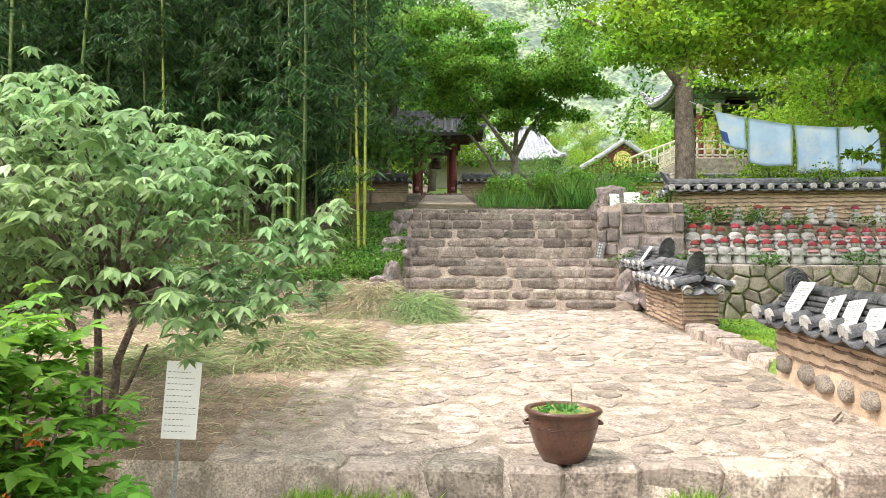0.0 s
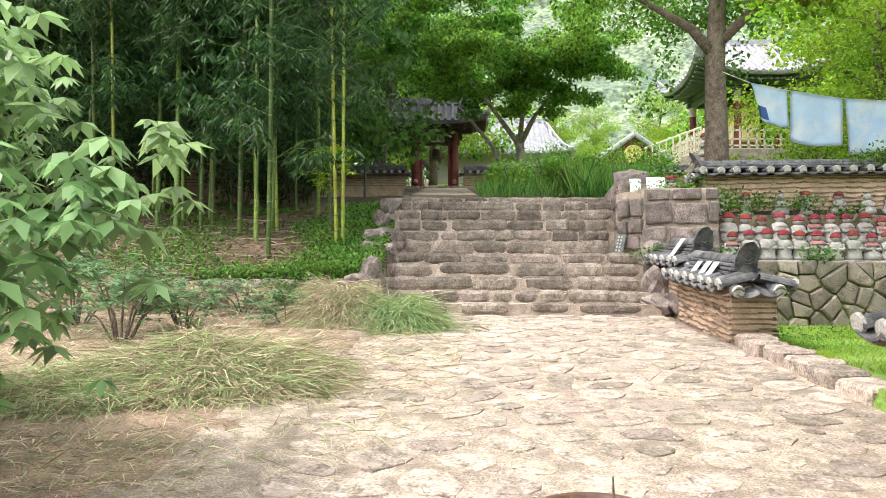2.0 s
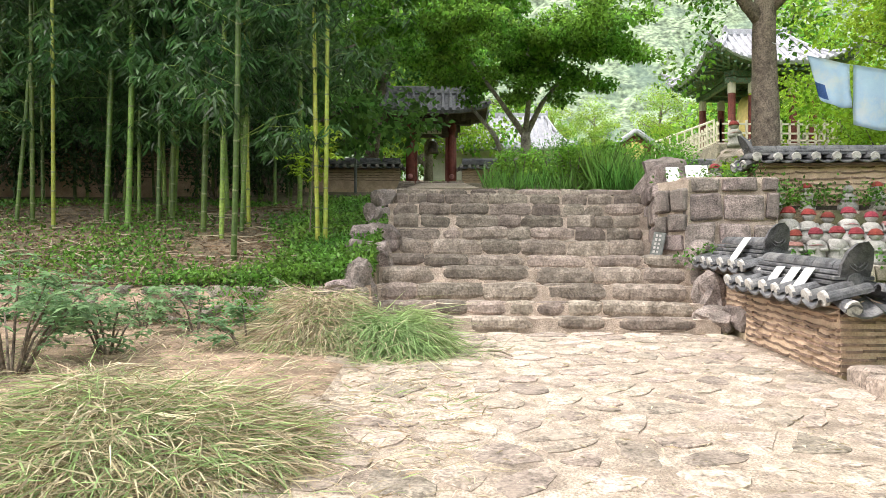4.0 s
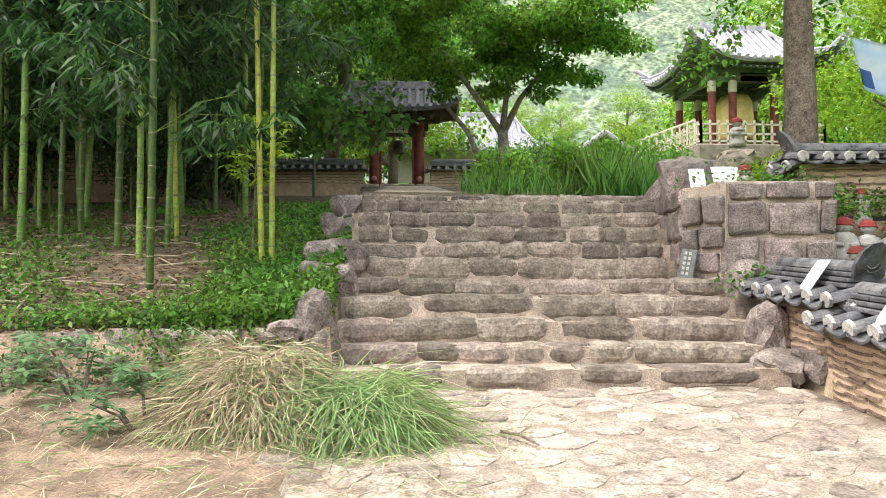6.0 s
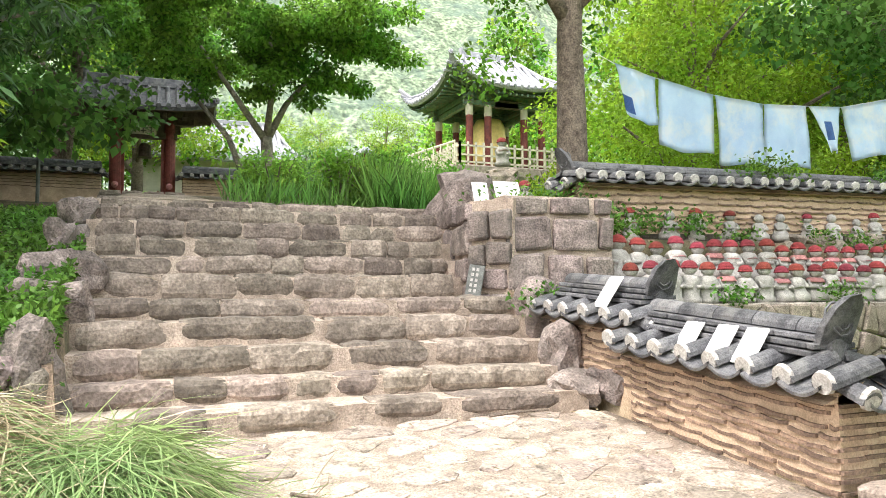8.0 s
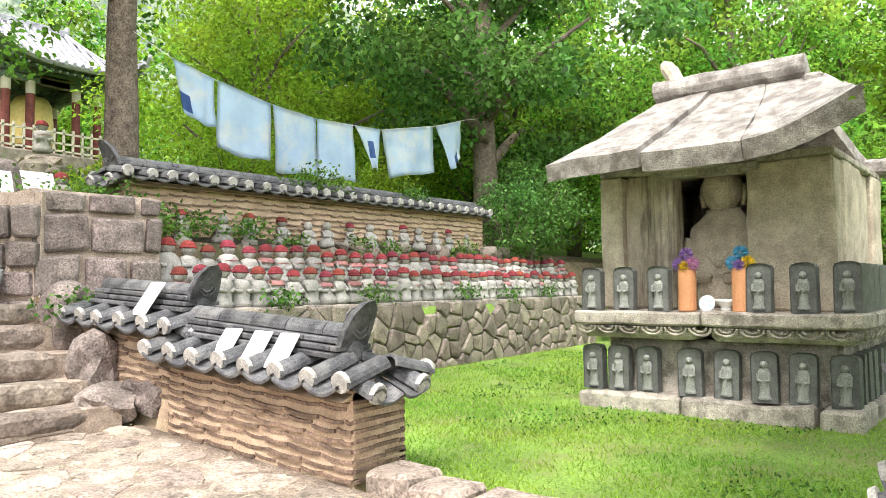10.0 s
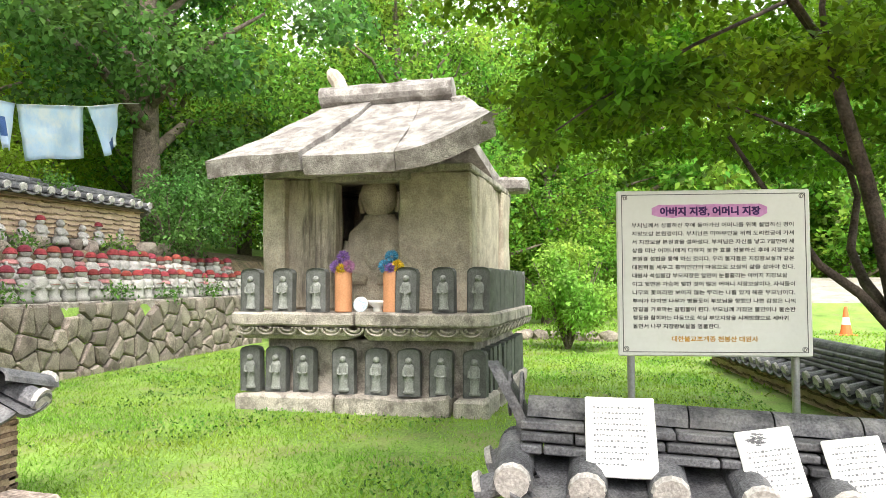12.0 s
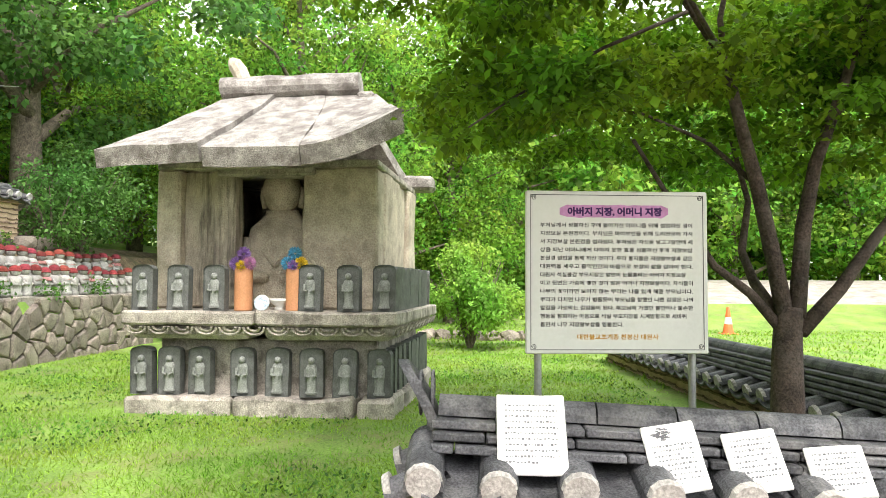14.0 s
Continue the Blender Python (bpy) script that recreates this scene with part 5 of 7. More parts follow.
def curved_roof(parent, hx, hy, z, rise, ridge, lift=.5, thick=.12, mat=None, rows=.32, r=.08, under=None):
    """A tiled hip-and-gable roof with corners that sweep up. Centred on its parent; eaves at z."""
    mat = mat or TILE
    tiles, bed = bm_new(), bm_new()

    def surf(x, y):
        """Height over the eaves: the lower of the two slopes, with raised corners."""
        ky = 1 - abs(y) / hy
        kx = (1 - abs(x) / hx) / max(.05, 1 - ridge / hx)
        k = max(0, min(ky, kx))
        corner = (abs(x) / hx) ** 3 * (abs(y) / hy) ** 3
        return z + rise * k ** 1.35 + lift * corner + .12 * lift * ((abs(x) / hx) ** 4 + (abs(y) / hy) ** 4)

    n = 22
    V = {}
    for i in range(n + 1):
        for j in range(n + 1):
            x, y = hx * (2 * i / n - 1), hy * (2 * j / n - 1)
            V[i, j, 0] = bed.verts.new((x, y, surf(x, y)))
            V[i, j, 1] = bed.verts.new((x * .97, y * .97, surf(x, y) - thick - .25 * (1 - max(abs(x) / hx, abs(y) / hy))))
    for i in range(n):
        for j in range(n):
            bed.faces.new((V[i, j, 0], V[i + 1, j, 0], V[i + 1, j + 1, 0], V[i, j + 1, 0]))
            f = bed.faces.new((V[i, j, 1], V[i + 1, j, 1], V[i + 1, j + 1, 1], V[i, j + 1, 1]))
            f.material_index = 1
    for i in range(n):
        for j in (0, n):
            bed.faces.new((V[i, j, 0], V[i + 1, j, 0], V[i + 1, j, 1], V[i, j, 1]))
            bed.faces.new((V[j, i, 0], V[j, i + 1, 0], V[j, i + 1, 1], V[j, i, 1]))
    part("roof_deck", bed, [mat, under or GREEN_PAINT], parent)
    for s in (-1, 1):
        cnt = int(2 * hx / rows)
        for i in range(cnt + 1):
            x = -hx + 2 * hx * i / cnt
            yend = max(.02, hy * (1 - max(0, (1 - abs(x) / hx) / max(.05, 1 - ridge / hx)))) if abs(x) > ridge else .05
            pts = []
            for k in range(6):
                y = s * (yend + (hy + .04 - yend) * k / 5)
                pts.append(Vector((x, y, surf(x, max(-hy, min(hy, y))) + .02)))
            add_tube(tiles, pts, [r] * 6, 6)
        cnt = int(2 * hy / rows)
        for i in range(cnt + 1):
            y = -hy + 2 * hy * i / cnt
            x0 = hx - (hx - ridge) * (1 - abs(y) / hy)
            if hx - x0 < .15:
                continue
            pts = []
            for k in range(5):
                x = s * (x0 + (hx + .04 - x0) * k / 4)
                pts.append(Vector((x, y, surf(max(-hx, min(hx, x)), y) + .02)))
            add_tube(tiles, pts, [r] * 5, 6)
    part("roof_tiles", tiles, mat, parent)
    rb = bm_new()
    add_box(rb, -ridge - .1, -.11, z + rise - .05, ridge + .1, .11, z + rise + .25, .03)
    part("roof_ridge", rb, mat, parent)
    for sx in (-1, 1):
        for sy in (-1, 1):
            rb = bm_new()
            pts = []
            for k in range(6):
                u = k / 5
                x, y = sx * (ridge + (hx - ridge) * u), sy * hy * u
                pts.append(Vector((x, y, surf(x, y) + .08)))
            add_tube(rb, pts, [.1] * 6, 6)
            part("hip_ridge", rb, mat, parent)
        rb = bm_new()
        add_box(rb, sx * (ridge + .1) - .08, -.12, z + rise, sx * (ridge + .1) + .08, .12, z + rise + .42, .04)
        part("ridge_end", rb, mat, parent)


gate = thing("temple_gate", "small dark red wooden gate with a grey tiled roof", "gate", pose(-.33, 32, 4.75))
for x in (-.78, .78):
    bm = bm_new()
    add_cone(bm, (x, 0, -.2), (x, 0, 2.5), .19, .17, 16)
    part("pillar", bm, RED, gate)
    bm = bm_new()
    add_box(bm, x - .25, -.28, -.35, x + .25, .28, .05, .04)
    part("pillar_stone", bm, RUBBLE, gate)
    bm = bm_new()
    r = bmesh.ops.create_uvsphere(bm, u_segments=12, v_segments=8, radius=.1)
    bmesh.ops.translate(bm, vec=(x, -.28, .36), verts=bm.verts)
    part("pink_lantern", bm, RED_BIB, gate)
bm = bm_new()
add_box(bm, -.6, -.08, .0, .6, .08, .14, .02)
add_box(bm, -.62, -.07, .1, -.53, .07, 1.9, .01)
add_box(bm, .53, -.07, .1, .62, .07, 1.9, .01)
for x in (-.5, .5):
    add_tube(bm, [(x, 0, .12), (x * .9, 0, .2), (x * .75, 0, .14)], [.06, .07, .03], 6)
part("door_frame", bm, RED, gate)
for box in ((-1.0, -.12, 1.88, 1.0, .12, 2.08), (-1.5, -.14, 2.36, 1.5, .14, 2.58), (-1.1, -.05, 2.08, 1.1, .05, 2.38)) + tuple((x - .07, -.75, 2.5, x + .07, .75, 2.62) for x in (-1.2, -.6, 0, .6, 1.2)):
    bm = bm_new()
    add_box(bm, *box, .015)
    part("beam", bm, WOOD, gate)
bm = bm_new()
add_box(bm, -.38, -.2, 1.98, .38, -.15, 2.3, .01)
nb = part("name_board", bm, CREAM, gate, "pale name board with dark characters")
bm = bm_new()
for x in (-.23, 0, .23):
    add_box(bm, x - .08, -.215, 2.08, x + .08, -.205, 2.1)
    add_box(bm, x - .02, -.215, 2.02, x + .01, -.205, 2.24)
    add_box(bm, x - .08, -.215, 2.18, x + .06, -.205, 2.2)
part("characters", bm, INK, nb)
bm = bm_new()
add_lathe(bm, [(.03, 1.86), (.14, 1.82), (.19, 1.7), (.2, 1.5), (.23, 1.38), (.2, 1.38)], 14)
part("hanging_bell", bm, WOOD, gate, "dark hanging bell", at=pose(.05, .6, 0))
curved_roof(gate, 2.1, 1.3, 2.62, .95, 1.55, .22, mat=TILE, rows=.27, r=.075, under=WOOD)
# steps up to the gate
for k in range(6):
    for i in range(4):
        ob = part("step_stone", step_block(.58, .5, .2, k * 7 + i), STEP, stairs, at=pose(-1.2 + i * .6, 28.5 + k * .5, 4.0 + k * .14 - .05, 0, 0, rnd.uniform(-2, 2)))

LIGHT_TILE = material("pale_grey_tile", (.30, .30, .33), .55, .3, 4, fine=50, bump=.2)
# ---- bell tower ----
tower = thing("bell_tower", "wooden bell pavilion with red columns and a sweeping tiled roof", "bell tower", pose(14.65, 38.2, 6.4))
bm = bm_new()
add_box(bm, -2.8, -2.8, -2.5, 2.8, 2.8, .75, .06)
part("stone_base", bm, RUBBLE, tower)
for x in (-1.8, -.9, .9, 1.8):
    for y in (-1.8, 1.8):
        bm = bm_new()
        add_cone(bm, (x, y, .7), (x, y, 3.1), .17, .16, 14)
        part("column", bm, RED, tower, "red painted column")
        bm = bm_new()
        add_cone(bm, (x, y, 3.1), (x, y, 3.6), .175, .17, 14)
        part("column_head", bm, CREAM, tower, "pale painted column head")
for z in (3.55, 3.85):
    for s in (-1, 1):
        for box in ((-2.1, s * 1.8 - .1, z, 2.1, s * 1.8 + .1, z + .25), (s * 1.8 - .1, -2.1, z + .004, s * 1.8 + .1, 2.1, z + .246)):
            bm = bm_new()
            add_box(bm, *box, .02)
            part("painted_beam", bm, GREEN_PAINT, tower, "green and orange painted beam")
for i in range(22):
    t = -3.1 + i * 6.2 / 21
    for s in (-1, 1):
        for axis in (0, 1):
            e0, e1 = (t * .75, s * 1.7, 4.2), (t * .97, s * 3.1, 3.86 + .95 * abs(t / 3.2) ** 3)
            bm = bm_new()
            add_cone(bm, e0 if axis else (e0[1], e0[0], e0[2]), e1 if axis else (e1[1], e1[0], e1[2]), .06, .055, 6)
            part("rafter", bm, GREEN_PAINT, tower)
curved_roof(tower, 3.3, 3.3, 4.02, 2.3, 1.3, 1.02, rows=.32, r=.09, mat=LIGHT_TILE)
bm = bm_new()
add_lathe(bm, [(.12, 3.45), (.6, 3.36), (.74, 3.1), (.82, 2.4), (.86, 1.7), (.92, 1.35), (.88, 1.33), (.7, 1.6)], 24)
part("bell", bm, BRASS, tower, "large gilded bronze bell", smooth=True)
for s in (-1, 1):
    for axis in (0, 1):
        bm = bm_new()
        for z in (.85, 1.15, 1.55):
            if axis:
                add_box(bm, -2.6, s * 2.6 - .04, z, 2.6, s * 2.6 + .04, z + .07)
            else:
                add_box(bm, s * 2.6 - .04, -2.6, z, s * 2.6 + .04, 2.6, z + .07)
        for i in range(15):
            t = -2.6 + i * 5.2 / 14
            p = (t, s * 2.6) if axis else (s * 2.6, t)
            add_box(bm, p[0] - .04, p[1] - .04, .7, p[0] + .04, p[1] + .04, 1.75)
        part("railing", bm, CREAM, tower, "pale wooden railing")
bm = bm_new()
add_box(bm, -.6, -4.0, 3.5, .6, -3.9, 3.95, .02)
part("name_board", bm, WOOD, tower, at=pose(0, 2.1, 0))
# stair with a sloping rail up to the tower
bm = bm_new()
for s in (0, .45):
    add_tube(bm, [(-5.6, -3.2, .2 + s), (-3.1, -3.1, 1.15 + s)], [.05, .05], 6)
for k in range(9):
    u = k / 8
    add_tube(bm, [(-5.6 + 2.5 * u, -3.2, -.2 + .95 * u), (-5.6 + 2.5 * u, -3.2, .7 + .95 * u)], [.035, .035], 6)
part("stair_rail", bm, CREAM, tower)

# ---- halls beyond the wall ----
hall = thing("temple_hall", "temple hall with a broad grey tiled roof", "building", pose(3.2, 52, 6.5))
bm = bm_new()
add_box(bm, -4, -2.5, -2, 4, 2.5, 2.6)
part("wall", bm, PLASTER, hall)
curved_roof(hall, 5.0, 3.8, 2.4, 2.8, 3.6, .3, rows=.4, r=.11, mat=LIGHT_TILE)
hall2 = thing("red_hall", "small hall with a red gable and pale tiled verges", "building", pose(14.8, 62, 7.5))
bm = bm_new()
vs = [bm.verts.new(c) for c in ((-3, -2, -2), (3, -2, -2), (3, -2, 2.7), (0, -2, 4.6), (-3, -2, 2.7), (-3, 3, -2), (3, 3, -2), (3, 3, 2.7), (0, 3, 4.6), (-3, 3, 2.7))]
for f in ((0, 1, 2, 3, 4), (5, 6, 7, 8, 9), (0, 4, 9, 5), (1, 2, 7, 6), (2, 3, 8, 7), (3, 4, 9, 8)):
    bm.faces.new([vs[i] for i in f])
part("wall", bm, RED, hall2, "red gable wall")
bm = bm_new()
for s in (-1, 1):
    add_tube(bm, [(s * 3.6, -2.4, 2.5), (s * 1.8, -2.4, 3.6), (0, -2.4, 4.85)], [.22, .2, .2], 8)
    vs = [bm.verts.new(c) for c in ((s * 3.6, -2.4, 2.45), (0, -2.4, 4.85), (0, 3.4, 4.85), (s * 3.6, 3.4, 2.45))]
    bm.faces.new(vs)
part("roof", bm, LIGHT_TILE, hall2)
bm = bm_new()
add_cone(bm, (0, -2.08, 3.3), (0, -2.02, 3.3), .75, .75, 24)
part("gable_disc", bm, BRASS, hall2, "yellow painted disc")
lamp = thing("garden_lamp", "dark metal lantern on a slim post", "lamp", pose(-2.9, 29.5, 4.2))
bm = bm_new()
add_cone(bm, (0, 0, -.2), (0, 0, 2.2), .05, .045, 10)
part("post", bm, SLATE, lamp)
bm = bm_new()
add_lathe(bm, [(.06, 2.2), (.15, 2.3), (.17, 2.55), (.24, 2.58), (.05, 2.75), (.02, 2.82)], 8)
part("lantern", bm, SLATE, lamp)


# ---- trees ----
LEAF_MAPLE = leaf_material("maple_leaf", (.165, .30, .02), .55, .6, hue=.03)
LEAF_GINKGO = leaf_material("fresh_tree_leaf", (.15, .31, .04), .55, .65)
LEAF_DARK = leaf_material("broad_leaf", (.12, .25, .058), .55, .6)
LEAF_FOREST = leaf_material("forest_leaf", (.20, .37, .05), .64, .7, hue=.04)
LEAF_BAMBOO = leaf_material("bamboo_leaf", (.042, .10, .028), .42, .7)
LEAF_LIME = leaf_material("lime_leaf", (.25, .39, .035), .55, .45)
LEAF_SHRUB = leaf_material("shrub_leaf", (.23, .36, .15), .42, .5, rough=.38)
LEAF_PEONY = leaf_material("blue_green_leaf", (.15, .26, .12), .42, .4)
LEAF_CROOKED = leaf_material("hanging_bough_leaf", (.17, .33, .05), .62, .65)
LEAF_SUNNY = leaf_material("sunny_bush_leaf", (.27, .45, .07), .5, .5)
LEAF_COVER = leaf_material("ground_cover_leaf", (.10, .22, .034), .45, .65)
# near-black leaf colour: the shade inside the grove is put into it
LEAF_SHADE = leaf_material("grove_shade_leaf", (.03, .07, .022), .35, .5)
BLADE = leaf_material("grass_blade", (.255, .42, .05), .45, .35)
IRIS = leaf_material("iris_blade", (.14, .30, .06), .45, .6)
STRAW = leaf_material("dry_straw", (.50, .43, .30), .25, .5, rough=.8)
CUT = leaf_material("cut_grass", (.29, .39, .16), .35, .5, rough=.7)
CULM = material("green_bamboo_culm", (.07, .135, .025), .42, .3, 2, tint=(.12, .18, .035), fine=30, bump=.05, obj=.5)
CULM_Y = material("yellow_bamboo_culm", (.27, .255, .035), .42, .2, 3, tint=(.26, .32, .05), fine=30, bump=.05, obj=.2)
NODE = material("pale_bamboo_node", (.17, .19, .10), .7, .2, 9, bump=.1)


def crown_points(blobs, n, hollow=.45):
    """Points in a cloud of flattened blobs, denser towards their skins."""
    vol = np.array([b[3] * b[4] * b[5] for b in blobs]) ** .75
    pick = rng.choice(len(blobs), n, p=vol / vol.sum())
    B = np.array(blobs)[pick]
    d = rand_dirs(n)
    rad = rng.random(n) ** hollow
    return B[:, :3] + d * rad[:, None] * B[:, 3:6], d


def leaf_crown(t, blobs, n, size, leaf, width=.7, droop=.3, name="crown", tilt=.7):
    P, d = crown_points(blobs, n)
    D = unit(d * .5 + rand_dirs(n) + np.array([0, 0, -droop]))
    N = unit(rand_dirs(n) * tilt + np.array([0, 0, 1.0]))
    L = size * rng.uniform(.6, 1.3, n)
    return part(name, quads_mesh(name, leaf_quads(P, D, N, L, L * width), leaf), leaf, t)


def tree(name, base, height, radius, trunk_r, label, leaf, n_leaves, leaf_size, trunk_mat=None, clear=.4, lean=(0, 0), limbs=7, seed=1, flat=.6, cat="tree", width=.7, group=""):
    r2 = random.Random(seed)
    t = thing(name, label, cat, pose(*base), group)
    bm = bm_new()
    top = Vector((lean[0], lean[1], height * .8))
    pts = [Vector((0, 0, -.4))]
    for i in range(1, 7):
        k = i / 6
        pts.append(top * k + Vector((r2.uniform(-1, 1), r2.uniform(-1, 1), 0)) * trunk_r * .6)
    add_tube(bm, pts, [trunk_r * (1.2 if i == 0 else 1.02 - .8 * (i / 6) ** 1.3) for i in range(7)], 12)
    blobs = []
    for i in range(limbs):
        k = clear + (1 - clear) * (i + .5) / limbs
        a = i * 2.4 + r2.uniform(-.4, .4)
        start = top * min(k, .98)
        reach = radius * (1 - .55 * max(0, (k - clear) / (1 - clear)) ** 1.5) * r2.uniform(.75, 1.05)
        end = start + Vector((math.cos(a) * reach * .75, math.sin(a) * reach * .75, height * .16 * r2.uniform(.4, 1.3)))
        mid = start.lerp(end, .5) + Vector((0, 0, height * .03))
        rr = trunk_r * (1 - .7 * k) * .6
        add_tube(bm, [start, start.lerp(mid, .5), mid, end], [rr, rr * .8, rr * .6, rr * .2], 6)
        for q in range(4):
            c = start.lerp(end, (.45, .7, .95, 1.15)[q]) + Vector((r2.uniform(-1, 1), r2.uniform(-1, 1), r2.uniform(-.5, .5))) * reach * .32
            s = reach * r2.uniform(.22, .4)
            blobs.append((c.x, c.y, c.z, s, s, s * flat))
    c = top
    blobs.append((c.x, c.y, c.z + height * .08, radius * .4, radius * .4, radius * .35))
    part("trunk", bm, trunk_mat or BARK, t, smooth=True)
    leaf_crown(t, blobs, n_leaves, leaf_size, leaf, width)
    return t


def limbed_tree(name, base, label, limbs, blobs, n, size, leaf, bark, width=.7, droop=.3, tilt=.7):
    """A tree with limbs given as (points, first radius, last radius), and foliage in blobs."""
    t = thing(name, label, "tree", pose(*base))
    trunk = bm_new()
    pts, a, b = limbs[0]
    add_tube(trunk, pts, [a + (b - a) * i / (len(pts) - 1) for i in range(len(pts))], 12)
    tr = part("trunk", trunk, bark, t, smooth=True)
    for pts, a, b in limbs[1:]:
        bm = bm_new()
        add_tube(bm, pts, [a + (b - a) * i / (len(pts) - 1) for i in range(len(pts))], 8)
        part("limb", bm, bark, t, smooth=True)
    leaf_crown(t, blobs, n, size, leaf, width, droop, tilt=tilt)
    return t


def spread(cx, cy, cz, rx, ry, rz, n, s, seed, flat=.3):
    """Flat sprays of foliage strewn through a flattened dome."""
    r2 = random.Random(seed)
    out = []
    for _ in range(n):
        a, r = r2.uniform(0, 6.283), math.sqrt(r2.random())
        k = r2.uniform(-1, 1)
        out.append((cx + math.cos(a) * r * rx, cy + math.sin(a) * r * ry, cz + k * rz * (1 - .6 * r * r), s * r2.uniform(.6, 1.3), s * r2.uniform(.6, 1.3), s * flat * r2.uniform(.7, 1.3)))
    return out


# the maple over the lawn
limbed_tree("maple_tree", (5.3, 5.06, .6), "spreading maple with a forked trunk and fine bright green leaves", [
    ([(0, .04, -.3), (0, .045, .0), (0, .04, .5), (0, .04, .8), (0, .03, 1.03), (0, .01, 1.17)], .125, .085),
    ([(0, .03, 1.0), (0, .11, 1.46), (-.05, .24, 2.0), (-.12, .37, 2.4), (-.2, .5, 2.83), (-.35, .79, 3.16), (-.5, 1.0, 3.45)], .062, .022),
    ([(0, -.03, 1.1), (.03, -.1, 1.73), (.06, -.2, 2.16), (.06, -.36, 2.59), (.0, -.51, 3.1), (-.1, -.6, 3.6)], .06, .022),
    ([(0, .06, 1.0), (.02, .27, 1.26), (.0, .52, 1.45), (-.05, .8, 1.85), (-.15, 1.1, 2.3)], .04, .014),
    ([(0, -.05, 1.0), (.03, -.34, 1.3), (.08, -.64, 1.69), (.12, -1.1, 2.2), (.1, -1.6, 2.7)], .055, .02),
    ([(.02, .05, 1.05), (.25, .16, 1.34), (.4, .19, 1.57), (.5, .1, 1.95), (.6, .2, 2.5)], .045, .016),
    ([(-.2, .5, 2.8), (-.3, .56, 3.07), (-.4, .5, 3.5)], .026, .012),
    ([(-.05, .24, 2.0), (.2, .5, 2.35), (.4, .9, 2.6), (.6, 1.4, 2.75)], .02, .008),
    ([(.06, -.2, 2.2), (.3, -.5, 2.6), (.5, -1.0, 2.8)], .022, .008),
    ([(-.35, .79, 3.1), (-.7, 1.4, 2.75), (-.9, 1.95, 2.4), (-1.05, 2.35, 2.1)], .014, .004),
    ([(-.2, .5, 2.83), (-.7, .9, 3.1), (-1.4, 1.5, 3.3), (-2.2, 2.0, 3.45)], .02, .007)],
    spread(-.1, -.3, 3.75, 3.5, 3.3, .9, 210, .5, 4, .13) + spread(.7, 1.3, 2.7, 1.8, 1.2, .3, 44, .36, 5, .13) + spread(.8, -.4, 2.5, 1.8, 1.5, .35, 40, .36, 6, .13) + spread(-2.2, 2.0, 3.3, 1.5, 1.6, .35, 44, .42, 8, .13) + spread(-.8, 1.75, 2.45, .5, .5, .2, 26, .24, 9, .15) + spread(-1.05, 2.35, 2.1, .25, .22, .05, 6, .13, 10, .2) + spread(.1, -1.3, 3.1, 1.2, 1.2, .6, 60, .4, 12, .14),
    125000, .068, LEAF_MAPLE, BARK_M, .75, .15, .4)

# the tall tree by the tiled wall
limbed_tree("ginkgo_tree", (5.4, 16.25, 2.75), "tall tree with a furrowed grey-brown trunk and fresh green leaves", [
    ([(0, 0, -.4), (0, 0, .2), (.0, 0, 1.5), (-.02, 0, 2.7), (.05, 0, 4.2), (0, .1, 6.5), (.1, 0, 9)], .27, .1),
    ([(-.02, 0, 2.9), (-.5, -.1, 3.4), (-1.2, -.3, 3.7), (-2.4, -.5, 4.3)], .12, .03),
    ([(.0, 0, 3.1), (.6, -.3, 3.7), (1.4, -.7, 4.0), (2.5, -1.0, 4.6)], .11, .03),
    ([(0, 0, 4.0), (-.8, .6, 5.0), (-1.8, 1.2, 6.2)], .1, .03),
    ([(0, 0, 4.4), (.9, .5, 5.6), (1.7, .8, 6.9)], .1, .03)],
    spread(-.3, 0, 5.6, 3.6, 3.0, 2.0, 80, .8, 21, .45) + [(-1.7, -.5, 4.0, .7, .6, .35), (-2.6, -.4, 4.0, .7, .6, .4), (-.9, .2, 3.0, .35, .35, .7), (.5, .3, 2.9, .3, .3, .5), (-1.2, .4, 2.2, .5, .4, .5), (1.5, -.6, 4.2, .8, .6, .35)],
    26000, .10, LEAF_GINKGO, BARK)

BARK_P = material("pale_lichen_bark", (.22, .19, .16), .95, .4, 9, tint=(.30, .27, .23), fine=45, bump=.9)
# the tree before the gate
limbed_tree("crooked_tree", (2.4, 25.5, 3.9), "crooked pale-barked tree with a dense green crown", [
    ([(0, 0, -.3), (.05, 0, .5), (.15, 0, 1.0), (.1, 0, 1.7)], .2, .14),
    ([(.0, 0, .3), (-.5, 0, .9), (-.8, -.1, 1.6), (-1.5, -.2, 2.4)], .11, .05),
    ([(.1, 0, 1.6), (-.6, -.2, 2.5), (-1.5, -.6, 3.6)], .1, .04),
    ([(.1, 0, 1.6), (.6, .2, 2.6), (1.4, 0, 3.6)], .1, .04),
    ([(.1, 0, 1.7), (.2, -.4, 3.0), (0, -.8, 4.6)], .09, .03)],
    spread(-.9, -1.0, 4.6, 4.0, 3.0, 1.7, 110, .62, 31, .34) + spread(.3, -.5, 2.9, 2.0, 1.2, .7, 26, .42, 32, .36) + spread(1.2, -1.5, 3.6, 2.0, 1.4, .8, 22, .5, 33, .34),
    52000, .12, LEAF_CROOKED, BARK_P)
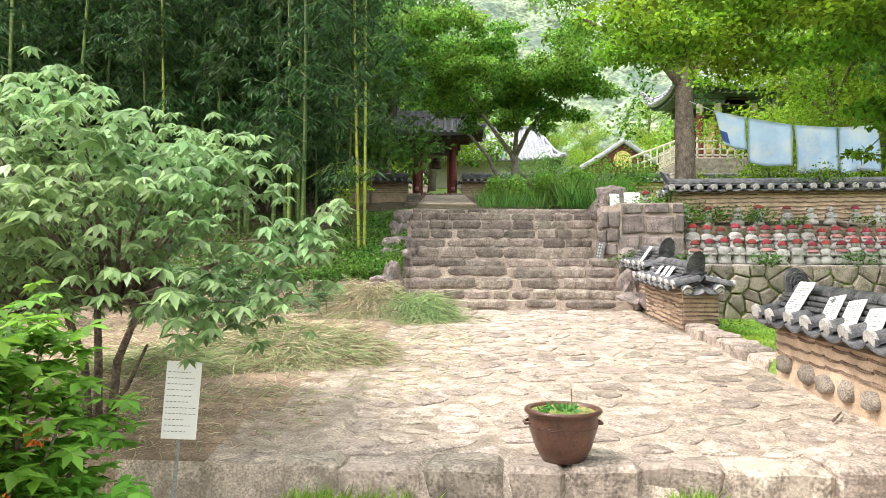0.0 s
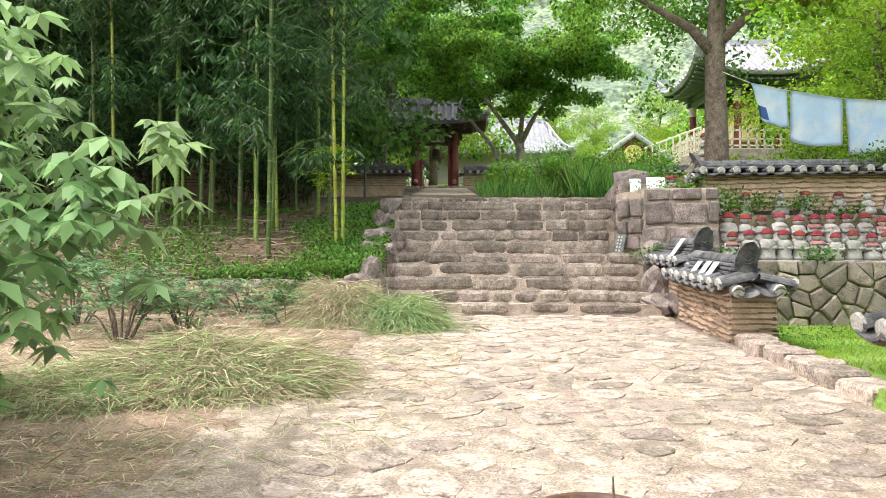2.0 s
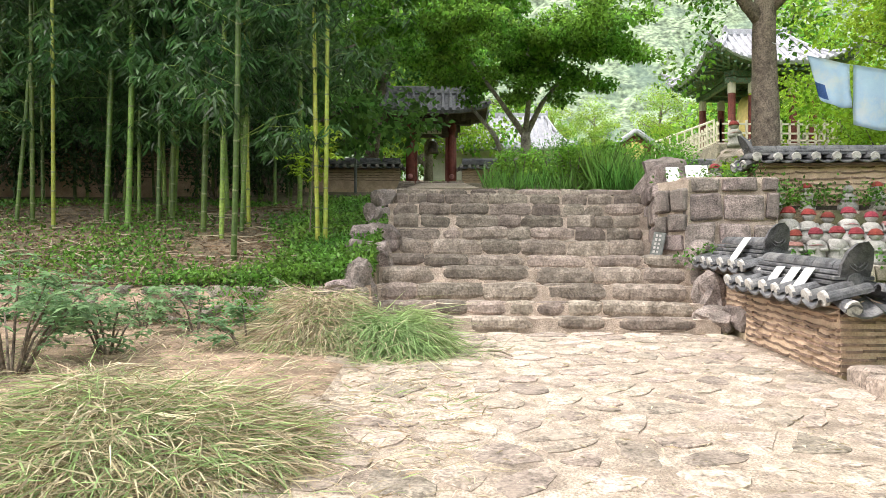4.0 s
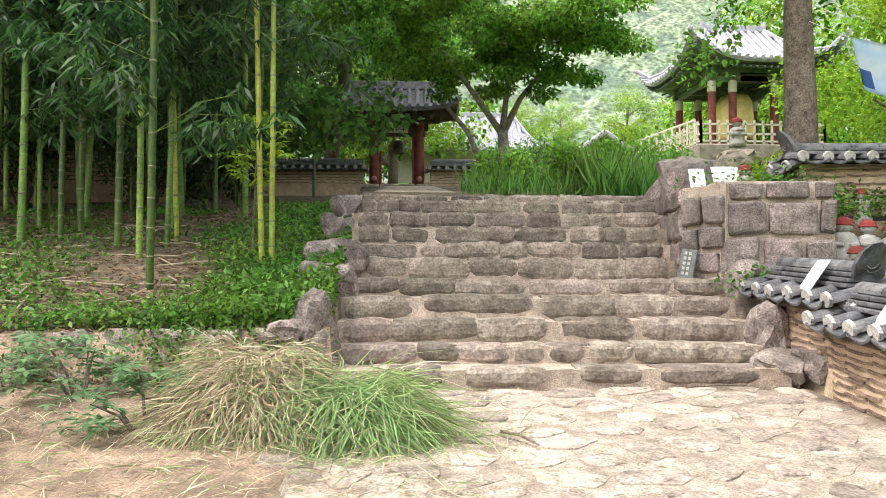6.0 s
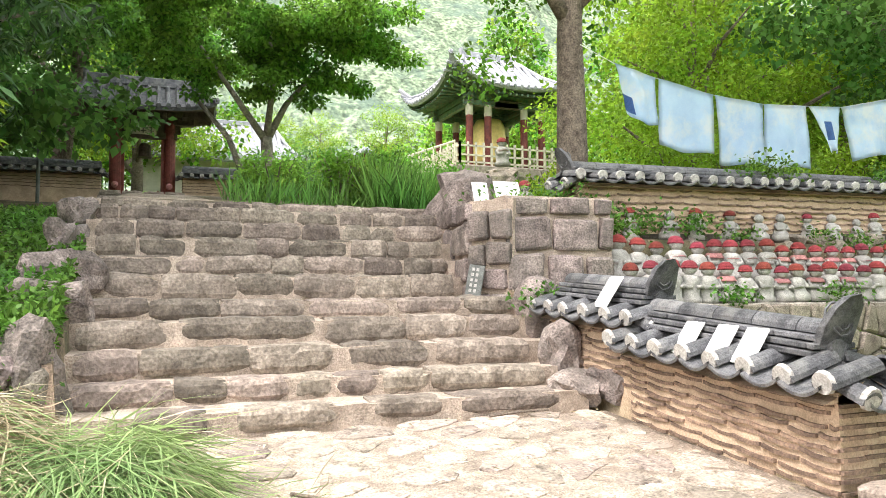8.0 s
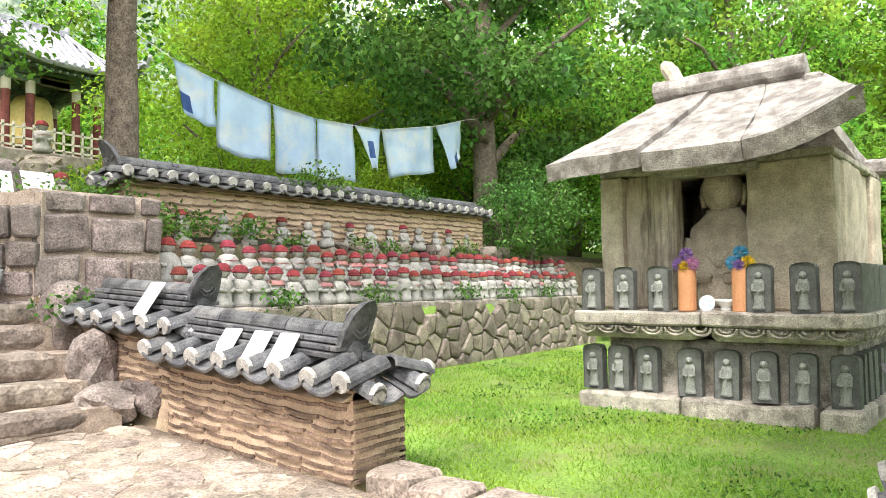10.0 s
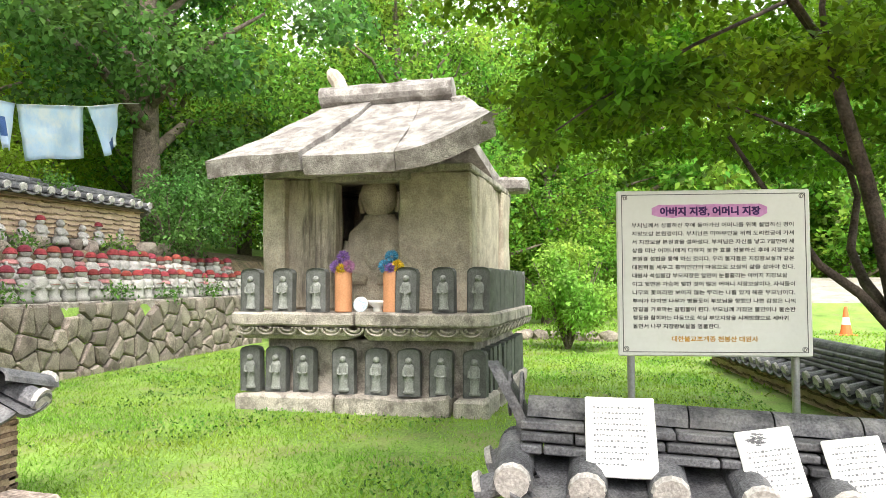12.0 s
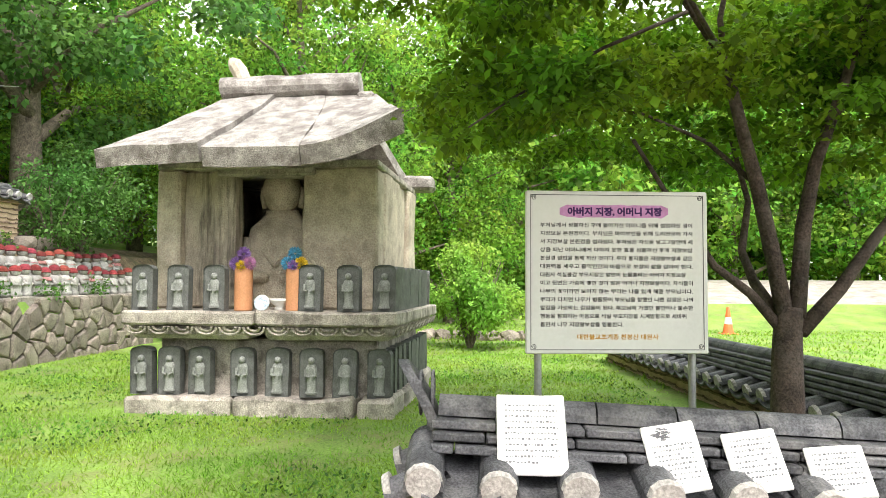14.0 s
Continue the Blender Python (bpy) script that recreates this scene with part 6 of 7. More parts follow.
tree("broadleaf_tree", (14.85, 16.4, 2.75), 10, 4.6, .33, "broad tree with dark glossy leaves behind the tiled wall", LEAF_DARK, 24000, .17, clear=.22, seed=5, limbs=11)
tree("broadleaf_tree", (-3.2, 34.5, 4.9), 11, 5.0, .3, "large leaning tree with dark leaves behind the gate wall", LEAF_DARK, 20000, .2, clear=.3, seed=15, lean=(1.5, -1), limbs=10)

# forest all round
forest = [tree("forest_tree", (26, 20 + 6 * i, 2), 11 + i, 4.6, .28, "woodland tree with a full green crown", LEAF_FOREST, 7500, .3, clear=.12, seed=40 + i, limbs=12, flat=.75, group="woodland trees") for i in range(2)]
forest += [tree("forest_tree", (20, 30, 3.5), 8, 4.2, .22, "woodland tree with a bright lime-green crown", LEAF_LIME, 15000, .13, clear=.08, seed=51, limbs=12, flat=.7, group="woodland trees")]
forest += [tree("forest_tree", (19, 11.8, .5), 11, 4.4, .25, "woodland tree with a full green crown", LEAF_FOREST, 22000, .14, clear=.1, seed=61, limbs=14, flat=.7, group="woodland trees")]
forest += [tree("forest_tree", (-9, 27, 4.2), 11, 4.4, .28, "woodland tree with a dark green crown", LEAF_DARK, 8000, .28, clear=.1, seed=52, limbs=12, flat=.75, group="woodland trees")]
spots = [(17.5, 17.5, 3), (21, 14, 3), (24, 8, 3), (23, 18, 3), (30, 12, 1), (31, 6, 0), (22, 24, 0), (29, 26, 1), (36, 3, 0), (40, 14, 1), (44, -4, 0), (38, -12, 1), (48, 6, 1), (30, -14, 0), (20, -14, 1),
         (10.5, 19.5, 2), (13, 21.5, 2), (16.5, 21, 2), (19, 19, 2), (18, 27, 1), (24, 34, 0), (28, 42, 1), (20, 46, 0),
         (-7, 30, 4), (-12, 30, 4), (-17, 27, 4), (-14, 35, 4), (-6, 38, 4), (-.6, 40, 2), (-20, 20, 4), (-18, 13, 4), (-22, 32, 4), (-9, 44, 4), (-24, 8, 4), (-4.5, 27.5, 4), (-11, 22, 4), (-15, 18, 4), (-22, 25, 4), (-9, 34, 4),
         (-1.5, 46, 0), (9.5, 50, 2), (25, 52, 1), (31, 58, 0), (-10, 54, 4), (36, 34, 0), (46, 24, 1), (54, 12, 0), (-8, -12, 4), (2, -18, 0), (12, -14, 1), (-16, -4, 4), (31, -8, 0), (34, -2, 1), (40, -6, 0), (36, 8, 0), (27, 10, 1), (44, 4, 0), (50, -10, 1), (38, -6, 1), (42, -15, 0), (36, -17, 1), (28, -20, 0), (33, -11, 0), (22, 11, 3)]
for x, y, k in spots:
    if (x, y) == (9.5, 50) or (18 < x < 36 and -15 < y < 3):
        continue
    s = rnd.uniform(.8, 1.1)
    copy_thing(forest[k], pose(x, y, ground_z(x, y) - .2, 0, 0, rnd.uniform(0, 360)) @ Matrix.Diagonal((s, s, s, 1)))
for x, y, k, s in ((10, 70, 2, .9), (15, 76, 2, 1.0), (3, 76, 0, 1.5), (21, 74, 2, 1.15), (27, 72, 1, 1.0), (-6, 80, 4, 2.0), (45, -10, 1, 1.8), (52, 0, 0, 1.8), (45, -24, 1, 1.8), (37, -26, 0, 1.7), (56, -14, 1, 2.0), (60, 8, 0, 2.0), (58, -30, 0, 2.0), (37, 4, 1, 1.5), (48, -2, 2, 1.7), (47, -16, 2, 1.7)):
    copy_thing(forest[k], pose(x, y, ground_z(x, y) - .2, 0, 0, rnd.uniform(0, 360)) @ Matrix.Diagonal((s, s, s, 1)))

# ---- far hills ----
HILL = material("wooded_hillside", (.095, .135, .088), .95, .5, .3, tint=(.17, .215, .135), fine=1.2, bump=1.0, stain=(.075, .115, .095), stain_scale=.12, stain_amount=.7)
hv, hf = [], []
nx, ny = 150, 60
for j in range(ny):
    for i in range(nx):
        x, y = -260 + 620 * i / (nx - 1), 95 + 200 * (j / (ny - 1)) ** 1.3
        h = 120 * smooth(90, 270, y) + 26 * smooth(100, 190, y) * (noise.noise(Vector((x * .009, y * .008, 4))) + .4) + (1 - abs(noise.noise(Vector((x * .16, y * .16, 1))))) * 5 + 2.2 * noise.noise(Vector((x * .5, y * .5, 2)))
        valley = smooth(0, 70, abs(x - 10 - .12 * y))
        hv.append((x, y, 6 + h * (.85 + .15 * valley)))
for j in range(ny - 1):
    for i in range(nx - 1):
        hf.append((j * nx + i, j * nx + i + 1, (j + 1) * nx + i + 1, (j + 1) * nx + i))
me = bpy.data.meshes.new("backdrop_hill")
me.from_pydata(hv, [], hf)
me.materials.append(HILL)
tagged(new("backdrop_hill", me), "hazy wooded hillside beyond the temple", "hill", kind="structure")


# ---- bamboo ----
def bamboo_meshes(seed, height, r, leaves, leaf_from):
    r2 = random.Random(seed)
    bm, nb = bm_new(), bm_new()
    z, k = -.2, 0
    bend = (r2.uniform(-.5, .5), r2.uniform(-.5, .5))
    path = lambda q: Vector((bend[0] * (max(q, 0) / height) ** 2.2, bend[1] * (max(q, 0) / height) ** 2.2, q))
    pts, rad, nodes = [path(-.2)], [r], []
    while z < height:
        z += .26 + .16 * min(1, z / 3)
        rr = r * (1 - .75 * (z / height) ** 1.6) if z < height else r * .2
        pts.append(path(z))
        rad.append(max(rr, .006))
        nodes.append((path(z), max(rr, .006)))
    add_tube(bm, pts, rad, 10)
    for p, rr in nodes:
        add_lathe(nb, [(rr * 1.0, -.012), (rr * 1.16, 0), (rr * 1.0, .012)], 10, Matrix.Translation(p))
    C, dirs = [], []
    br = bm_new()
    for p, rr in nodes:
        if p.z > leaf_from:
            for _ in range(2):
                a = r2.uniform(0, 6.283)
                l = r2.uniform(.6, 1.3) * (1.15 - .5 * p.z / height)
                e = p + Vector((math.cos(a) * l, math.sin(a) * l, .25 * l))
                add_tube(br, [p, p.lerp(e, .5) + Vector((0, 0, .1)), e], [.006, .005, .003], 4)
                for q in range(10):
                    s = r2.uniform(.25, 1.15)
                    c = p.lerp(e, s) + Vector((r2.gauss(0, .13), r2.gauss(0, .13), r2.gauss(0, .1) - .08 * s))
                    C.append(c)
    C = np.array([tuple(c) for c in C])
    per = max(1, leaves // len(C))
    P = np.repeat(C, per, 0) + rng.normal(0, .035, (len(C) * per, 3))
    yaw = rng.uniform(0, 6.283, len(P))
    D = np.c_[np.cos(yaw), np.sin(yaw), -rng.uniform(.35, 1.5, len(P))]
    L = rng.uniform(.12, .26, len(P))
    V = leaf_quads(P, D, rand_dirs(len(P), .6), L, L * .17)
    return mesh_of("culm", bm, CULM, True), mesh_of("nodes", nb, NODE), mesh_of("twigs", br, CULM), quads_mesh("foliage", V, LEAF_BAMBOO)


def bamboo_thing(meshes, label, base, yellow=False):
    t = thing("bamboo", label, "bamboo", pose(*base), "bamboo grove")
    part("culm", meshes[0], None, t)
    tagged(part("node_rings", meshes[1], None, t), kind="stuff")
    tagged(part("twigs", meshes[2], None, t), kind="stuff")
    tagged(part("foliage", meshes[3], None, t), kind="stuff")
    return t


kinds = [bamboo_meshes(i, 9.5 + 1.1 * i, .038 + .004 * (i % 3), 5600, 1.5 + .5 * (i % 3)) for i in range(4)]
yk = list(bamboo_meshes(9, 9, .032, 3600, 2.3))
yk[0].materials.clear()
yk[0].materials.append(CULM_Y)
near = [(-4.41, 15.89), (-4.29, 16.17), (-3.61, 15.65), (-3.19, 15.19), (-2.68, 14.05), (-3.02, 15.66), (-3.6, 18.2), (-6.7, 15.97), (-6.46, 16.0), (-5.28, 16.0), (-4.85, 15.8), (-4.44, 16.5), (-3.29, 19.1), (-8.2, 16.2), (-9.1, 15.4)]
protos = [bamboo_thing(m, "tall green bamboo with dark slender leaves on the slope", (*p, ground_z(*p))) for m, p in zip(kinds, near[:4])]
ypro = bamboo_thing(yk, "yellow-green bamboo beside the stairs", (-1.55, 14.6, ground_z(-1.55, 14.6)))
for x, y in ((-1.66, 14.64), (-5.91, 15.6), (-2.98, 15.92)):
    copy_thing(ypro, pose(x, y, ground_z(x, y), rnd.uniform(-2, 2), rnd.uniform(-2, 2), rnd.uniform(0, 360)))
grove = near[4:]
while len(grove) < 76:
    x, y = rnd.uniform(-15, -2.2), rnd.uniform(15.6, 26)
    if x > -3.5 and y > 20.5 or (x > -2.6 and y > 18):
        continue
    if min((x - a) ** 2 + (y - b) ** 2 for a, b in grove) > .25:
        grove.append((x, y))
for i, (x, y) in enumerate(grove):
    s = rnd.uniform(.85, 1.12)
    copy_thing(protos[i % 4], pose(x, y, ground_z(x, y), rnd.uniform(-3, 3), rnd.uniform(-3, 3), rnd.uniform(0, 360)) @ Matrix.Diagonal((s, s, s, 1)))


# ---- the small tree and shrubs in the bed ----
def compound_leaves(t, centers, normals, n_leaflets, size, leaf, name="leaves", spread_r=1.0, width=.36, droop=.35):
    """Hand-like leaves: a fan of leaflets at each centre that hang a little."""
    C = np.repeat(np.array(centers), n_leaflets, 0)
    a = np.tile(np.linspace(0, 2 * math.pi, n_leaflets, endpoint=False), len(centers)) + np.repeat(rng.uniform(0, 6.3, len(centers)), n_leaflets)
    tilt = np.repeat(rng.normal(0, .22, (len(centers), 2)), n_leaflets, 0)
    D = np.c_[np.cos(a), np.sin(a), -droop + tilt[:, 0] * np.cos(a) + tilt[:, 1] * np.sin(a) + rng.normal(0, .12, len(C))]
    L = size * np.repeat(rng.uniform(.65, 1.2, len(centers)), n_leaflets) * rng.uniform(.85, 1.1, len(C))
    V = leaf_quads(C, D, np.tile([0, 0, 1.0], (len(C), 1)) + rng.normal(0, .2, (len(C), 3)), L, L * width)
    return part(name, quads_mesh(name, V, leaf), leaf, t)


st = thing("small_tree", "small spreading tree with drooping hand-shaped leaves", "tree", pose(-2.55, 5.5, ground_z(-2.55, 5.5)))
bm = bm_new()
cent = []
r2 = random.Random(77)
for s in range(3):
    a = s * 2.1
    add_tube(bm, [(.07 * math.cos(a), .07 * math.sin(a), -.2), (.13 * math.cos(a), .13 * math.sin(a), .45), (.35 * math.cos(a), .35 * math.sin(a), 1.0)], [.034, .03, .022], 8)
count = 0
while count < 130:
    a = r2.uniform(0, 6.283)
    rr = math.sqrt(r2.random()) * 2.1
    cx, cy = math.cos(a) * rr - .1, math.sin(a) * rr - .25
    if cx - 2.55 > -.42 - .6 * (cy + 5.5 - 3.2):
        continue
    count += 1
    zt = .55 + 2.0 * (1 - (rr / 2.6) ** 2) * r2.uniform(.2, 1.0)
    sx, sy = .35 * math.cos(a), .35 * math.sin(a)
    add_tube(bm, [(sx, sy, .9), ((sx + cx) / 2, (sy + cy) / 2, .8 + (zt - .8) * .65), (cx, cy, zt)], [.016, .011, .005], 5)
    for q in range(24):
        cent.append((cx + r2.gauss(0, .17), cy + r2.gauss(0, .17), zt + r2.gauss(0, .1)))
for q in range(60):
    cent.append((1.72 + r2.gauss(0, .12), -1.05 + r2.gauss(0, .2), 1.36 + r2.gauss(0, .12)))
add_tube(bm, [(.3, -.2, .95), (1.2, -.8, 1.2), (1.7, -1.05, 1.3)], [.02, .014, .006], 6)
add_tube(bm, [(.1, -.1, .1), (.35, -.35, .3), (.55, -.5, .62)], [.02, .016, .01], 6)
tagged(part("stem_cluster", bm, BARK, st, smooth=True), kind="stuff")
compound_leaves(st, cent, None, 7, .104, LEAF_SHRUB, width=.42, droop=.6)


def peony(x, y, h, r, n, leaf=None, label="bushy shrub with lobed blue-green leaves in the bed"):
    t = thing("shrub", label, "shrub", pose(x, y, ground_z(x, y)), "shrubs in the bed")
    bm = bm_new()
    cen = []
    for i in range(max(5, n // 14)):
        a, rr = rnd.uniform(0, 6.283), math.sqrt(rnd.random()) * r
        e = Vector((math.cos(a) * rr, math.sin(a) * rr, h * (1 - .45 * (rr / r) ** 2) * rnd.uniform(.55, 1)))
        add_tube(bm, [(e.x * .15, e.y * .15, -.05), (e.x * .5, e.y * .5, e.z * .55), e], [.014, .01, .005], 5)
        for q in range(14):
            cen.append((e.x + rnd.gauss(0, .1), e.y + rnd.gauss(0, .1), max(.08, e.z + rnd.gauss(-.06, .1))))
    tagged(part("stem_cluster", bm, BARK, t), kind="stuff")
    compound_leaves(t, cen, None, 5, .11, leaf or LEAF_PEONY, droop=.1, width=.4)


for x, y, h, r, n in ((-3.25, 10.0, .95, .6, 200), (-2.9, 10.9, .6, .4, 100), (-2.5, 12.1, .6, .35, 50), (-1.75, 11.3, .5, .35, 50), (-4.3, 11.1, 1.0, .6, 180), (-3.9, 12.2, .7, .45, 80), (-5.2, 10.2, .8, .6, 110), (-5.6, 12.0, .8, .5, 90), (-6.5, 11.0, .8, .6, 90), (-3.2, 12.4, .5, .4, 60)):
    peony(x, y, h, r, n)

# the flowering bush beside the kerb
fb = thing("flowering_bush", "bright green bush with orange trumpet flowers", "bush", pose(-1.75, 2.75, ground_z(-1.75, 2.75)))
cen = []
bm = bm_new()
for i in range(60):
    a, rr = rnd.uniform(0, 6.283), math.sqrt(rnd.random()) * .62
    e = Vector((math.cos(a) * rr - .15, math.sin(a) * rr, 1.35 * (1 - .42 * (rr / .62) ** 2) * rnd.uniform(.35, 1)))
    add_tube(bm, [(e.x * .2, e.y * .2, -.05), (e.x * .6, e.y * .6, e.z * .6), e], [.01, .008, .004], 5)
    cen += [(e.x + rnd.gauss(0, .09), e.y + rnd.gauss(0, .09), max(.06, e.z + rnd.gauss(0, .09))) for _ in range(26)]
tagged(part("stem_cluster", bm, BARK, fb), kind="stuff")
LEAF_BRIGHT = leaf_material("bright_leaf", (.16, .33, .04), .45, .4)
compound_leaves(fb, cen, None, 6, .085, LEAF_BRIGHT, droop=.2, width=.5)
for c in ((.28, -.3, .62), (.42, -.25, .36), (.1, -.45, .45), (.3, -.1, .8), (-.2, -.4, .7)):
    pompon(fb, c, .045, PETALS["orange"], 40, "flower")

# bush and round shrubs on the far lawn, leafy bushes by the walls
# the near-black ones behind the bamboo are added to darken the grove's gaps
for x, y, rx, h, leaf, n, lab in ((15.0, 7.3, 1.15, 2.3, LEAF_SUNNY, 9000, "loose light green bush on the lawn"), (15.2, 5.3, .9, 1.3, LEAF_SUNNY, 4000, "low sunlit bush on the lawn"), (15.4, 9.4, 1.0, 1.5, LEAF_SUNNY, 4000, "low sunlit bush on the lawn"), (1.7, 19.3, .6, .85, LEAF_SUNNY, 1500, "leafy plants in the bed above the stairs"), (2.7, 18.7, .6, 1.0, LEAF_BRIGHT, 1600, "leafy plants in the bed above the stairs"), (3.5, 19.4, .7, 1.05, LEAF_GINKGO, 1600, "leafy plants in the bed above the stairs"), (4.5, 18.6, .5, .9, LEAF_BRIGHT, 1300, "leafy plants in the bed above the stairs"), (14.6, 15.2, 1.3, 2.2, LEAF_DARK, 4500, "dark leafy bush on the stone bank"), (13.4, 15.0, .9, 1.5, LEAF_DARK, 3000, "dark leafy bush on the stone bank"),
                              (16.8, 13.4, 1.2, 1.6, LEAF_DARK, 3000, "dark leafy bush at the lawn's corner"), (3.9, 29.5, 1.8, 1.6, LEAF_DARK, 4000, "leafy bush before the gate wall"), (6.2, 27.5, 1.8, 1.5, LEAF_GINKGO, 4000, "leafy bush before the gate wall"), (-3.9, 21.5, 1.2, 2.2, LEAF_SHADE, 4200, "near-black leaf mass added behind the bamboo as the grove's shade"), (-5, 20.8, 1.7, 2.4, LEAF_SHADE, 4200, "near-black leaf mass added behind the bamboo as the grove's shade"), (-7.4, 20.8, 1.9, 3.0, LEAF_SHADE, 4200, "near-black leaf mass added behind the bamboo as the grove's shade"), (-9.8, 20, 1.9, 2.6, LEAF_SHADE, 4200, "near-black leaf mass added behind the bamboo as the grove's shade"), (-12.2, 19.5, 2.0, 3.0, LEAF_SHADE, 4200, "near-black leaf mass added behind the bamboo as the grove's shade"), (-5.9, 25.0, 1.8, 4.0, LEAF_SHADE, 4200, "near-black leaf mass added behind the bamboo as the grove's shade"), (-8, 25.5, 2.4, 4.5, LEAF_SHADE, 4200, "near-black leaf mass added behind the bamboo as the grove's shade"), (-12, 24.5, 2.4, 4.5, LEAF_SHADE, 4200, "near-black leaf mass added behind the bamboo as the grove's shade"), (-14.5, 17.5, 2.0, 3.2, LEAF_SHADE, 4200, "near-black leaf mass added behind the bamboo as the grove's shade"), (-5.8, 28.0, 1.6, 2.5, LEAF_SHADE, 4200, "near-black leaf mass added behind the bamboo as the grove's shade"), (6.0, 17.5, .9, 1.2, LEAF_LIME, 2500, "lime-green bush behind the tiled wall"), (8.2, 17.2, 1.4, 1.8, LEAF_LIME, 4000, "lime-green bush behind the tiled wall"), (11.0, 17.5, 1.5, 1.8, LEAF_LIME, 4000, "lime-green bush behind the tiled wall")):
    t = thing("bush", lab, "bush", pose(x, y, ground_z(x, y)))
    bm = bm_new()
    for i in range(9):
        a = i * .7
        add_tube(bm, [(0, 0, -.1), (math.cos(a) * rx * .3, math.sin(a) * rx * .3, h * .4), (math.cos(a) * rx * .6, math.sin(a) * rx * .6, h * .75)], [.03, .02, .008], 5)
    tagged(part("stem_cluster", bm, BARK, t), kind="stuff")
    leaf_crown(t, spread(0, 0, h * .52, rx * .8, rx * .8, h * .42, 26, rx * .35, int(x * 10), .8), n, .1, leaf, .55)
for i in range(16):
    x, y = 17.2 + rnd.uniform(-.3, .3), 3.0 + i * .38
    b = tagged(new("edging_rock", mesh_of("edging_rock", lump(.22, .2, .17, i * 3.1, .2, 2), RUBBLE)), "pale rough rock edging the far lawn", "rock", "rocks edging the lawn")
    b.matrix_basis = pose(x, y, .68, 0, 0, i * 50)
lt = thing("sapling", "small sapling with yellow-green leaves beside the bamboo", "shrub", pose(-1.85, 15.0, ground_z(-1.85, 15.0)))
bm = bm_new()
add_tube(bm, [(0, 0, -.1), (.03, 0, .8), (.05, 0, 1.5)], [.012, .01, .006], 6)
part("stem", bm, BARK, lt)
compound_leaves(lt, [(rnd.gauss(.05, .22), rnd.gauss(0, .2), rnd.uniform(.95, 1.75)) for _ in range(70)], None, 5, .13, LEAF_LIME, width=.4)

# taller woods behind the lawn
for i, (x, y) in enumerate(((30, 16), (27, 10.5), (31, 6.5), (39, 0), (40, -9))):
    copy_thing(forest[1 + i % 2], pose(x, y, ground_z(x, y) - .2, 0, 0, 50 * i) @ Matrix.Diagonal((1.25, 1.25, 1.3, 1)))


# ---- grass, straw and ground cover ----
def gz(P):
    return np.array([ground_z(x, y) for x, y in P])


def stuff(name, V, mat, label, cat):
    ob = new(name, quads_mesh(name, V, mat))
    return tagged(ob, label, cat, kind="stuff")


def blades(P, z, length, width, mat, name, label, cat, lean=.5):
    n = len(P)
    D = np.c_[rng.normal(0, lean, (n, 2)), np.ones(n)]
    L = length * rng.uniform(.5, 1.25, n)
    return stuff(name, leaf_quads(np.c_[P, z], D, rand_dirs(n), L, width), mat, label, cat)


n = 110000
P = np.c_[3.9 + 10 * rng.random(n) ** 1.5, rng.uniform(5.2, 14.1, n)]
q = np.array([noise.noise(Vector((x * .9, y * .9, 8))) + .5 * noise.noise(Vector((x * 3, y * 3, 5))) for x, y in P])
P = P[q + rng.normal(0, .3, n) > -.35]
n = len(P)
blades(P, np.full(n, .61), .055, .009, BLADE, "lawn_grass", "short bright green lawn grass", "grass", .8)
n = 16000
P = np.c_[4.0 + 9 * rng.random(n) ** 1.5, rng.uniform(5.2, 14.0, n)]
q = np.array([noise.noise(Vector((x * .8, y * .8, 21))) for x, y in P])
P = P[q > .05]
n = len(P)
stuff("lawn_clover", leaf_quads(np.c_[P, .63 + rng.uniform(0, .03, n)], rand_dirs(n), rand_dirs(n, 2.5), rng.uniform(.02, .05, n), .025), LEAF_COVER, "darker clover patches in the lawn", "plants")
n = 16000
P = np.c_[rng.uniform(9, 24, n), rng.uniform(-4, 13, n)]
blades(P, np.full(n, .61), .09, .03, BLADE, "lawn_grass", "short bright green lawn grass", "grass", .8)
n = 1500
P = np.c_[rng.uniform(2.9, 4.5, n), rng.uniform(17.4, 19.3, n)]
blades(P, gz(P), .85, .03, IRIS, "iris_bed", "tall green sword-shaped iris leaves above the stairs", "plants", .36)
n = 650
P = np.c_[rng.uniform(.9, 3.0, n), rng.uniform(17.6, 19.6, n)]
blades(P, gz(P), .5, .024, IRIS, "iris_bed", "low green sword-shaped leaves above the stairs", "plants", .35)
n = 52000
P = np.c_[-.78 - 9.0 * rng.random(n) ** 1.7, 12.95 + 8 * rng.random(n) ** 1.5]
q = np.array([noise.noise(Vector((x * .55, y * .55, 3))) for x, y in P])
near_path = np.clip(1.0 + (P[:, 0] + .8) / 2.0, 0, 1)
P = P[q + near_path * .95 + rng.normal(0, .2, n) > .16]
z = gz(P) + rng.uniform(.01, .2, len(P)) * (.4 + .8 * np.clip(1.3 + P[:, 0] / 3, 0, 1))
stuff("ground_cover", leaf_quads(np.c_[P, z], rand_dirs(len(P)), rand_dirs(len(P), 1.5), rng.uniform(.04, .1, len(P)), .04), LEAF_COVER, "low leafy ground cover on the slope", "plants")
OLDLEAF = leaf_material("brown_dead_leaf", (.20, .14, .085), .2, .55, rough=.85)
n = 20000
P = np.c_[-9 + 8.2 * rng.random(n), 12.7 + 7 * rng.random(n) ** 1.4]
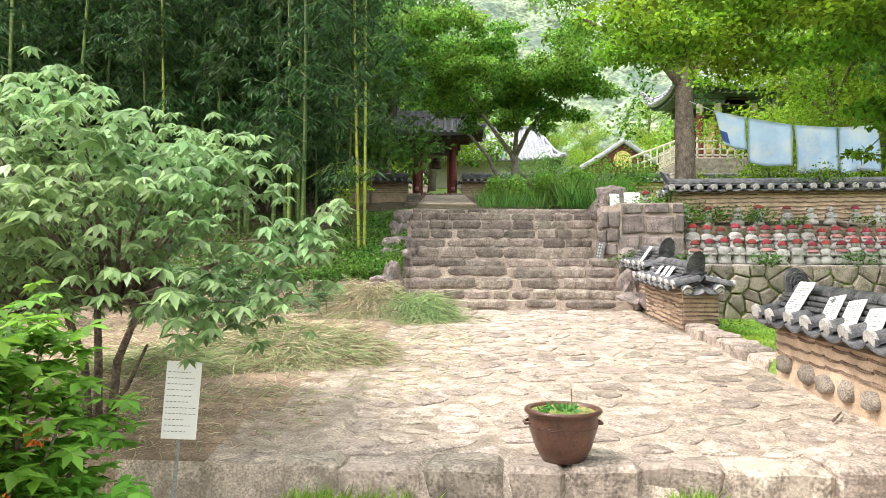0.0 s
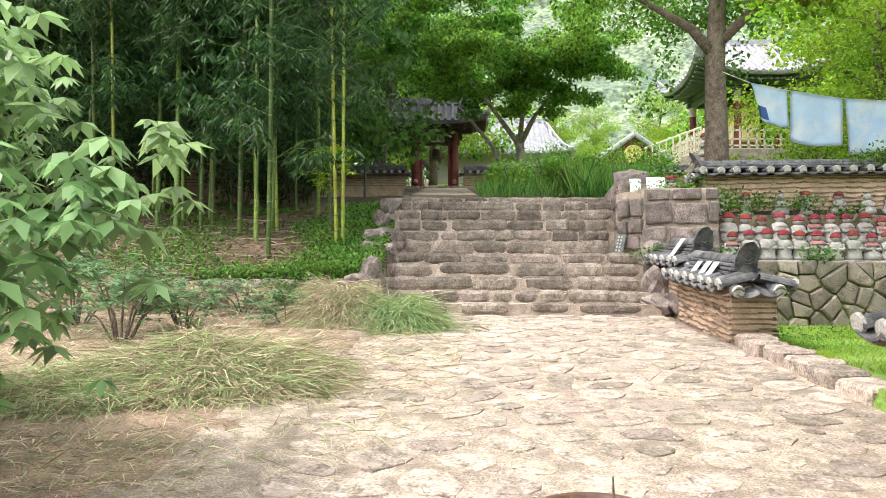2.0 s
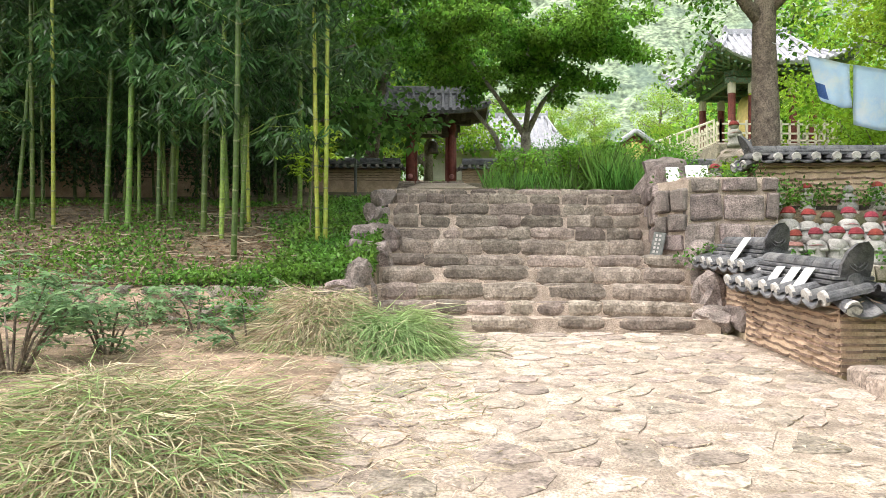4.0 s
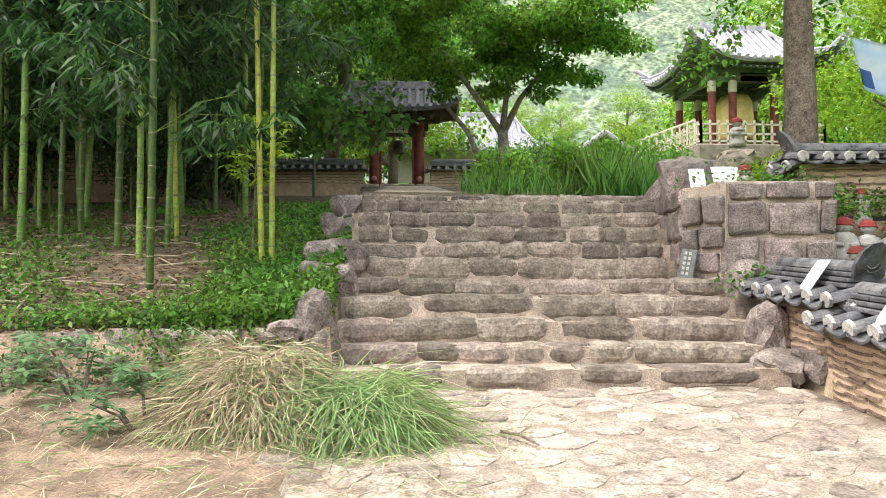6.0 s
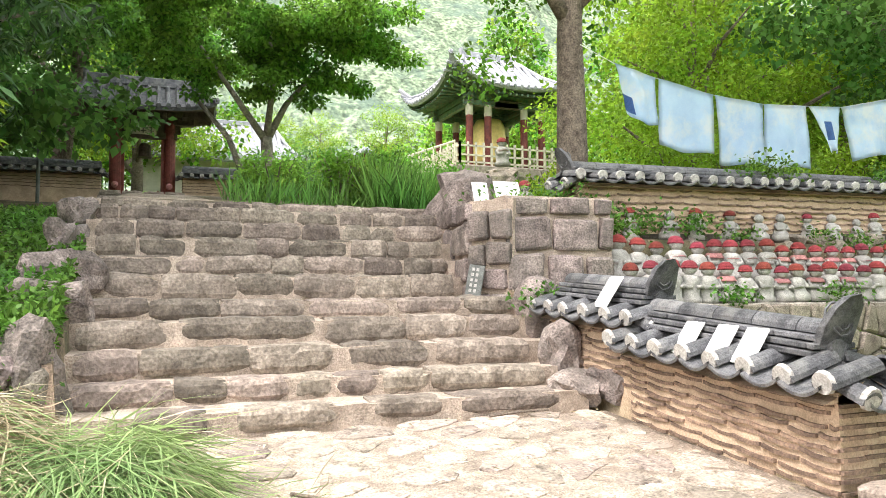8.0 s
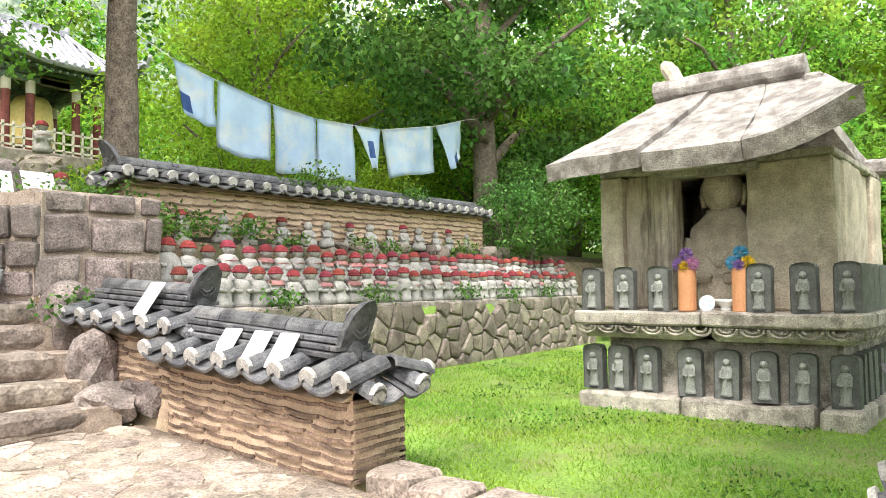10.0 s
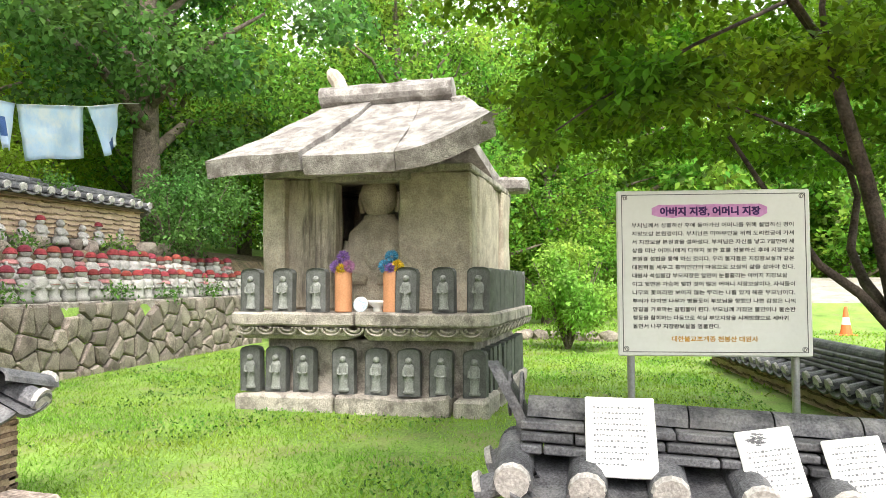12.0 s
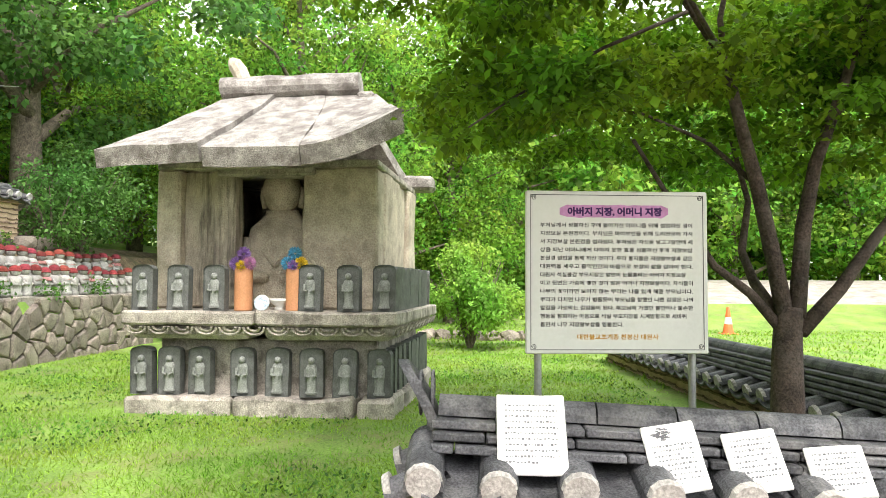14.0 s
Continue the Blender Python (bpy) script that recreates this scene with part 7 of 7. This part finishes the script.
stuff("dead_leaves", leaf_quads(np.c_[P, gz(P) + .015], np.c_[rng.normal(size=(n, 2)), rng.normal(0, .15, n)], rand_dirs(n, 2.5), rng.uniform(.05, .16, n), rng.uniform(.008, .03, n)), OLDLEAF, "dry bamboo leaves littering the slope", "leaves")
# creepers hanging over the low wall of the bed
cl = []
for x, r, k in ((-1.15, .2, 160), (-1.6, .3, 900), (-1.95, .32, 1100), (-2.3, .2, 260), (-3.1, .25, 160), (-4.4, .35, 420), (-5.6, .4, 420), (-7.0, .4, 360)):
    for _ in range(k):
        h = rnd.random()
        cl.append((x + rnd.gauss(0, r), 13.05 - .4 * math.sin(h * 2.2) + rnd.gauss(0, .05), 1.5 - .75 * h + rnd.gauss(0, .06)))
cl = np.array(cl)
stuff("creeper", leaf_quads(cl, rand_dirs(len(cl)), rand_dirs(len(cl), .8), rng.uniform(.03, .06, len(cl)), .028), LEAF_COVER, "leafy creeper hanging over the low stone wall", "plants")
# plants growing on the terrace and over the wall tops
cl = []
for x, y, zz, r, k in ((3.9, 15.2, 2.88, .3, 200), (4.6, 15.0, 2.85, .35, 420), (4.95, 14.85, 2.65, .25, 300), (5.6, 14.95, 2.7, .22, 260), (6.4, 14.9, 2.7, .2, 220), (7.2, 14.95, 2.55, .2, 160), (7.9, 15.1, 3.5, .3, 420), (10.2, 15.1, 3.5, .22, 280), (8.6, 14.9, 2.6, .18, 120), (3.62, 13.85, 1.75, .18, 300), (6.3, 14.15, 1.78, .16, 160), (8.1, 14.2, 1.8, .2, 170), (10.5, 14.2, 1.82, .2, 160), (12, 14.2, 1.75, .22, 160), (13.5, 14.2, 1.8, .22, 160), (4.75, 14.2, 1.75, .2, 200), (4.4, 15.6, 2.9, .35, 300), (5.2, 15.65, 3.0, .4, 350), (9.3, 14.85, 2.5, .2, 150), (11.4, 14.85, 2.6, .25, 200)):
    for _ in range(k):
        cl.append((x + rnd.gauss(0, r), y + rnd.gauss(0, r * .35), zz + rnd.gauss(0, r * .4)))
cl = np.array(cl)
stuff("wall_plants", leaf_quads(cl, rand_dirs(len(cl)), rand_dirs(len(cl), 1.2), rng.uniform(.04, .09, len(cl)), .04), LEAF_COVER, "small green weeds growing over the stone walls", "plants")


def heap(name, cx, cy, rx, ry, h, n, mats, label, length=.4):
    """A heap of cut stalks: dry and green strands lying over a low mound."""
    for mat, share, suffix in mats:
        k = int(n * share)
        a, r = rng.uniform(0, 6.283, k), np.sqrt(rng.random(k))
        x, y = cx + np.cos(a) * r * rx, cy + np.sin(a) * r * ry
        bumps = np.array([1 + .55 * noise.noise(Vector((u * 3.2, v * 3.2, cx))) for u, v in zip(x, y)])
        z = np.array([ground_z(u, v) for u, v in zip(x, y)]) + h * (1 - r ** 2) * bumps * rng.uniform(.5, 1.0, k) + .02
        slope = -h * 2 * r / max(rx, ry)
        turn = np.where(rng.random(k) < .45, a, rng.uniform(0, 6.283, k)) + rng.normal(0, .5, k)
        D = np.c_[np.cos(turn), np.sin(turn), slope * .45 + rng.normal(0, .28, k)]
        L = length * rng.uniform(.3, 1.1, k)
        stuff(name, leaf_quads(np.c_[x, y, z], D, rand_dirs(k, 1), L, rng.uniform(.004, .011, k)), mat, label[suffix], "hay")


OLD = leaf_material("old_brown_stalk", (.36, .28, .19), .2, .5, rough=.9)
hay = {"old": "brown rotting stalks in a heap on the bed", "dry": "heap of dry cut stalks on the bed", "green": "freshly cut green stalks on the bed"}
heap("hay_heap", -1.75, 8.3, 1.15, .95, .3, 13000, ((STRAW, .4, "dry"), (CUT, .35, "green"), (OLD, .25, "old")), hay)
heap("hay_heap", -2.7, 7.6, .8, .6, .16, 4500, ((STRAW, .35, "dry"), (CUT, .5, "green"), (OLD, .15, "old")), hay)
heap("hay_heap", -1.1, 11.6, .75, .7, .52, 12000, ((STRAW, .4, "dry"), (CUT, .22, "green"), (OLD, .38, "old")), hay, .34)
heap("hay_heap", -.45, 11.45, .62, .4, .4, 5200, ((CUT, .9, "green"), (STRAW, .1, "dry")), hay, .6)
heap("hay_scatter", -2.2, 9, 2.6, 3.6, .03, 5200, ((STRAW, .8, "dry"), (CUT, .2, "green")), hay, .28)
heap("hay_scatter", -4.5, 7.5, 2.0, 4.0, .03, 2000, ((STRAW, .9, "dry"), (CUT, .1, "green")), hay, .28)
heap("hay_scatter", -2.0, 5.7, 1.1, 1.0, .04, 1500, ((STRAW, .55, "dry"), (OLD, .35, "old"), (CUT, .1, "green")), hay, .2)
heap("hay_scatter", -2.6, 9.5, 3.0, 3.2, .03, 2600, ((OLD, .8, "old"), (CUT, .2, "green")), hay, .16)
heap("hay_scatter", .15, 11.2, .6, .3, .03, 160, ((CUT, .7, "green"), (STRAW, .3, "dry")), hay, .5)
k = 1700
P = np.c_[rng.uniform(-1.0, 3.3, k), rng.uniform(5, 12.6, k)]
stuff("paving_litter", leaf_quads(np.c_[P, np.array([plaza_z(y) for y in P[:, 1]]) + .012], np.c_[rng.normal(size=(k, 2)), np.zeros(k)], rand_dirs(k, 3), rng.uniform(.02, .1, k), rng.uniform(.006, .02, k)), STRAW, "bits of dry leaf and straw strewn on the paving", "leaves")
# fallen bamboo sticks on the slope
for (a, b), (c, d) in (((2.3, 12.55), (2.85, 12.6)), ((3.0, 5.65), (3.2, 5.9)), ((.55, 11.3), (.75, 11.0))):
    bm = bm_new()
    add_tube(bm, [(a, b, plaza_z(b) + .02), ((a + c) / 2, (b + d) / 2, plaza_z(b) + .03), (c, d, plaza_z(d) + .02)], [.012, .01, .006], 6)
    tagged(new("fallen_stick", mesh_of("fallen_stick", bm, BARK)), "brown stick lying on the paving", "stick", "fallen sticks")
for i in range(90):
    x, y = rnd.uniform(-7.5, -1.4), rnd.uniform(13.15, 16.5)
    bm = bm_new()
    l, a = rnd.uniform(.3, .9), rnd.uniform(0, 3.14)
    e = (x + math.cos(a) * l, y + math.sin(a) * l * .5)
    add_tube(bm, [(x, y, ground_z(x, y) + .03), (*e, ground_z(*e) + .04)], [.012, .009], 6)
    tagged(new("fallen_stick", mesh_of("fallen_stick", bm, STRAW)), "dry pale bamboo stick lying on the slope", "stick", "fallen sticks")


# ---- kerb and paving ----
kerb = thing("kerb", "worn pale stone kerb at the edge of the paved walk", "kerb", kind="structure")
x = -2.5
while x < 3.3:
    w = rnd.uniform(.35, .75)
    bm = bm_new()
    add_box(bm, -w / 2 + .012, 0, 0, w / 2 - .012, .34, .24, .035)
    bmesh.ops.subdivide_edges(bm, edges=[e for e in bm.edges if e.calc_length() > .2], cuts=2, use_grid_fill=True)
    roughen(bm, .035, 4, x)
    part("kerb_stone", bm, FLAG, kerb, at=pose(x + w / 2, 4.52 + (.06 if x < -1 else 0) + rnd.uniform(-.02, .02), .065 + rnd.uniform(-.01, .01), 0, 0, rnd.uniform(-2, 2) - 3))
    x += w
for x, y, s in ((-.35, 4.35, .35), (-.75, 4.4, .2), (1.5, 4.4, .18)):
    k = 130
    P = np.c_[rng.normal(x, s * .5, k), rng.normal(y, .05, k)]
    blades(P, gz(P), .13, .012, BLADE, "kerb_weeds", "tufts of grass below the stone kerb", "grass", .5)
side = thing("edging", "stone edging between the walk and the lawn", "kerb", kind="structure")
y = 7.65
while y < 10.2:
    l = rnd.uniform(.35, .6)
    bm = bm_new()
    add_box(bm, 0, 0, 0, .36, l - .02, .2, .03)
    bmesh.ops.subdivide_edges(bm, edges=[e for e in bm.edges if e.calc_length() > .2], cuts=2, use_grid_fill=True)
    roughen(bm, .03, 4, y)
    part("edging_stone", bm, FLAG, side, at=pose(3.36 + rnd.uniform(-.02, .02), y, plaza_z(y) - .07, 0, 0, rnd.uniform(-3, 3)))
    y += l
# cobbles set in the foot of the walk-side wall
foot = bpy.data.objects["wall_walk_side"]
for y in (7.2, 6.75, 6.45, 6.1, 5.75, 5.3, 4.9, 4.4, 4.0):
    ob = part("foot_stone", lump(.06, rnd.uniform(.08, .13), rnd.uniform(.06, .1), y, .15, 2), RUBBLE, foot, smooth=True)
    ob.matrix_basis = foot.matrix_basis.inverted() @ pose(3.36, y, plaza_z(y) + .14 + rnd.uniform(-.02, .03))
pave = thing("pavement", "walk of flat pinkish fieldstones set in sandy mortar", "pavement", kind="structure")
count = 0
for p, poly in cells(scatter_grid(-1.4, 4.85, 3.35, 12.72, .44, .33, .46), -1.4, 4.85, 3.35, 12.72):
    if p[0] < bed_edge(p[1]) + .12 or (p[0] < .1 and p[1] > 10.9):
        continue
    s, cx, cy = cell_stone(poly, rnd.uniform(.03, .085), .008, .1, .6)
    bmesh.ops.subdivide_edges(s, edges=[e for e in s.edges if e.calc_length() > .1], cuts=1)
    for v in s.verts:
        q = noise.noise_vector(Vector((v.co.x + cx, v.co.y + cy, 0)) * 7)
        v.co += Vector((q.x * .03, q.y * .03, q.z * .004))
    part("paving_stone", s, FLAG, pave, at=pose(cx, cy, plaza_z(cy) - .017 + rnd.uniform(-.004, .005), math.degrees(math.atan(.073)), 0, 0))
